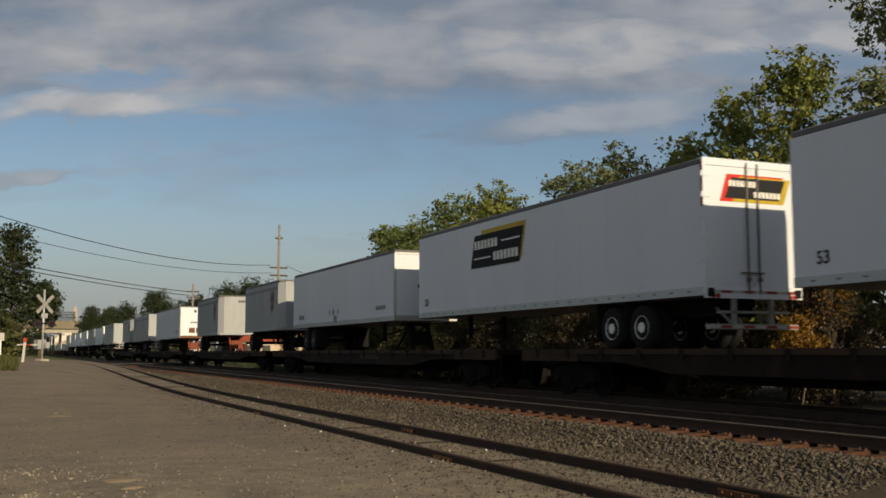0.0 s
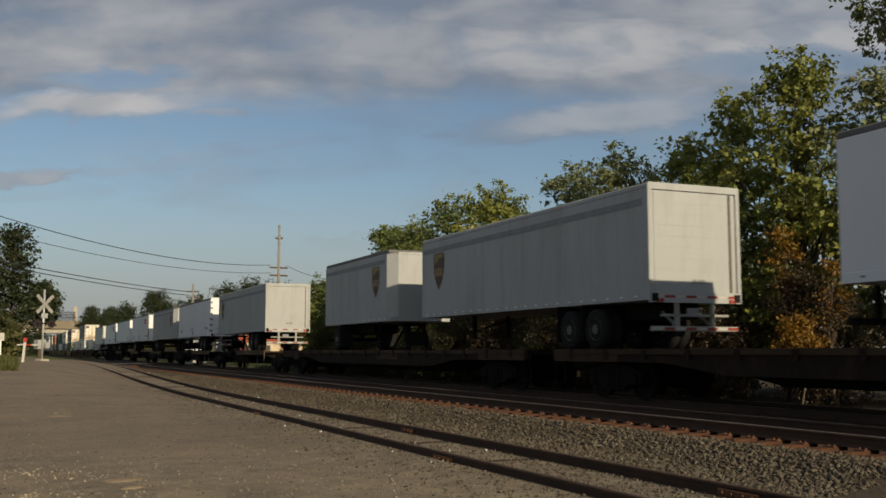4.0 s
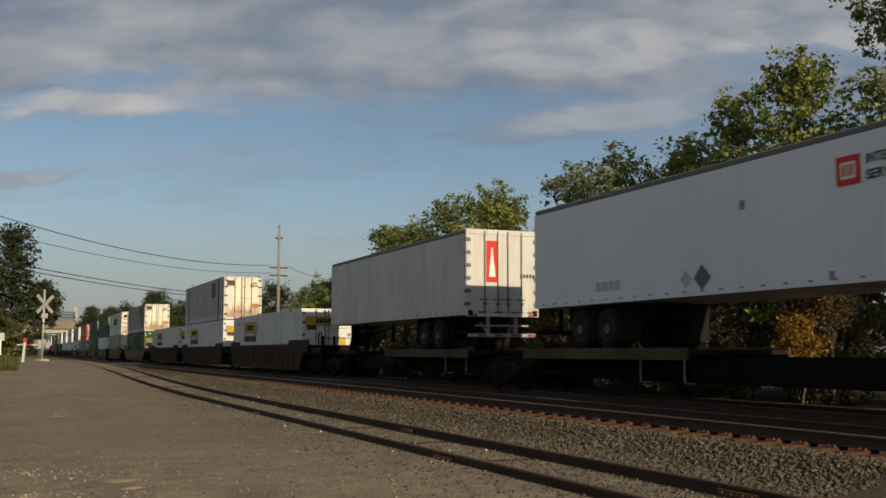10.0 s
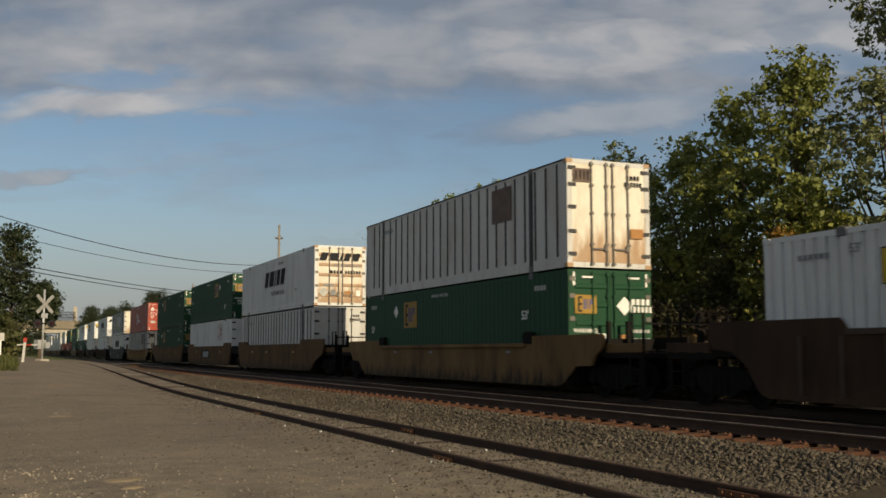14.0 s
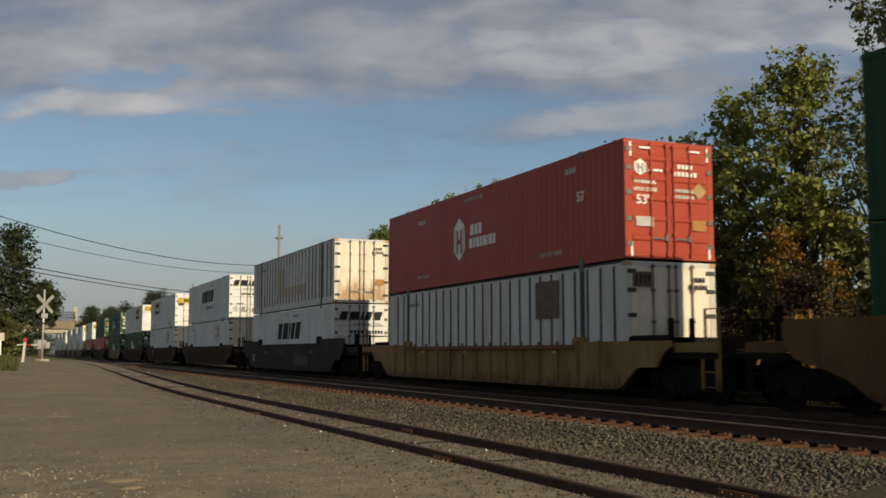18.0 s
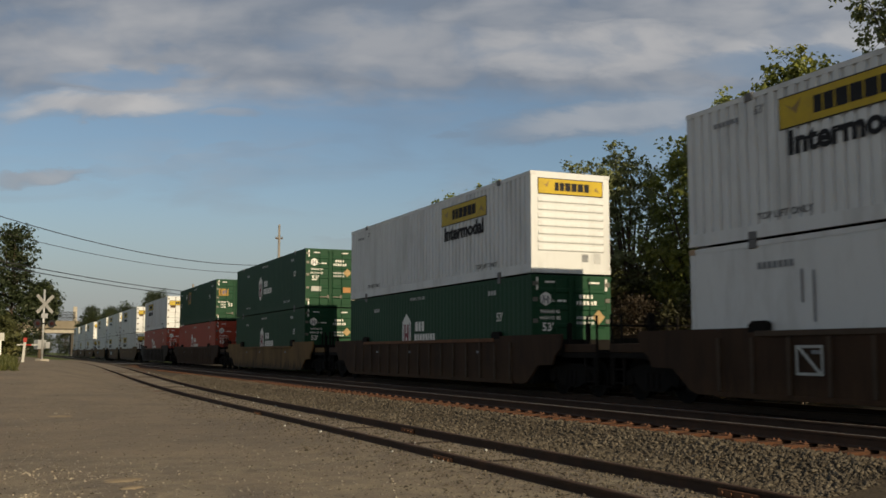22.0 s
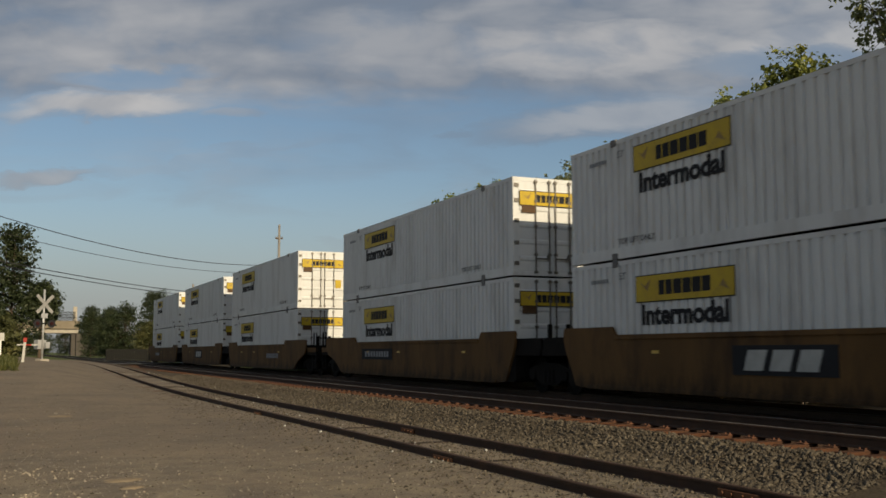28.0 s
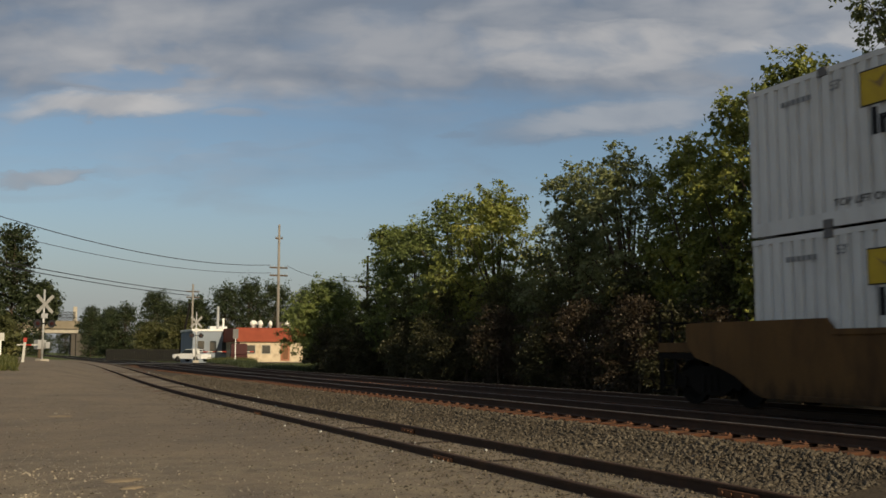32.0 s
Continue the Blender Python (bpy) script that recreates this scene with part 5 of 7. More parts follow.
def container(s, z, paint, side="corrugated", end="doors", marks="", label="", end_paint=None, dx=0.0):
    """A 53-foot box; y=0 is the leading end, x=-CW/2 the side towards the lot."""
    end_paint = end_paint or paint
    t = thing("shipping_container", label, "container", group="containers on the train")
    part("frame", frame_form, paint, t, key="cframe")
    form = {"corrugated": corrugated_side, "fine": fine_side, "smooth": smooth_side, "posts": smooth_side}[side]
    part("side_panel", form, paint, t, at=pose(-CW / 2, 0, 0), key="cside" + side)
    part("side_panel", form, paint, t, at=pose(CW / 2, 0, 0) @ Matrix.Rotation(math.pi, 4, "Z") @ pose(0, -CL, 0), key="cside" + side)
    if "bold" in marks:
        part("slotted_strip", slot_row_form, M_SIDEPOST, t, "dark slotted strip in the bottom rail", at=pose(-CW / 2, 0, 0), key="cslots")
    if side == "posts":
        for i in range(25):
            if abs(0.53 + i * 0.612 - 2.0) > 0.2 and abs(0.53 + i * 0.612 - CL + 2.0) > 0.2:
                part("side_post", post_form, M_POST if "pale" in marks else M_SIDEPOST, t, at=pose(-CW / 2, 0.53 + i * 0.612, 0), key="cpost")
        for y in (2.0, CL - 2.0):
            part("lift_post", lambda: Form().box(-0.012, -0.10, 0.02, 0.014, 0.10, CH - 0.02, 0.004), M_SIDEPOST, t, at=pose(-CW / 2, y, 0), key="clift")
        part("top_rail_cap", lambda: Form().box(-CW / 2 - 0.010, 0.0, CH - 0.045, -CW / 2 + 0.03, CL, CH + 0.006, 0.004), M_SIDEPOST, t, "dark roof edge", key="ccap")
    part("roof", lambda: Form().box(-CW / 2 + 0.07, 0.1, CH - 0.05, CW / 2 - 0.07, CL - 0.1, CH - 0.02), paint, t, key="croof")
    part("floor", lambda: Form().box(-CW / 2 + 0.07, 0.1, 0.05, CW / 2 - 0.07, CL - 0.1, 0.12), M_DARK, t, key="cfloor")
    part("far_end_wall", lambda: Form().box(-CW / 2 + 0.15, CL - 0.06, 0.14, CW / 2 - 0.15, CL - 0.02, CH - 0.12), paint, t, key="cend")
    if end == "doors":
        for sx in (-1.14, 0.005):
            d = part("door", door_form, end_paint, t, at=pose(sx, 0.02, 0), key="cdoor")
            plain = side in ("posts", "smooth")
            for k in range(0 if plain else 5):
                part("door_rib", door_rib_form, end_paint, d, at=pose(0, 0, 0.42 + k * 0.49), key="crib")
            for rx in ((0.58, 1.04) if sx < 0 else (0.10, 0.58)):
                part("lock_rod", rod_form, end_paint if end_paint in (M_RED, M_GREEN) else M_ROD, d, at=pose(rx, -0.06, 0), key="crod", smooth=False)
            part("door_handle", handle_form, M_ROD, d, at=pose(0.62 if sx < 0 else 0.14, -0.03, 0), key="chandle")
            for hz in (0.35, 0.95, 1.6, 2.2, 2.65):
                if plain:
                    part("hinge", long_hinge_form, M_SIDEPOST, d, "dark strap hinge", at=pose(-0.10 if sx < 0 else 1.05, -0.012, hz), key="clhinge")
                else:
                    part("hinge", hinge_form, M_ROD, d, at=pose(-0.10 if sx < 0 else 1.12, -0.012, hz), key="chinge")
    else:
        part("front_wall", slat_front_form, end_paint, t, "white end wall with pressed horizontal ribs", key="cslat")
        for k in range(7):
            part("wall_rib", wall_rib_form, end_paint, t, at=pose(0, 0, 0.62 + k * 0.23), key="cwrib")
    for x in (-CW / 2 + 0.08, CW / 2 - 0.08):
        for zz in (0.06, CH - 0.06):
            for y in (0.085, CL - 0.085):
                part("corner_casting", casting_form, end_paint, t, at=pose(x + (0.004 if x > 0 else -0.004), y + (-0.004 if y < 1 else 0.004), zz + (0.004 if zz > 1 else -0.004)), key="ccast")
            for y in (2.0, CL - 2.0):
                part("stacking_casting", stacker_form, M_POST, t, at=pose(x + (0.012 if x > 0 else -0.012), y, zz + (0.01 if zz > 1 else 0.0)), key="cstack")
    F = CL  # far end
    faded = M_INKGREY
    if "haul" in marks:
        here = 4.6 if "rev" in marks else F - 4.6
        drop = 0.12 if z < 2 else 0.0
        yellow_sign(t, side_at(here, 2.29 - drop), 3.45, 0.58)
        lettering("Intermodal", 0.62, M_INK, t, side_at(here, 1.67 - drop), "lettering", 3.05)
        if end == "doors":
            yellow_sign(t, face_at(0.0, CH - 0.62, 0.026), 2.15, 0.40)
            plate(t, M_YEL, face_at(0.82, 1.25, 0.04), 0.30, 0.42, "warning_sticker")
            plate(t, M_BROWN, face_at(-0.80, 1.95, 0.04), 0.45, 0.22, "warning_sticker")
        else:
            yellow_sign(t, face_at(0.0, CH - 0.42, 0.008), 2.1, 0.42)
            plate(t, M_INKGREY, face_at(0.45, 0.45, 0.006), 0.2, 0.22, "small_panel")
            plate(t, M_STEEL, face_at(0.85, 0.45, 0.006), 0.22, 0.30, "small_panel")
        lettering("TOP LIFT ONLY", 0.19, M_POST, t, side_at(2.9, 0.40), "lettering", 1.5)
        lettering("TOP LIFT ONLY", 0.19, M_POST, t, side_at(F - 2.9, 0.40), "lettering", 1.5)
        lettering("53'", 0.24, faded, t, side_at(F - 2.3, 2.52))
        bars(t, faded, side_at(F - 1.3, 2.45), [0.1] * 6, 0.10)
    if "hexwhite" in marks:
        hex_mark(t, side_at(F - (7.1 if "near" in marks else 6.55), 1.42), 1.40, M_INKWHITE, stroke=M_INKWINE if paint is M_GREEN else paint)
        lettering("WARNING HIGH CUBE", 0.15, M_INKPALE, t, side_at(8.55, 2.62), "lettering", 1.4)
        lettering("TOP LIFT ONLY", 0.17, M_INKPALE, t, side_at(3.6, 0.40), "lettering", 1.3)
        lettering("TOP LIFT ONLY", 0.15, M_INKPALE, t, side_at(F - 3.4, 0.40), "lettering", 1.1)
        bars(t, M_INKPALE, side_at(F - 3.3, 2.35), [0.11] * 4, 0.14)
        bars(t, M_INKPALE, side_at(2.5, 2.50), [0.14] * 3, 0.14)
        lettering("53'", 0.36, M_INKWHITE, t, side_at(2.0, 1.75))
        hex_mark(t, face_at(-0.86, 2.22, 0.026), 0.40, M_INKWHITE, False, 0.86)
        bars(t, M_INKWHITE, face_at(-0.42, 2.17, 0.026), [0.12, 0.16, 0.10], 0.06)
        lettering("WARNING", 0.13, M_INKWHITE, t, face_at(-0.72, 1.86, 0.026), "lettering", 0.62)
        lettering("HIGH CUBE", 0.13, M_INKWHITE, t, face_at(-0.72, 1.68, 0.026), "lettering", 0.66)
        lettering("53'", 0.32, M_INKWHITE, t, face_at(-0.80, 1.42, 0.026))
        plate(t, M_INKPALE, face_at(-0.75, 0.90, 0.026), 0.5, 0.24, "label_panel")
        bars(t, M_INKWHITE, face_at(0.45, 2.30, 0.026), [0.08] * 4, 0.11)
        bars(t, M_INKWHITE, face_at(0.45, 2.12, 0.026), [0.08] * 6, 0.12)
        bars(t, M_INKPALE, face_at(0.40, 1.70, 0.026), [0.10] * 5, 0.08)
        bars(t, M_INKPALE, face_at(0.40, 1.55, 0.026), [0.10] * 5, 0.08)
        part("hazard_diamond", Form().box(-0.15, -0.15, -0.004, 0.15, 0.15, 0.004), M_TAN, t, "tan diamond placard", at=face_at(0.86, 1.72, 0.026) @ pose(0, 0, 0, 0, 0, 45))
        plate(t, M_ORANGE, face_at(0.84, 0.86, 0.026), 0.40, 0.26, "warning_sticker")
        for cx in (-0.72, 0.72):
            plate(t, M_INKWHITE, face_at(cx, CH - 0.20, 0.045), 0.34, 0.05, "reflective_strip")
        for cx in (-1.13, 1.13):
            for cz in (0.22, CH - 0.25):
                plate(t, M_INKWHITE, face_at(cx, cz, 0.02), 0.06, 0.36, "reflective_strip")
    if "sq" in marks:
        here = 5.5 if "rev" in marks else F - 4.92
        square_mark(t, side_at(here, 2.07), 1.26)
        part("hazard_diamond", Form().box(-0.16, -0.16, -0.004, 0.16, 0.16, 0.004), M_INKWHITE, t, "white diamond placard", at=side_at(here + (-1.2 if "rev" in marks else 1.45), 2.22) @ pose(0, 0, 0, 0, 0, 45))
        lettering("53'", 0.36, M_INKWHITE, t, side_at(2.4, 1.75 if "rev" not in marks else 0.8))
        lettering("53'", 0.34, M_INKWHITE, t, side_at(F - 0.9, 1.60))
        bars(t, M_INKPALE, side_at(F - 0.98, 2.48), [0.12] * 4, 0.14)
        bars(t, M_INKPALE, side_at(1.5, 2.48), [0.12] * 4, 0.14)
        lettering("WARNING HIGH CUBE", 0.15, M_INKPALE, t, side_at(8.55, 2.63), "lettering", 1.4)
        square_mark(t, face_at(-0.78, 1.98, 0.026), 0.66)
        for words, zz in (("WARNING", 1.28), ("HIGH", 1.10), ("CUBE", 0.94)):
            lettering(words, 0.15, M_INKWHITE, t, face_at(-0.80, zz, 0.026))
        lettering("53'", 0.34, M_INKWHITE, t, face_at(-0.27, 1.08, 0.026))
        part("hazard_diamond", Form().box(-0.18, -0.18, -0.004, 0.18, 0.18, 0.004), M_INKWHITE, t, "white diamond placard", at=face_at(0.42, 1.95, 0.026) @ pose(0, 0, 0, 0, 0, 45))
        bars(t, M_INKWHITE, face_at(0.93, 2.06, 0.026), [0.10] * 4, 0.16)
        bars(t, M_INKWHITE, face_at(0.93, 1.86, 0.026), [0.07] * 6, 0.16)
        plate(t, M_ORANGE, face_at(0.45, 1.05, 0.026), 0.42, 0.28, "warning_sticker")
        for zz in (1.28, 1.05, 0.82):
            bars(t, M_INKPALE, face_at(0.92, zz, 0.026), [0.09] * 5, 0.09)
        for cx in (-0.72, 0.72):
            plate(t, M_INKWHITE, face_at(cx, CH - 0.20, 0.045), 0.34, 0.05, "reflective_strip")
        for cx in (-1.13, 1.13):
            for cz in (0.22, CH - 0.25):
                plate(t, M_INKWHITE, face_at(cx, cz, 0.02), 0.06, 0.36, "reflective_strip")
    if "bold" in marks:
        swift_mark(t, side_at(F - 8.3, 1.81), 4.4)
        lettering("INTERMODAL", 0.34, M_INKGREY, t, side_at(F - 9.05, 0.97), "lettering", 3.0)
        swift_mark(t, face_at(-0.03, 2.36, 0.026), 2.0)
        lettering("INTERMODAL", 0.20, M_INKGREY, t, face_at(0.33, 1.95, 0.026), "lettering", 1.4)
        bars(t, M_INK, face_at(-0.22, 1.63, 0.026), [0.11] * 4, 0.14)
        bars(t, M_INK, face_at(0.62, 1.63, 0.026), [0.09] * 6, 0.14)
        plate(t, M_INKGREY, face_at(-0.58, 0.98, 0.026), 0.5, 0.10, "small_label")
        part("hazard_diamond", Form().box(-0.17, -0.17, -0.004, 0.17, 0.17, 0.004), M_INKPALE, t, "worn diamond placard", at=face_at(-0.85, 0.64, 0.026) @ pose(0, 0, 0, 0, 0, 45))
        plate(t, M_INKGREY, face_at(-0.36, 0.64, 0.026), 0.22, 0.26, "small_label")
        plate(t, M_ORANGE, face_at(0.42, 0.60, 0.026), 0.42, 0.22, "warning_sticker")
        plate(t, M_INKWHITE, face_at(0.90, 0.62, 0.026), 0.22, 0.28, "small_label")
        bars(t, faded, side_at(6.5, 2.55), [0.12] * 7, 0.14)
        bars(t, faded, side_at(3.4, 0.95), [0.12, 0.12], 0.14)
    if "redhex" in marks:
        p = plate(t, mat_once("grey_film", (0.50, 0.49, 0.49)), side_at(3.9, PANEL_Z, 0.018), 1.55, 1.15, "faded_panel", "faded grey emblem panel")
        hx = part("hexagon_mark", Form().prism([(0, -0.5), (0.43, -0.25), (0.43, 0.25), (0, 0.5), (-0.43, 0.25), (-0.43, -0.25)], "z", -0.003, 0.006), M_FADERED, p, "red hexagon emblem", at=pose(-0.40, 0, 0.004) @ Matrix.Scale(0.8, 4))
        part("hexagon_inner", Form().prism([(0, -0.38), (0.33, -0.19), (0.33, 0.19), (0, 0.38), (-0.33, 0.19), (-0.33, -0.19)], "z", 0.004, 0.009), M_WHITE, hx)
        for k, zz in ((12.85, 1.95), (12.55, 1.75)):
            plate(t, M_INKGREY, side_at(k, zz, 0.014), 0.05, 0.62 if k > 12.7 else 0.95, "paint_scrape")
        bars(p, M_FADERED, pose(0.36, 0.16, 0.006), [0.16, 0.13, 0.12], 0.2)
        bars(p, M_FADERED, pose(0.38, -0.16, 0.006), [0.13, 0.1, 0.1, 0.1], 0.195)
    if "patch" in marks:
        plate(t, M_FILM, side_at(3.82, 2.13, 0.012), 1.3, 1.02, "repair_patch", "dark square patch where a sign was removed")
        p = plate(t, M_FILM, face_at(-0.86, 2.46, 0.026), 0.52, 0.36, "emblem_panel", "brown emblem panel with dark strokes")
        for x in (-0.17, -0.04, 0.08, 0.19):
            plate(p, M_INK, pose(x, 0, 0.006), 0.05, 0.24, "emblem_stroke")
    if "panel" in marks:
        plate(t, mat_once("tan_stain", (0.42, 0.36, 0.27)), side_at(7.6, 1.42, 0.0022), 5.6, 1.5, "faded_panel", "tan shadow of a removed sign")
        plate(t, M_WHITE_OLD, side_at(6.6, 1.72, 0.0032), 4.4, 1.15, "faded_panel")
    if "codes" in marks:
        bars(t, M_INK, face_at(0.76, CH - 0.42, 0.026), [0.07] * 4, 0.12)
        bars(t, M_INK, face_at(0.76, CH - 0.60, 0.026), [0.055] * 6, 0.12)
        plate(t, M_ORANGE, face_at(0.85, 0.95, 0.04), 0.4, 0.26, "warning_sticker")
        bars(t, faded, side_at(F - 2.6, 2.4), [0.1] * 7, 0.13)
    MOVERS.append((t, s, TRACK_X + dx, z))
    return t


ONCE = {}
PANEL_Z = 2.08


def mat_once(name, base):
    if name not in ONCE:
        ONCE[name] = mat(name, base, 0.6, 0, 0.15, 1.2, 25)
    return ONCE[name]


# ---------------------------------------------------------------- bogies and cars
def sideframe_form():
    fo = Form()
    fo.prism([(-1.15, 0.36), (-1.15, 0.62), (-0.95, 0.68), (-0.45, 0.80), (0.45, 0.80), (0.95, 0.68), (1.15, 0.62), (1.15, 0.36), (0.70, 0.36), (0.40, 0.20), (-0.40, 0.20), (-0.70, 0.36)], "x", -0.09, 0.09)
    for y in (-0.22, 0.0, 0.22):
        fo.lathe([(0.07, 0.26), (0.07, 0.62)], (-0.06, y, 0), "z", 8)
    for y in (-0.89, 0.89):
        fo.lathe([(0.14, -0.14), (0.14, 0.1), (0.08, 0.12)], (0, y, 0.46), "x", 12)
    return fo


def wheel_form():
    return Form().lathe([(0.10, -0.09), (0.20, -0.07), (0.36, -0.03), (0.40, -0.07), (0.45, -0.07), (0.46, 0.05), (0.49, 0.07), (0.49, 0.09), (0.36, 0.05), (0.18, 0.08), (0.10, 0.09)], (0, 0, 0.455), "x", 24)


def bogie(parent, y):
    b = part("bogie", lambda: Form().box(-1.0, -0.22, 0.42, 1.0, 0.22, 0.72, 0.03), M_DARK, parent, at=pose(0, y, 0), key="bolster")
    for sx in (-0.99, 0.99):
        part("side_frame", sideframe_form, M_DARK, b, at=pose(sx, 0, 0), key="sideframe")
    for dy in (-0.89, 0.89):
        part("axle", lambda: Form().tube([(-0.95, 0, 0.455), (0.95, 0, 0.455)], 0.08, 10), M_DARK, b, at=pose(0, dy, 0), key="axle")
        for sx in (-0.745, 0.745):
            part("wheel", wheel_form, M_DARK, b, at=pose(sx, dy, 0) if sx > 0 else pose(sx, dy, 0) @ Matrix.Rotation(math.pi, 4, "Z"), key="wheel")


FRAMED_Y = 12.55      # place of the stencil along the car


# lower edge of a well car's side at each kind of end, from the well outwards: (distance into the well, height)
FOOT = {"outer": [(0.30, 0.22), (0.05, 0.30), (-0.50, 0.62), (-1.05, 0.80), (-1.75, 0.98), (-1.98, 1.20), (-2.05, 1.42)],
        "inner": [(0.55, 0.22), (0.28, 0.27), (0.02, 0.75), (-0.20, 1.12), (-0.30, 1.42)],
        "ribbed": [(0.15, 0.22), (-0.08, 0.30), (-0.50, 0.86), (-0.90, 1.10), (-1.50, 1.16), (-1.60, 1.42)],
        "single": [(0.30, 0.22), (0.05, 0.30), (-0.55, 0.74), (-1.32, 0.76), (-1.46, 1.00), (-1.74, 1.17), (-1.82, 1.42)]}


def well_side_form(low, rise, near, far):
    """Deep side plate of the well: low in the middle, stepped up at its ends and cut away over the bogies."""
    L = CL
    top = 1.50 - low

    def end(kind):
        tip = FOOT[kind][-1][0]
        return [(tip, top), (tip, top + rise * 0.7), (tip + 0.07, top + rise), (1.95, top + rise), (2.12, top)], [(y, min(z, top - 0.05)) for y, z in FOOT[kind]]
    half, foot = end(near)
    half2, foot2 = end(far)
    out = half + [(L - y, z) for y, z in reversed(half2)] + [(L - y, z) for y, z in reversed(foot2)] + foot
    return Form().prism(out, "x", 0, 0.07)


def well_rib_form():
    return Form().box(-0.055, -0.04, 0.31, 0.0, 0.04, 1.38, 0.006)


def brake_wheel_form(x, y, z, r=0.24):
    """An open hand wheel: a rim on four spokes."""
    fo = Form()
    rim = [(x + r * math.cos(a * math.pi / 8), y, z + r * math.sin(a * math.pi / 8)) for a in range(17)]
    fo.tube(rim, 0.018, 5)
    for a in range(4):
        c = (x + r * math.cos(a * math.pi / 2 + 0.4), y, z + r * math.sin(a * math.pi / 2 + 0.4))
        fo.tube([(x, y, z), c], 0.013, 5)
    return fo


def well_car(s, paint, kind, ribs, marks, label, lead=False, tail=False, low=0.0):
    """One unit: a deep well for a container, with platforms over the bogies. y=0 is the leading end of the container."""
    t = thing("well_car", label, "railway car", group="well cars of the train")
    rail_paint = paint if paint is M_CARTAN else M_DARK
    L = CL
    rise = 0.20 if kind == "unit" else 0.07 if ribs else 0.20
    near = "single" if kind == "single" else "outer" if lead else "inner"
    far = "single" if kind == "single" else "outer" if tail else "inner"
    if ribs:
        near, far = near.replace("outer", "ribbed"), far.replace("outer", "ribbed")
    for sx in (-1.42, 1.35):
        part("side_sill", lambda: well_side_form(low, rise, near, far), paint, t, at=pose(sx, 0, 0), key="wside%s%s%.2f" % (near, far, low))
    part("top_chord", lambda: Form().box(-0.035 - low * 0.3, 2.14, 1.40 - low, 0.0, L - 2.14, 1.505 - low, 0.006), M_RIB if ribs and paint is M_CARBRN and "rusty" not in marks else paint if not ribs else M_RUSTPAINT, t, at=pose(-1.421, 0, 0), key="wchord%.2f" % low)
    part("bottom_chord", lambda: Form().box(-0.03, 0.9, 0.20, 0.0, L - 0.9, 0.30, 0.006), paint, t, at=pose(-1.421, 0, 0), key="wbchord")
    if ribs:
        for i in range(15):
            part("side_rib", well_rib_form, M_RIB if paint is M_CARBRN else paint, t, at=pose(-1.42, 1.05 + i * (L - 2.1) / 14, 0), key="wrib")
    part("well_floor", lambda: Form().box(-1.35, -0.1, 0.24, 1.35, L + 0.1, 0.365), M_DARK, t, key="wfloor")
    # near-black end platforms carry the shade between the cars
    for y0, y1 in ((-1.6, -0.15), (L + 0.15, L + 1.6)):
        part("end_platform", lambda y0=y0, y1=y1: Form().box(-1.34, y0, 1.0, 1.34, y1, 1.16).box(-1.30, y0, 1.16, -1.22, y1, 1.48).box(1.25, y0, 1.16, 1.34, y1, 1.48), M_DARK, t, key="wend%d" % (y0 > 0))
    for by in (-0.2, L + 0.12):
        part("bulkhead", lambda: Form().box(-1.34, 0, 0.3, 1.34, 0.08, 1.45), M_DARK, t, at=pose(0, by, 0), key="wbulk")
    for by, d in ((-0.15, 1), (L + 0.15, -1)):
        part("corner_plate", lambda: Form().box(-0.015, 0, 0.26, 0.015, 1.15, 1.25), M_DARK, t, at=pose(-1.325, by, 0) if d > 0 else pose(-1.325, by - 1.15, 0), key="wcorner")
    if kind == "single":
        lug = 0.04 if ribs else 0.16
        for gy in (2.05, L - 2.2):
            part("guide_lug", lambda: Form().prism([(-0.27, 1.48 - low), (0.27, 1.48 - low), (0.27, 1.58 - low + lug), (0.15, 1.66 - low + lug), (-0.20, 1.66 - low + lug), (-0.27, 1.60 - low + lug)], "x", -0.05, 0.06), rail_paint, t, at=pose(-1.38, gy, 0), key="wlug%.2f%.2f" % (low, lug))
    single = kind == "single"
    ends = [(-1, -1.75 if single else -1.68, single or lead), (1, L + (1.75 if single else 1.68), single or tail)]
    for sgn, by, outer in ends:
        if outer or sgn < 0:
            bogie(t, by)
        if outer:
            e = 0 if sgn < 0 else L
            y2 = e + sgn * 3.25
            a, b = sorted((e + sgn * 1.6, y2))
            part("end_deck", Form().box(-1.25, a, 0.95, 1.25, b, 1.08, 0.01), M_DARK, t)
            part("coupler", Form().box(-0.14, min(y2, y2 + sgn * 0.55), 0.62, 0.14, max(y2, y2 + sgn * 0.55), 0.95, 0.03), M_DARK, t)
            for hx in (-1.22, 1.22):
                part("grab_iron", Form().tube([(hx, y2, 0.25), (hx, y2, 2.0), (hx, y2 - sgn * 0.45, 2.0), (hx, y2 - sgn * 0.45, 1.05)], 0.032, 6), rail_paint, t)
                part("step", Form().box(hx - 0.22, y2 - 0.05, 0.22, hx + 0.22, y2 + 0.05, 0.27), M_DARK, t)
                for yy in (y2 - sgn * 0.55, y2 - sgn * 0.1):
                    part("ladder_rail", Form().box(hx - 0.025, yy - 0.03, 0.30, hx + 0.025, yy + 0.03, 1.30), rail_paint, t)
                for zz in (0.36, 0.68, 1.0):
                    part("ladder_rung", Form().tube([(hx, y2 - sgn * 0.55, zz), (hx, y2 - sgn * 0.1, zz)], 0.018, 6), rail_paint, t)
                part("end_beam", Form().box(hx - 0.05, min(e + sgn * 1.75, y2), 1.09, hx + 0.05, max(e + sgn * 1.75, y2), 1.30, 0.01), paint, t)
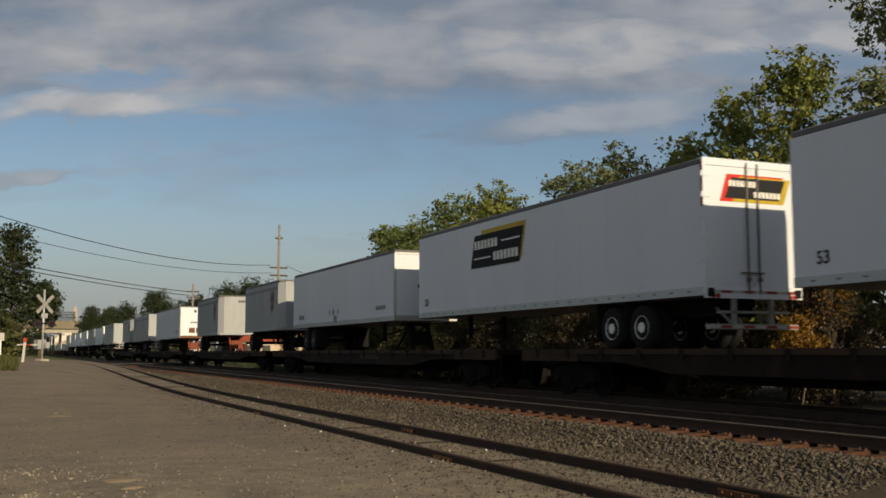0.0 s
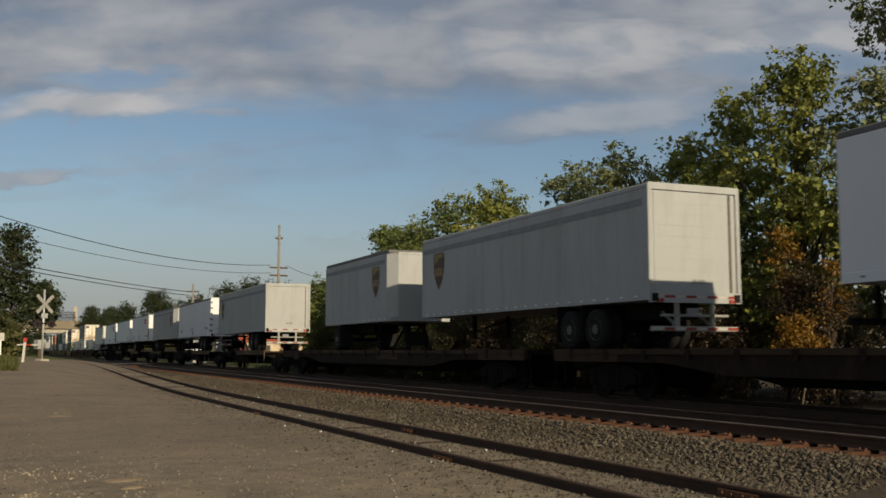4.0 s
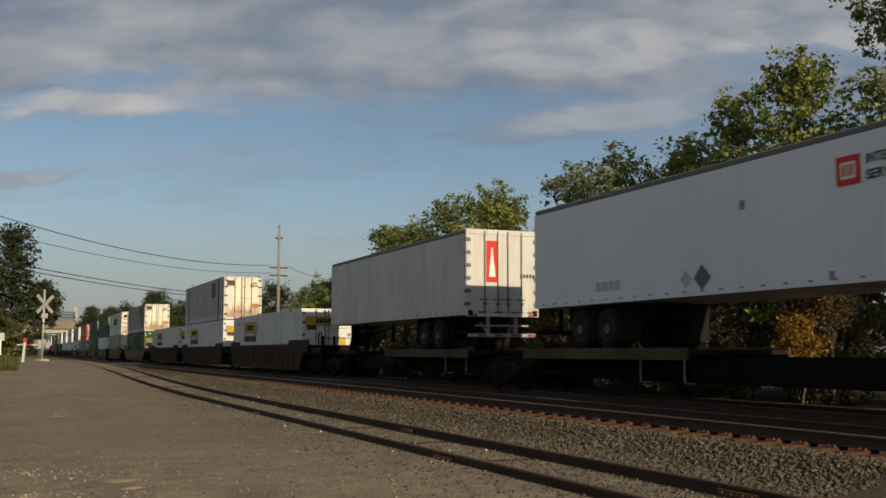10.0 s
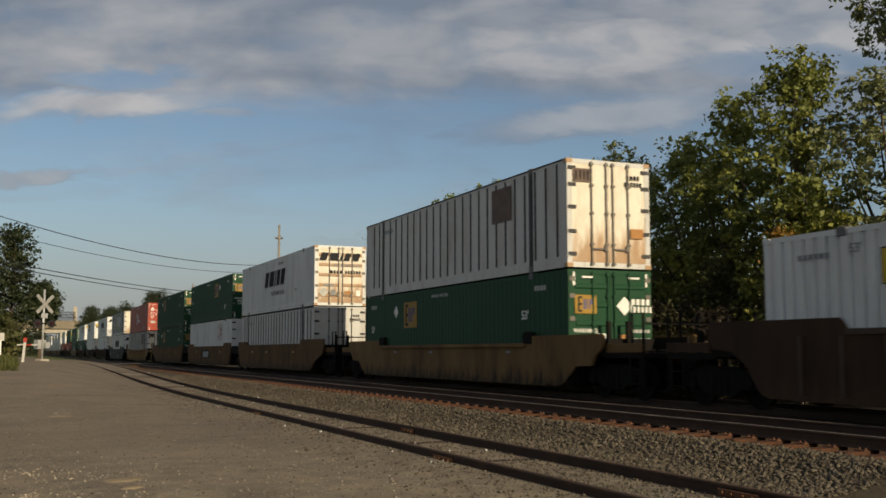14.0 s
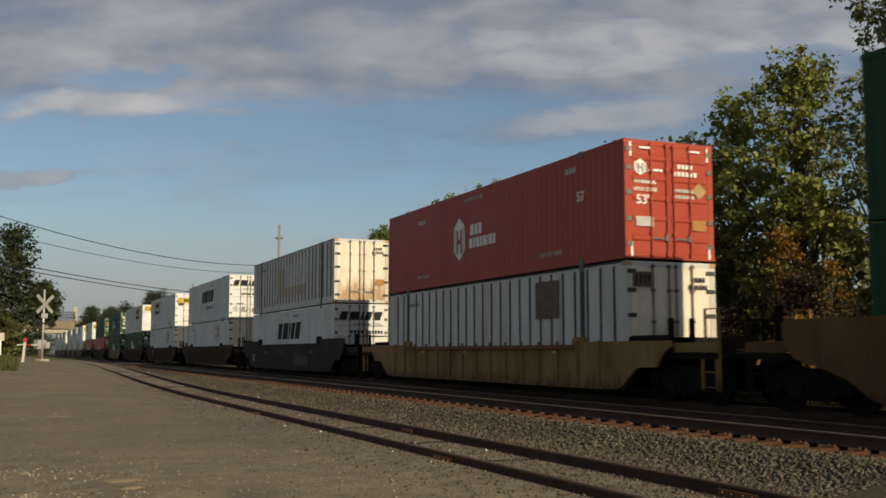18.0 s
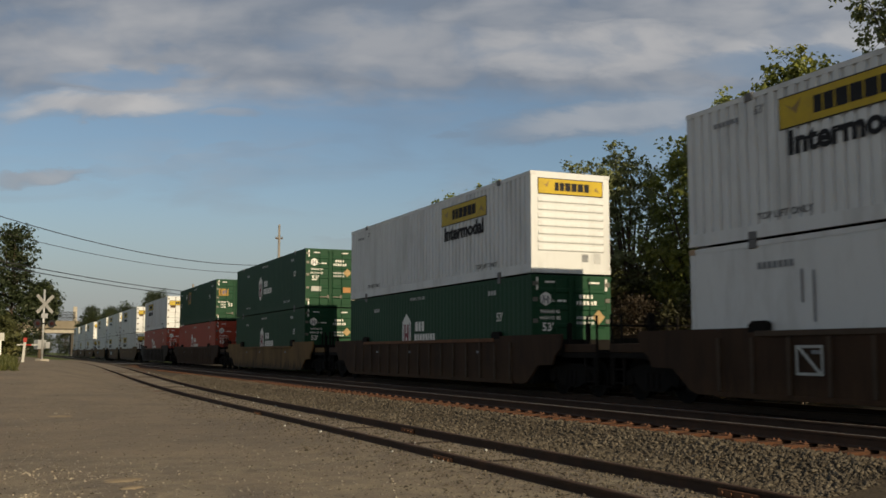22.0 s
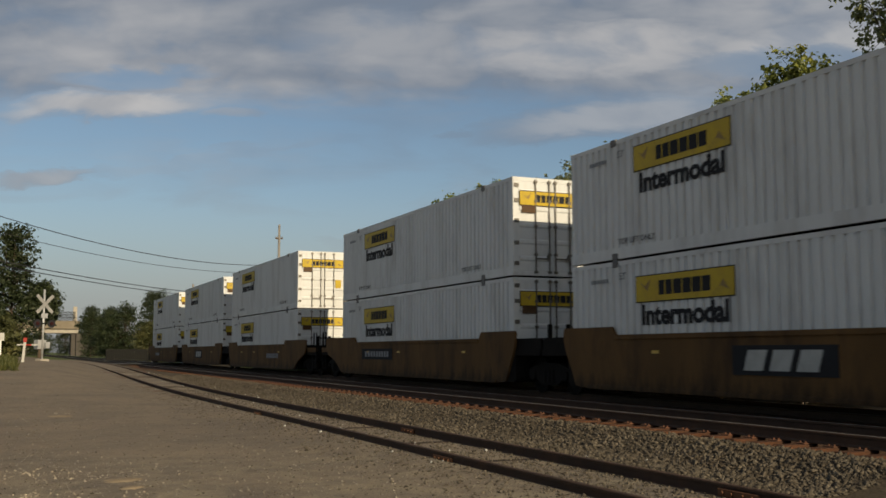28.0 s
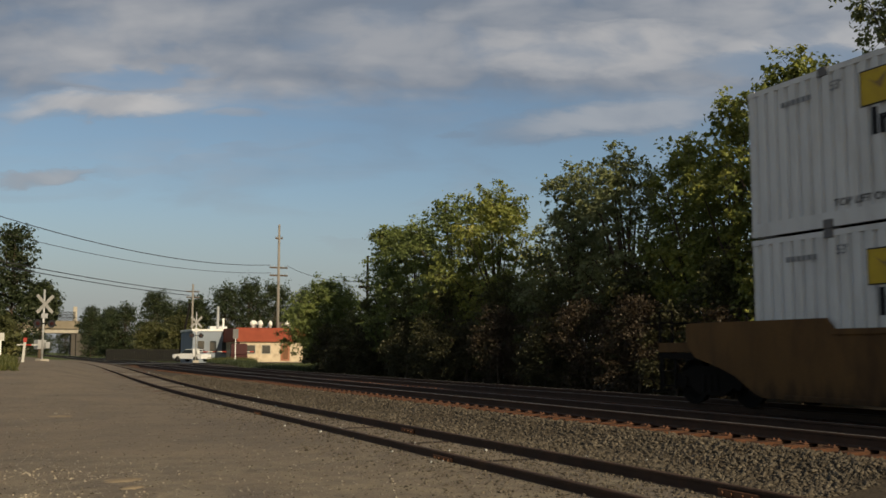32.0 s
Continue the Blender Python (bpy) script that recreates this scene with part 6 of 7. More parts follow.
            part("end_rail", Form().tube([(-1.22, y2, 1.75), (1.22, y2, 1.75)], 0.02, 6), M_DARK, t)
            if sgn < 0:
                part("brake_wheel", brake_wheel_form(0.55, y2 + 0.12, 1.85), M_DARK, t)
                part("brake_stand", Form().box(0.48, y2 + 0.15, 1.05, 0.62, y2 + 0.28, 2.1), M_DARK, t)
        else:
            e = 0 if sgn < 0 else L
        for px in (-0.35, 0.25):
            part("guide_post", Form().box(px, e + sgn * 0.35 - 0.05, 1.1, px + 0.1, e + sgn * 0.35 + 0.05, 1.9, 0.01), M_DARK, t)
    if "logo" in marks:
        p = part("name_plate", Form().box(-0.003, -1.4, -0.29, 0.012, 1.4, 0.29), M_INK, t, "black plate with pale strokes", at=pose(-1.435, L * 0.52, 0.94))
        for i in range(3):
            y = 0.72 - i * 0.72
            part("plate_stroke", Form().prism([(y - 0.20, -0.2), (y + 0.34, -0.2), (y + 0.20, 0.2), (y - 0.34, 0.2)], "x", -0.012, 0.0), M_INKPALE, p)
    if "plated" in marks:
        p = part("name_plate", Form().box(-0.003, -1.75, -0.21, 0.012, 1.75, 0.21), M_INK, t, "black plate with pale strokes", at=pose(-1.435, 11.4, 1.02))
        bars(p, M_INKGREY, pose(-0.004, 0, 0) @ Matrix.Rotation(radians(-90), 4, "Z") @ Matrix.Rotation(radians(90), 4, "X"), [0.24] * 4 + [0.2] * 5, 0.21, 0.45, "plate_stroke")
    if "code" in marks:
        bars(t, M_INKGREY, pose(-1.437, L - 4.6 if "far" in marks else 4.6, 0.9) @ Matrix.Rotation(radians(-90), 4, "Z") @ Matrix.Rotation(radians(90), 4, "X"), [0.2] * 4 + [0.18] * 6, 0.24, 0.3)
    if "framed" in marks:
        part("stencil_frame", Form().box(-0.004, -0.52, -0.42, 0.004, -0.44, 0.42).box(-0.004, 0.44, -0.42, 0.004, 0.52, 0.42).box(-0.004, -0.44, 0.34, 0.004, 0.44, 0.42).box(-0.004, -0.44, -0.42, 0.004, 0.44, -0.34)
                  .prism([(0.44, 0.34), (0.30, 0.34), (-0.44, -0.34), (-0.30, -0.34)], "x", -0.003, 0.003), M_INKPALE, t, "white stencilled frame with a slanting stroke", at=pose(-1.480, FRAMED_Y, 0.95) @ Matrix.Scale(0.65, 4))
    if "tag" in marks:
        lettering("53", 0.56, M_INKPALE, t, pose(-1.437, L - 0.95, 0.76) @ Matrix.Rotation(radians(-90), 4, "Z") @ Matrix.Rotation(radians(90), 4, "X"))
        for i in range(9):
            y = 4.9 + (i - 4) * 0.26
            part("paint_scrawl", Form().tube([(-1.432, y, 0.45), (-1.432, y + 0.18, 0.8 + 0.1 * (i % 3)), (-1.432, y - 0.12, 1.15 - 0.1 * (i % 2))], 0.012, 4), M_INKGREY, t)
    for y in (3.2, 9.0, 12.4):
        plate(t, M_GOLD if paint in (M_CARYEL, M_CARTAN) else M_INKGREY, pose(-1.435, y, 1.1) @ Matrix.Rotation(radians(-90), 4, "Z") @ Matrix.Rotation(radians(90), 4, "X"), 0.26, 0.07, "reflector_strip")
    MOVERS.append((t, s, TRACK_X, RAIL_Z))
    return t


def hitch_stand(car, at, paint):
    """Folding stand that holds a trailer's kingpin; it leans towards local -y."""
    leg = [(-0.95, 1.15), (-0.70, 1.15), (-0.18, 2.12), (-0.38, 2.2)]
    h = part("hitch_stand", Form().prism(leg, "x", -0.45, -0.33).prism(leg, "x", 0.33, 0.45).box(-0.5, -0.45, 2.12, 0.5, 0.25, 2.24, 0.02).box(-0.33, -0.72, 1.35, 0.33, -0.66, 1.9), paint, car, "painted steel trailer hitch stand", at=at)
    part("brace", Form().tube([(-0.3, 1.3, 1.18), (-0.3, -0.2, 2.1)], 0.05, 6).tube([(0.3, 1.3, 1.18), (0.3, -0.2, 2.1)], 0.05, 6), M_DARK, h)


def spine_unit(s0, s1, s, L, rear_first, label, last=False):
    """One unit of an articulated spine car: a narrow beam, a wheel platform and a hitch for the trailer that starts at s."""
    t = thing("spine_car", label, "railway car", group="spine cars of the train")
    n = s1 - s0
    o = s - s0
    a, b = (o - 0.3, o + 7.2) if rear_first else (o + L - 6.9, o + L + 0.5)
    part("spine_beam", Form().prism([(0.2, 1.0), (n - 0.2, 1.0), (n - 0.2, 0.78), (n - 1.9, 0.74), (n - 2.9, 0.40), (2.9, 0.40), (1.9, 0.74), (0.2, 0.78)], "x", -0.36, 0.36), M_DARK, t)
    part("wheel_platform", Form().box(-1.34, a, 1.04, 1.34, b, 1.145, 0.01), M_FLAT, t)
    for sx in (-1.42, 1.36):
        part("platform_edge", Form().box(sx, a, 0.92, sx + 0.06, b, 1.19, 0.008), M_DECKTAN, t, "dusty tan platform edge")
    for k in range(5):
        y = a + 0.3 + k * (b - a - 0.6) / 4
        part("cross_bearer", Form().prism([(-1.34, 0.93), (-1.34, 1.04), (1.34, 1.04), (1.34, 0.93), (0.36, 0.62), (-0.36, 0.62)], "y", y - 0.05, y + 0.05), M_DARK, t)
    for y in (a + 0.12, a + 1.75):
        part("step_iron", Form().tube([(-1.38, y, 0.93), (-1.38, y, 0.42), (-1.12, y, 0.42)], 0.016, 6), M_INKGREY, t)
    hy = o + L - 0.95 if rear_first else o + 0.95
    part("hitch_platform", Form().box(-0.85, hy - 1.5, 1.0, 0.85, hy + 1.5, 1.14, 0.02), M_FLAT, t)
    hitch_stand(t, pose(0, hy, 0, 0, 0, 180 if rear_first else 0), M_DARK)
    # dark cylinders added to fill the shade under the platform
    for y, r in ((n * 0.5, 0.24), (n * 0.5 + 1.5, 0.18)):
        part("air_reservoir", Form().lathe([(r * 0.6, -0.6), (r, -0.5), (r, 0.5), (r * 0.6, 0.6)], (-0.62, y, 0.66), "y", 12), M_DARK, t)
    part("brake_rod", Form().tube([(-0.5, 1.0, 0.5), (-0.5, n - 1.0, 0.5)], 0.03, 6), M_DARK, t)
    bogie(t, 0.0)
    if last:
        bogie(t, n - 0.9)
    MOVERS.append((t, s0, TRACK_X, RAIL_Z))
    return t


def flat_car(s0, s1, paint, hitches, label, edge):
    """Long low flat car for road trailers; hitches are the stands under trailer noses, from its leading end."""
    L = s1 - s0 - 0.5
    t = thing("flat_car", label, "railway car", group="flat cars of the train")
    part("deck", Form().box(-1.36, 0.5, 1.02, 1.36, L - 0.5, 1.15, 0.01), paint, t)
    for sx in (-1.39, 1.30):
        part("side_sill", Form().prism([(0.5, 1.17), (L - 0.5, 1.17), (L - 0.5, 0.90), (L - 5.5, 0.85), (L - 7.5, 0.62), (7.5, 0.62), (5.5, 0.85), (0.5, 0.90)], "x", sx, sx + 0.09), paint, t)
    part("deck_edge", Form().box(-1.425, 0.6, 1.04, -1.385, L - 0.6, 1.165, 0.006), edge, t, "dusty brown deck edge")
    for ey in (2.1, L - 2.1):
        part("end_plate", Form().box(-1.43, ey - 1.5, 0.86, -1.395, ey + 1.5, 1.03, 0.006), edge, t)
    for i in range(int(L / 1.6)):
        part("stake_pocket", lambda: Form().box(-0.03, -0.07, -0.13, 0.0, 0.07, 0.10, 0.006), paint, t, at=pose(-1.425, 1.4 + i * 1.6, 1.06), key="stake")
    part("centre_sill", Form().prism([(0.2, 1.02), (L - 0.2, 1.02), (L - 0.2, 0.75), (L - 6, 0.7), (L - 8, 0.4), (8, 0.4), (6, 0.7), (0.2, 0.75)], "x", -0.3, 0.3), M_DARK, t)
    for y in (2.9, L - 2.9):
        bogie(t, y)
    for y in (9, 12, 15, 18):
        if y < L - 8:
            part("cross_bearer", Form().box(-1.3, y - 0.06, 0.66, 1.3, y + 0.06, 1.02), M_DARK, t)
    for y, d in ((0.0, -1), (L, 1)):
        part("coupler", Form().box(-0.14, min(y, y + d * 0.3) - 0.05, 0.68, 0.14, max(y, y + d * 0.3) + 0.05, 0.98, 0.03), M_DARK, t)
        for hx in (-1.3, 1.3):
            part("ladder", Form().tube([(hx, y - d * 0.45, 1.15), (hx, y - d * 0.45, 0.3), (hx, y - d * 0.95, 0.3), (hx, y - d * 0.95, 1.1)], 0.02, 6), paint, t)
    for y, mat_h in hitches:
        hitch_stand(t, pose(0, y - s0, 0), mat_h)
    bars(t, M_RIB, pose(-1.393, L * 0.42, 0.92) @ Matrix.Rotation(radians(-90), 4, "Z") @ Matrix.Rotation(radians(90), 4, "X"), [0.2] * 4 + [0.18] * 5, 0.2, 0.3)
    MOVERS.append((t, s0 + 0.25, TRACK_X, RAIL_Z))
    return t


# ---------------------------------------------------------------- road trailers
def trailer_box_form(L, z0, z1, bevel):
    w = CW / 2
    out = [(-w + bevel, 0), (w - bevel, 0), (w, bevel), (w, L), (-w, L), (-w, bevel)] if bevel else [(-w, 0), (w, 0), (w, L), (-w, L)]
    return Form().prism(out, "z", z0, z1)


def road_wheel(parent, x, y, rim=None):
    w = part("wheel", lambda: Form().lathe([(0.28, -0.12), (0.42, -0.13), (0.50, -0.10), (0.515, 0.0), (0.50, 0.10), (0.42, 0.13), (0.28, 0.12)], (0, 0, 0.51), "x", 24), M_RUBBER, parent, at=pose(x, y, 0), key="tyre", smooth=True)
    part("rim", lambda: Form().lathe([(0.285, -0.10), (0.27, -0.135), (0.20, -0.06), (0.13, -0.06), (0.12, -0.14), (0.04, -0.14)], (0, 0, 0.51), "x", 20), rim or M_RIM, w, "steel wheel rim", key="rim")


def trailer(s, L, top, paint, rear_first, marks="", label="", roof_dark=True, rolldoor=False, nose_bevel=0.0, tandem=True):
    """Box semi-trailer standing on the flat car. y=0 is its leading end, which is the rear when rear_first."""
    t = thing("semi_trailer", label, "trailer", group="road trailers on the train")
    w, z0, z1 = CW / 2, 1.13, top
    bev = 0.0 if rear_first else nose_bevel
    lay = 0.036 if rear_first else 0.006      # how far marks lie before the leading end
    part("body", trailer_box_form(L, z0 + 0.16, z1 - 0.14, bev), paint, t)
    part("roof", Form().box(-w + 0.02, 0.02 + bev * 0.5, z1 - 0.14, w - 0.02, L - 0.02, z1, 0.03), M_POST if roof_dark else paint, t, "dark roof edge rail" if roof_dark else "")
    part("bottom_rail", Form().box(-w - 0.012, bev, z0, -w + 0.06, L, z0 + 0.19, 0.006).box(w - 0.06, bev, z0, w + 0.012, L, z0 + 0.19, 0.006).box(-w + 0.06, 0.02, z0, w - 0.06, L - 0.02, z0 + 0.15), M_STEEL if "steel" in marks else paint, t)
    n = int(L / 0.62)
    for i in range(n):
        part("rail_marker", lambda: Form().box(-0.008, -0.05, -0.018, 0.006, 0.05, 0.018), M_POST if paint is not M_PARCEL else M_INKWHITE, t, at=pose(-w - 0.014, 0.5 + i * (L - 1) / (n - 1), z0 + 0.10), key="railmark")
    for i in range(1, int(L / 1.24)):
        part("seam", lambda: Form().box(-0.004, -0.015, 0.0, 0.004, 0.015, 1.0), paint, t, at=pose(-w - 0.002, i * 1.24, z0 + 0.2) @ Matrix.Diagonal((1, 1, z1 - z0 - 0.36, 1)), key="seam")
    ry = 0.0 if rear_first else L
    d = 1 if rear_first else -1
    # running gear near the rear end
    part("slider_frame", Form().box(-0.55, min(ry + d * 0.6, ry + d * 4.6), 0.72, 0.55, max(ry + d * 0.6, ry + d * 4.6), z0, 0.02), M_DARK, t)
    axles = (2.35, 3.60) if tandem else (1.7,)
    for ay in axles:
        part("axle", Form().tube([(-1.0, ry + d * ay, 0.51), (1.0, ry + d * ay, 0.51)], 0.07, 8), M_DARK, t)
        for x in (-1.14, -0.86, 0.86, 1.14):
            road_wheel(t, x, ry + d * ay, M_RIMW if "num53" in marks else None)
        for x in (-1.0, 1.0):
            part("mud_flap", Form().box(x - 0.3, ry + d * (ay + 0.62) - 0.01, 0.2, x + 0.3, ry + d * (ay + 0.62) + 0.01, z0), M_RUBBER, t)
    fy = L if rear_first else 0.0
    for x in (-0.62, 0.62):
        part("landing_leg", Form().box(x - 0.06, fy - d * 2.9 - 0.06, 0.42, x + 0.06, fy - d * 2.9 + 0.06, z0, 0.01).box(x - 0.12, fy - d * 2.9 - 0.12, 0.38, x + 0.12, fy - d * 2.9 + 0.12, 0.42), M_DARK, t)
    part("leg_brace", Form().tube([(-0.62, fy - d * 2.9, 0.62), (0.62, fy - d * 2.9, 1.0)], 0.03, 6), M_DARK, t)
    # rear underride guard
    part("rear_bumper", Form().box(-1.2, ry - 0.02 if rear_first else ry - 0.1, 0.42, 1.2, ry + 0.10 if rear_first else ry + 0.02, 0.54, 0.01)
         .box(-0.55, ry - 0.0 if rear_first else ry - 0.08, 0.54, -0.45, ry + 0.08 if rear_first else ry, z0).box(0.45, ry if rear_first else ry - 0.08, 0.54, 0.55, ry + 0.08 if rear_first else ry, z0), M_BUMPER if rear_first else M_DARK, t, "white rear underride guard" if rear_first else "")
    if rear_first:
        for x in (-0.5, 0.5):
            part("guard_brace", Form().tube([(x, 0.02, 0.50), (x, 0.95, z0)], 0.035, 6), M_BUMPER, t)
        part("guard_rail", Form().box(-0.95, 0.0, 0.76, 0.95, 0.06, 0.82, 0.008), M_BUMPER, t)
        part("dock_bumper", Form().box(-w + 0.05, -0.09, z0 - 0.02, -w + 0.20, -0.052, z0 + 0.16, 0.01).box(w - 0.20, -0.09, z0 - 0.02, w - 0.05, -0.052, z0 + 0.16, 0.01), M_RUBBER, t)
        part("rear_frame", Form().box(-w - 0.01, -0.05, z0 - 0.05, w + 0.01, 0.0, z0 + 0.2).box(-w - 0.01, -0.05, z1 - 0.16, w + 0.01, 0.0, z1).box(-w - 0.01, -0.05, z0 + 0.2, -w + 0.09, 0.0, z1 - 0.16).box(w - 0.09, -0.05, z0 + 0.2, w + 0.01, 0.0, z1 - 0.16), paint, t)
        # tape strips use duller colours for the shadow on the rear end
        for k in range(8):
            part("tape_strip", Form().box(-1.2 + k * 0.3, -0.058, z0 + 0.06, -1.2 + (k + 1) * 0.3, -0.052, z0 + 0.12), M_TAPE if k % 2 else M_INKPALE, t)
            part("tape_strip", Form().box(-1.2 + k * 0.3, -0.028, 0.45, -1.2 + (k + 1) * 0.3, -0.022, 0.51), M_TAPE if k % 2 else M_INKPALE, t)
        for x in (-1.1, -0.98, 0.98, 1.1):
            part("tail_light", Form().lathe([(0.05, -0.02), (0.05, 0.0)], (x, -0.055, z0 - 0.0), "y", 10), M_DIMRED, t)
        if rolldoor:
            dr = part("roll_door", Form().box(-1.13, -0.012, z0 + 0.2, 1.13, 0.0, z1 - 0.18), M_PARCEL, t, "pale grey roll-up rear door")
            for k in range(1, 9):
                zz = z0 + 0.2 + k * (z1 - z0 - 0.38) / 9
                part("door_joint", Form().box(-1.12, -0.016, zz - 0.012, 1.12, -0.011, zz + 0.012), M_PARCEL, dr)
            part("door_track", Form().box(1.0, -0.05, z0 + 0.2, 1.05, -0.012, z1 - 0.18), M_ROD, dr)
            bars(dr, M_INKGREY, face_at(0.1, z0 + 0.45, 0.02), [0.12, 0.2], 0.1)
            plate(t, M_INKGREY, face_at(-0.12, 0.86, 0.06), 0.35, 0.2, "number_panel")
        else:
            for sx in (-1.20, 0.004):
                dd = part("door", Form().box(0, -0.03, z0 + 0.2, 1.196, -0.004, z1 - 0.16, 0.006), paint, t, at=pose(sx, 0, 0))
                rods = (1.05,) if "tworods" in marks else (0.55, 1.02) if sx < 0 else (0.18, 0.68)
                if "tworods" in marks and sx > 0:
                    rods = (0.14,)
                for rx in rods:
                    part("lock_rod", Form().tube([(rx, -0.06, z0 + 0.05), (rx, -0.06, z1 - 0.06)], 0.022, 8).box(rx - 0.05, -0.09, z0 + 0.32, rx + 0.05, -0.03, z0 + 0.40).box(rx - 0.2, -0.08, z0 + 0.48, rx + 0.12, -0.05, z0 + 0.52), M_ROD, dd)
                for k in range(6):
                    part("hinge_butt", lambda: Form().box(-0.035, -0.03, -0.06, 0.035, 0.05, 0.06, 0.008), paint if "tworods" in marks else M_POST, dd, at=pose(-0.11 if sx < 0 else 1.31, -0.02, z0 + 0.35 + k * (z1 - z0 - 0.7) / 5), key="hbutt")
                    part("hinge", hinge_form, paint if "tworods" in marks else M_POST, dd, at=pose(-0.08 if sx < 0 else 1.16, -0.03, z0 + 0.35 + k * (z1 - z0 - 0.7) / 5), key="chinge")
    else:
        part("nose_sill", Form().box(-w + bev, -0.02, z0, w - bev, 0.0, z0 + 0.2, 0.004), M_RUSTPAINT if "two" in marks and "codes" in marks else M_STEEL if "steel" in marks else paint, t)
        part("nose_header", Form().box(-w + bev, -0.02, z1 - 0.18, w - bev, 0.0, z1 - 0.1, 0.004), M_STEEL if "steel" in marks else paint, t)
        if not bev:
            for x in (-w - 0.005, w - 0.075):
                part("nose_post", Form().box(x, -0.015, z0 + 0.2, x + 0.08, 0.1, z1 - 0.14, 0.01), M_STEEL if "steel" in marks else M_ROD, t)
        part("hose_panel", Form().box(-0.25, -0.03, 0, 0.25, 0.0, 0.42, 0.01), M_PARCEL if "parcel" in marks else M_BROWN, t, "small connection panel", at=pose(0.75 if "parcel" in marks else 0.35, 0, z0 + 0.45))
        if "two" in marks:
            part("hose_panel", Form().box(-0.25, -0.03, 0, 0.25, 0.0, 0.42, 0.01), M_RUSTPAINT, t, at=pose(-0.25, 0, z0 + 0.45))
    F = L
    zc = (z0 + z1) / 2
    if "shield" in marks:
        far_y = 1.6 if not rear_first else F - 1.5
        if "mid" in marks:
            far_y = 2.3
        sh = part("shield_mark", Form().prism([(-0.5, 0.72), (0.5, 0.72), (0.56, 0.55), (0.5, -0.1), (0.3, -0.5), (0, -0.82), (-0.3, -0.5), (-0.5, -0.1), (-0.56, 0.55)], "z", -0.003, 0.003), M_BROWN, t, "brown shield emblem with gold strokes", at=side_at(far_y, zc + 0.22, 0.012) @ Matrix.Scale(0.8, 4))
        part("shield_cap", Form().prism([(-0.46, 0.68), (0.46, 0.68), (0.5, 0.5), (0.1, 0.52), (-0.42, 0.25)], "z", 0.002, 0.006), M_DIMGOLD, sh)
        bars(sh, M_DIMGOLD, pose(0, -0.08, 0.005), [0.2, 0.2, 0.2], 0.34, 0.2, "emblem_stroke")
        part("stripe", Form().box(-w - 0.012, 0.2 + bev, z1 - 0.52, -w - 0.002, L - 0.1, z1 - 0.36), M_INKGREY, t, "grey stripe below the roof")
        if not rear_first:
            bars(t, M_INK, face_at(0.45, z1 - 0.42, 0.02), [0.09] * 6, 0.16)
    if "slant" in marks:
        at = side_at(F - 6.2, zc + 0.45, 0.012)
        slanted(t, M_YEL, at @ pose(0.32, 0.12, -0.002), 2.9, 1.05, 0.14, "emblem_edge")
        p = slanted(t, M_INK, at, 3.3, 1.02, 0.14, "emblem_panel", "black slanted emblem with white strokes")
        bars(p, M_INKWHITE, pose(-0.72, 0.20, 0.006), [0.18] * 7, 0.26, 0.22, "name_stroke")
        bars(p, M_INKWHITE, pose(0.62, -0.22, 0.006), [0.18] * 7, 0.26, 0.22, "name_stroke")
        plate(p, M_INKWHITE, pose(0.95, 0.2, 0.006), 1.15, 0.045, "name_line")
        plate(p, M_INKWHITE, pose(-0.95, -0.22, 0.006), 1.15, 0.045, "name_line")
        at = face_at(0.10, z1 - 0.62, lay)
        slanted(t, M_INKRED, at @ pose(-0.08, 0, -0.002), 1.55, 0.60, 0.10, "emblem_edge")
        slanted(t, M_YEL, at @ pose(0.18, -0.02, -0.001), 1.40, 0.56, 0.10, "emblem_edge")
        p = slanted(t, M_INK, at, 1.46, 0.46, 0.10, "emblem_panel")
        bars(p, M_INKWHITE, pose(-0.35, 0.10, 0.006), [0.08] * 7, 0.13, 0.2, "name_stroke")
        bars(p, M_INKWHITE, pose(0.32, -0.12, 0.006), [0.08] * 7, 0.13, 0.2, "name_stroke")
        part("red_edge", Form().box(-w - 0.016, -0.04, z1 - 1.05, -w - 0.004, 0.02, z1 - 0.1), M_INKWINE, t, "wine-red corner strip")
    if "num53" in marks:
        lettering("53", 0.34, M_INK, t, side_at(F - 0.75, z0 + 0.5, 0.012))
    if "tip" in marks:
        for at, k in ((face_at(-0.45, z1 - 0.70, lay), 1.0), (side_at(F * 0.22, z1 - 0.75, 0.012), 1.0)):
            p = plate(t, M_INKRED, at, 0.55 * k, 0.52 * k, "emblem_panel", "red square emblem")
            plate(p, M_INKWHITE, pose(0, 0, 0.005), 0.34 * k, 0.30 * k, "emblem_field")
            bars(p, M_INKRED, pose(0, 0, 0.012), [0.06, 0.04, 0.06], 0.2, 0.2, "emblem_stroke")
            lettering("INTERMODAL", 0.24, M_INK, t, at @ pose(1.03, 0.13, 0), "lettering", 1.25)
            lettering("SERVICES", 0.24, M_INK, t, at @ pose(0.90, -0.15, 0), "lettering", 1.0)
        bars(t, M_INK, face_at(0.45, z1 - 1.35, lay), [0.09] * 9, 0.14)
        bars(t, M_INKGREY, side_at(1.6, z0 + 0.5, 0.012), [0.12] * 8, 0.16)
    if "diamond" in marks:
        part("hazard_diamond", Form().box(-0.2, -0.2, -0.004, 0.2, 0.2, 0.004), M_INKGREY, t, "grey diamond placard", at=face_at(-0.75, z0 + 1.05, lay) @ pose(0, 0, 0, 0, 0, 45))
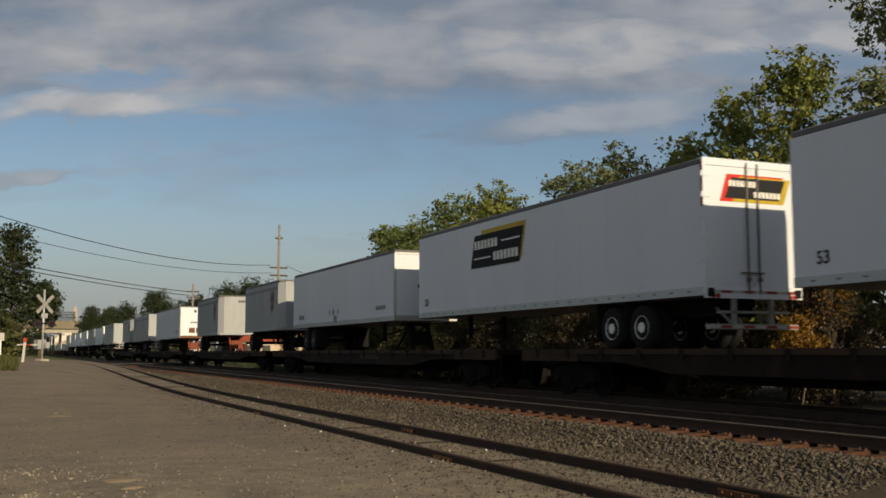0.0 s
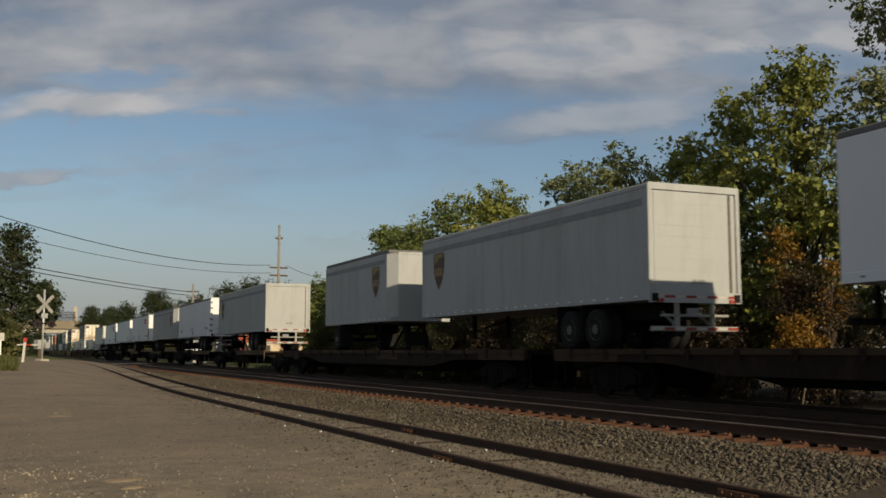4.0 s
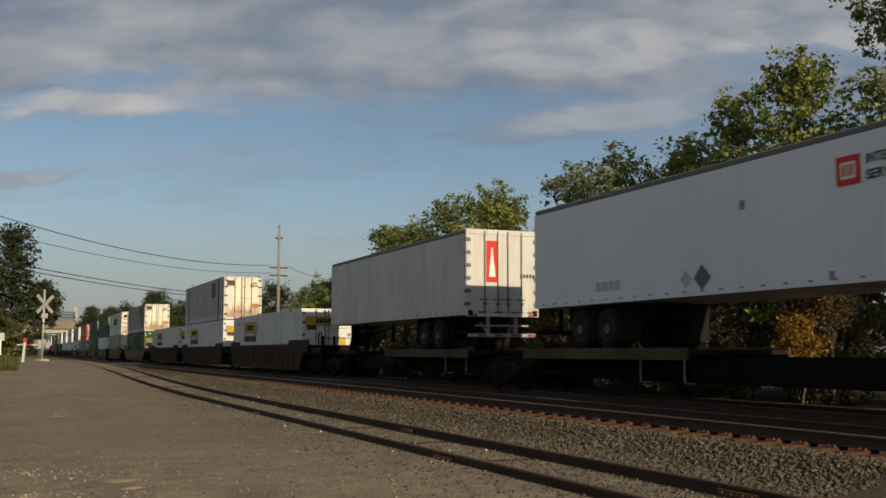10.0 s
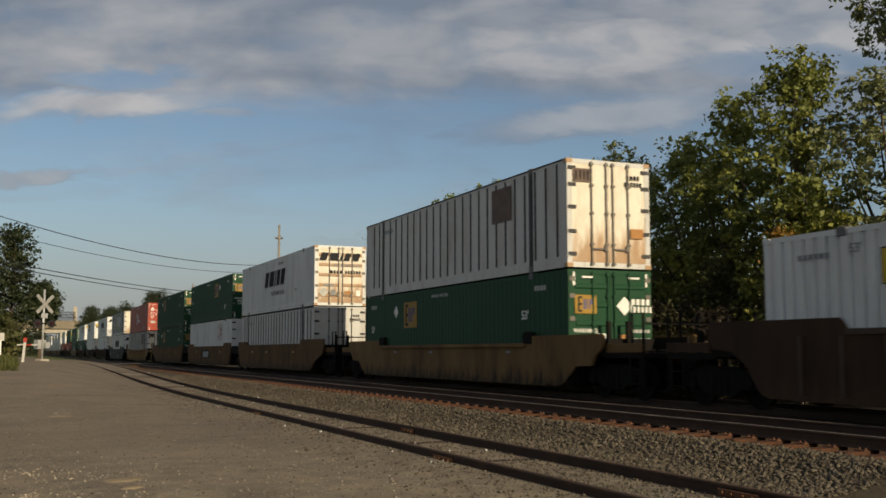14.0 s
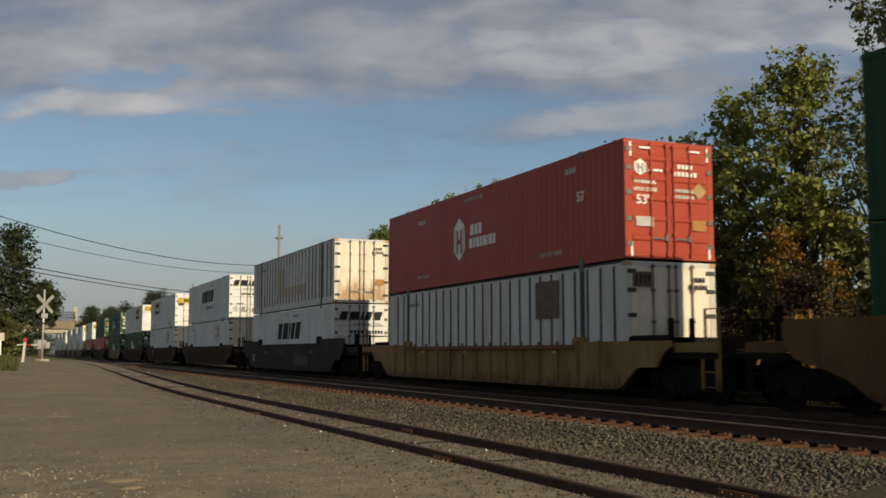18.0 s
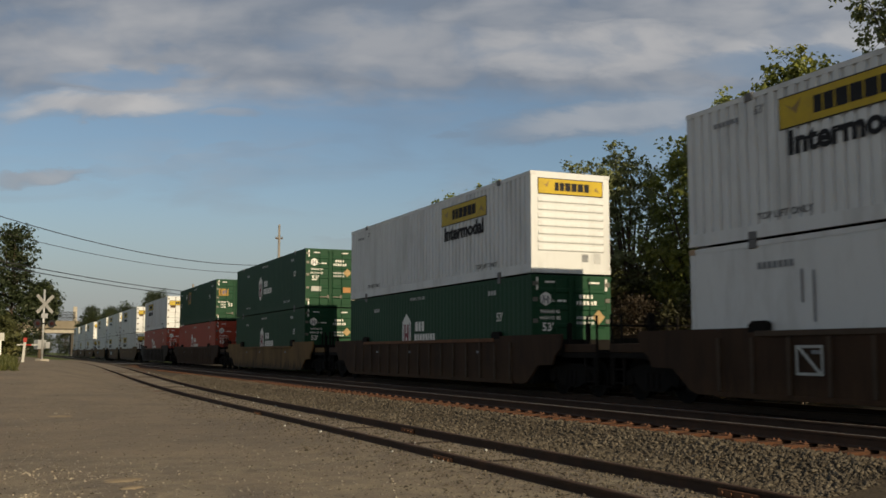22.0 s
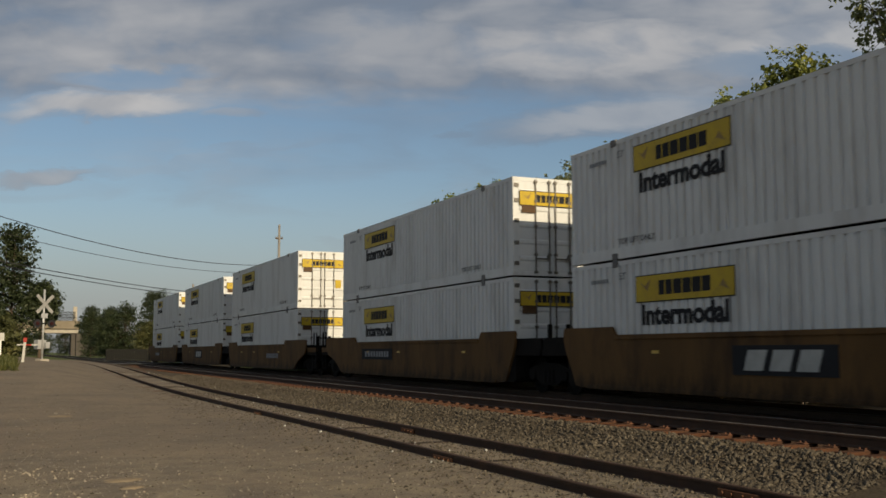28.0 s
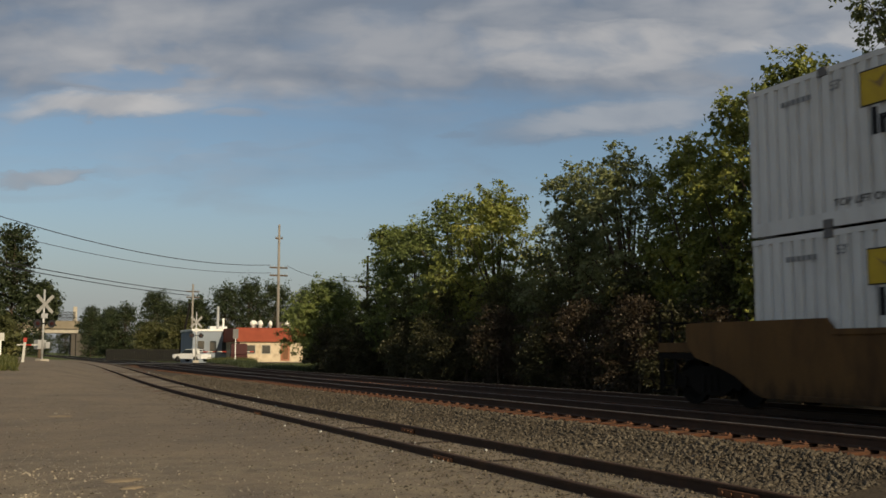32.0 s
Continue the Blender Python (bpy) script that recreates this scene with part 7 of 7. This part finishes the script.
    if "leasing" in marks:
        part("spire_mark", Form().prism([(-0.10, -0.42), (0.10, -0.42), (0.015, 0.42), (-0.015, 0.42)], "z", -0.003, 0.004), M_INKRED, t, "slim red spire emblem", at=face_at(-0.82, z1 - 0.55, lay))
        bars(t, M_INKGREY, face_at(0.25, z1 - 0.52, lay), [0.13] * 10, 0.18)
        lettering("LEASING", 0.28, M_INKGREY, t, face_at(-0.05, z1 - 0.82, lay), "lettering", 1.05)
        bars(t, M_INK, face_at(0.35, z1 - 1.42, lay), [0.09] * 10, 0.15)
        bars(t, M_INKGREY, side_at(1.9, z0 + 0.5, 0.012), [0.12] * 8, 0.18)
    if "redpanel" in marks:
        p = plate(t, M_INKRED, face_at(-0.38, zc + 0.35, lay), 0.42, 1.35, "emblem_panel", "tall red emblem panel with white spire")
        part("spire_mark", Form().prism([(-0.12, -0.5), (0.12, -0.5), (0.015, 0.45), (-0.015, 0.45)], "z", 0.003, 0.008), M_INKWHITE, p)
        bars(t, M_INK, face_at(0.9, zc - 0.1, lay), [0.07] * 5, 0.12)
    if "codes" in marks:
        bars(t, M_INK, face_at(-0.12, zc - 0.02, lay), [0.07] * 4, 0.15)
        bars(t, M_INK, face_at(0.42, zc - 0.02, lay), [0.07] * 6, 0.15)
        bars(t, M_INKGREY, side_at(1.5, z0 + 0.55, 0.012), [0.14] * 6, 0.16)
        plate(t, mat_once("tan_stain", (0.42, 0.36, 0.27)), face_at(0.55, z1 - 0.62, lay), 0.45, 0.5, "faded_panel")
        part("round_vent", Form().lathe([(0.13, -0.02), (0.13, 0.0)], (0.0, -0.02, z1 - 0.42), "y", 14), M_POST, t)
    if "sidepatch" in marks:
        plate(t, M_INKGREY, side_at(F * 0.51, z0 + 0.28, 0.012), 0.45, 0.28, "repair_patch")
        for k in (-0.42, 0.28, 0.85):
            part("placard_ghost", Form().box(-0.13, -0.13, -0.003, 0.13, 0.13, 0.003), M_INKGREY if k == 0.28 else M_GHOST, t, "faded diamond placard mark", at=side_at(F * 0.51 + k, z0 + 0.58, 0.012) @ pose(0, 0, 0, 0, 0, 45))
        bars(t, M_INKGREY, side_at(F - 1.6, z0 + 0.50, 0.012), [0.16] * 4, 0.22)
    if "sidediamond" in marks:
        part("hazard_diamond", Form().box(-0.2, -0.2, -0.003, 0.2, 0.2, 0.003), M_POST, t, "dark diamond placard", at=side_at(F * 0.5, z0 + 0.38, 0.012) @ pose(0, 0, 0, 0, 0, 45))
        part("placard_ghost", Form().box(-0.14, -0.14, -0.003, 0.14, 0.14, 0.003), M_GHOST, t, at=side_at(F * 0.5 + 0.56, z0 + 0.38, 0.012) @ pose(0, 0, 0, 0, 0, 45))
        bars(t, M_GHOST, side_at(F - 3.7, z0 + 0.42, 0.012), [0.2] * 4, 0.22)
        plate(t, M_INKGREY, side_at(F * 0.41, z0 + 1.75, 0.012), 0.14, 0.18, "small_label")
        plate(t, M_INKGREY, side_at(3.7, z0 + 0.17, 0.014), 0.12, 0.16, "small_label")
    MOVERS.append((t, s, TRACK_X, DECK_Z))
    return t


DECK_Z = RAIL_Z + 1.153
LOW_Z, HIGH_Z = RAIL_Z + 0.370, RAIL_Z + 3.325
WT, PT = "plain white box semi-trailer with dark roof edge on flat car", "pale grey parcel semi-trailer with brown shield emblem on flat car"
trailer(-1.6, 16.15, 4.08, M_TRAIL, True, "num53 steel", WT)
trailer(17.2, 16.0, 4.08, M_TRAIL, True, "slant num53 tworods steel", "white semi-trailer with black slanted emblem and white rear doors")
trailer(35.7, 14.65, 3.84, M_TRAIL, False, "codes steel sidepatch", WT)
trailer(53.3, 8.5, 3.86, M_PARCEL, False, "shield parcel", "short pale grey parcel trailer with brown shield emblem", nose_bevel=0.35, tandem=False)
trailer(70.2, 8.6, 3.88, M_PARCEL, False, "shield parcel", "short pale grey parcel trailer with brown shield emblem", nose_bevel=0.35, tandem=False)
trailer(87.6, 14.6, 3.84, M_TRAIL, False, "codes two", "white semi-trailer with stained nose and rusty panels")
trailer(108.0, 13.7, 3.86, M_PARCEL, True, "shield", "pale grey parcel semi-trailer with shield emblem and roll-up door", rolldoor=True, roof_dark=False)
trailer(125.0, 8.5, 3.90, M_PARCEL, False, "shield parcel", "short pale grey parcel trailer with brown shield emblem", nose_bevel=0.35, tandem=False)
trailer(145.3, 13.8, 3.86, M_PARCEL, True, "shield", "pale grey parcel semi-trailer with shield emblem and roll-up door", rolldoor=True, roof_dark=False)
trailer(162.2, 14.5, 3.86, M_TRAIL, True, "sidepatch codes", "aged white semi-trailer with dark hinged rear doors")
trailer(179.8, 13.6, 3.88, M_PARCEL, False, "shield parcel", PT, nose_bevel=0.35)
trailer(197.2, 14.4, 3.90, M_TRAIL, False, "tip two sidepatch", "white semi-trailer with red square emblem and black lettering")
trailer(214.4, 14.6, 3.84, M_TRAIL, False, "leasing steel", "white semi-trailer with red spire emblem on its nose")
trailer(231.9, 14.7, 3.86, M_TRAIL, False, "tip diamond sidediamond", "white semi-trailer with red square emblem and diamond placard")
trailer(251.2, 14.6, 3.90, M_WHITE_OLD, True, "redpanel", "stained white semi-trailer with tall red panel on its rear doors")

FLAT = "long brown flat car with rusty deck carrying road trailers"
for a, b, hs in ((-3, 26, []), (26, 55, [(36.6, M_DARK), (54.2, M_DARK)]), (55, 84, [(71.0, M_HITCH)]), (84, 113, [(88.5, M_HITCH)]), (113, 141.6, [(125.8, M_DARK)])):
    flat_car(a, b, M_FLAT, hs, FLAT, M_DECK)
SPINE = "dark skeletal spine car with tan wheel platform under a trailer"
for a, b, ts, tl, rear in ((143.4, 160.6, 145.3, 13.8, True), (160.6, 178.2, 162.2, 14.5, True), (178.2, 195.3, 179.8, 13.6, False), (195.3, 213.0, 197.2, 14.4, False), (213.0, 230.4, 214.4, 14.6, False),
                           (230.4, 249.2, 231.9, 14.7, False), (249.2, 267.0, 251.2, 14.6, True)):
    spine_unit(a, b, ts, tl, rear, SPINE, last=b > 260)

JB, HX, SQ = "white corrugated container with yellow name panel and black lettering", "dark green container with white hexagon emblem", "dark green container with orange square emblem"
RX, SW, PW = "brick-red container with white hexagon emblem", "white container with slanted black name strokes", "weathered white container with dark vertical side posts"
PLAINW = "smooth white container with a faded red emblem panel"


def stack(s, low, high, car):
    if low:
        container(s + low.pop("ds", 0.0), LOW_Z, **low)
    if high:
        container(s, HIGH_Z, **high)
    well_car(s, **car)


def jb(side="corrugated", paint=None, **k):
    return dict(paint=paint or M_WHITE, side=side, marks="haul", label=JB, **k)


BRN, YEL, BLK = "rusty brown ribbed well car", "weathered yellow well car", "faded black well car with chalky scrawls"
stack(270.8, jb(), None, dict(paint=M_CARBRN, kind="unit", ribs=True, marks="", label=BRN, lead=True))
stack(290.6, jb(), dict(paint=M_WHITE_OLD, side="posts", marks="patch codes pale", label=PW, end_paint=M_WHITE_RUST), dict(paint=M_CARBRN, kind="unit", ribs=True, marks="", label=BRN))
stack(310.0, jb(), None, dict(paint=M_CARBRN, kind="unit", ribs=True, marks="", label=BRN, tail=True))
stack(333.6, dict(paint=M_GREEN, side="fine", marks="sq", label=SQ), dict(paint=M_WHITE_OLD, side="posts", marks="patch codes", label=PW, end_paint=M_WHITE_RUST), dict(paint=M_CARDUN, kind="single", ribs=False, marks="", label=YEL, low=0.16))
stack(357.4, dict(paint=M_WHITE_OLD, side="posts", marks="codes", label=PW), dict(paint=M_WHITE, marks="bold", label=SW, end_paint=M_WHITE_RUST), dict(paint=M_CARYEL, kind="unit", ribs=False, marks="", label=YEL, lead=True))
stack(376.6, dict(paint=M_WHITE, side="smooth", marks="redhex wide", label=PLAINW), dict(paint=M_GREEN, side="fine", marks="sq rev", label=SQ), dict(paint=M_CARYEL, kind="unit", ribs=False, marks="logo", label=YEL))
stack(396.2, dict(paint=M_GREEN, side="fine", marks="sq", label=SQ), dict(paint=M_GREEN, side="fine", marks="sq", label=SQ), dict(paint=M_CARYEL, kind="unit", ribs=False, marks="", label=YEL, tail=True))
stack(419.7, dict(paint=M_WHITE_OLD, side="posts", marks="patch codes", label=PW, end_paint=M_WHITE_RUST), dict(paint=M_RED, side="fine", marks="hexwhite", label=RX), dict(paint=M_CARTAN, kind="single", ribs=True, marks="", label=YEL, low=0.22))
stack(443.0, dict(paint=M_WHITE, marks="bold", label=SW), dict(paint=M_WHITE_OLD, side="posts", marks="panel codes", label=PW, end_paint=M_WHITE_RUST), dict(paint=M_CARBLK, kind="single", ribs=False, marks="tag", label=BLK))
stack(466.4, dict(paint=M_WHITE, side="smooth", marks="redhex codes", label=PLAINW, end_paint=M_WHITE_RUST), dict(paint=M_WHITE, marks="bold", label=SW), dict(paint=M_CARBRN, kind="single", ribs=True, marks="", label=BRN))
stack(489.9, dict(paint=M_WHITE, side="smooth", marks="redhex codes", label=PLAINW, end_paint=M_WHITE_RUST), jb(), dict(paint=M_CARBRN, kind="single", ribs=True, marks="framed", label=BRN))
stack(513.2, dict(paint=M_GREEN, side="fine", marks="hexwhite", label=HX), dict(paint=M_WHITE, marks="haul rev", end="slats", label=JB), dict(paint=M_CARBRN, kind="single", ribs=True, marks="rusty", label=BRN))
stack(536.6, dict(paint=M_GREEN, side="fine", marks="hexwhite near", label=HX), dict(paint=M_GREEN, side="fine", marks="hexwhite", label=HX), dict(paint=M_CARDUN, kind="single", ribs=False, marks="", label=YEL, low=0.10))
stack(559.8, dict(paint=M_RED, side="fine", marks="hexwhite", label=RX), dict(paint=M_GREEN, side="fine", marks="sq", label=SQ), dict(paint=M_CARBRN, kind="single", ribs=True, marks="", label=BRN))
stack(583.5, dict(paint=M_RED, side="fine", marks="hexwhite", label=RX), jb(), dict(paint=M_CARBLK, kind="single", ribs=True, marks="", label=BLK))
stack(607.4, jb(), jb("smooth"), dict(paint=M_CARYEL, kind="unit", ribs=False, marks="", label=YEL, lead=True))
stack(626.5, jb(), jb(), dict(paint=M_CARYEL, kind="unit", ribs=False, marks="logo", label=YEL))
stack(646.0, jb(), jb(), dict(paint=M_CARYEL, kind="unit", ribs=False, marks="plated", label=YEL, tail=True))
stack(669.7, jb(), jb(), dict(paint=M_CARYEL, kind="unit", ribs=False, marks="code", label=YEL, lead=True))
stack(688.9, jb(), jb(), dict(paint=M_CARYEL, kind="unit", ribs=False, marks="logo", label=YEL))
stack(708.4, jb(), jb(), dict(paint=M_CARYEL, kind="unit", ribs=False, marks="code far", label=YEL, tail=True))


def motions():
    """The train runs past at a steady pace, with one short check; the clouds drift slowly."""
    held = {23.4: 0.68, 23.5: 1.40}
    times = (0, 8, 16, 20, 22, 22.8, 23.0, 23.1, 23.2, 23.3, 23.4, 23.5, 23.6, 23.7, 23.8, 24.0, 25, 28, 32)
    for ob, s, x, z in MOVERS:
        walk(ob, [(t, pose(x, s - SPEED * t + held.get(t, 0.0 if t < 23.4 else 1.5), z)) for t in times])
    far = SKY_TURN @ pose(0, 2500, 1.55)
    walk(clouds, [(0, far), (16, far @ pose(22, 0, 0)), (32, far @ pose(44, 0, 0))])


motions()
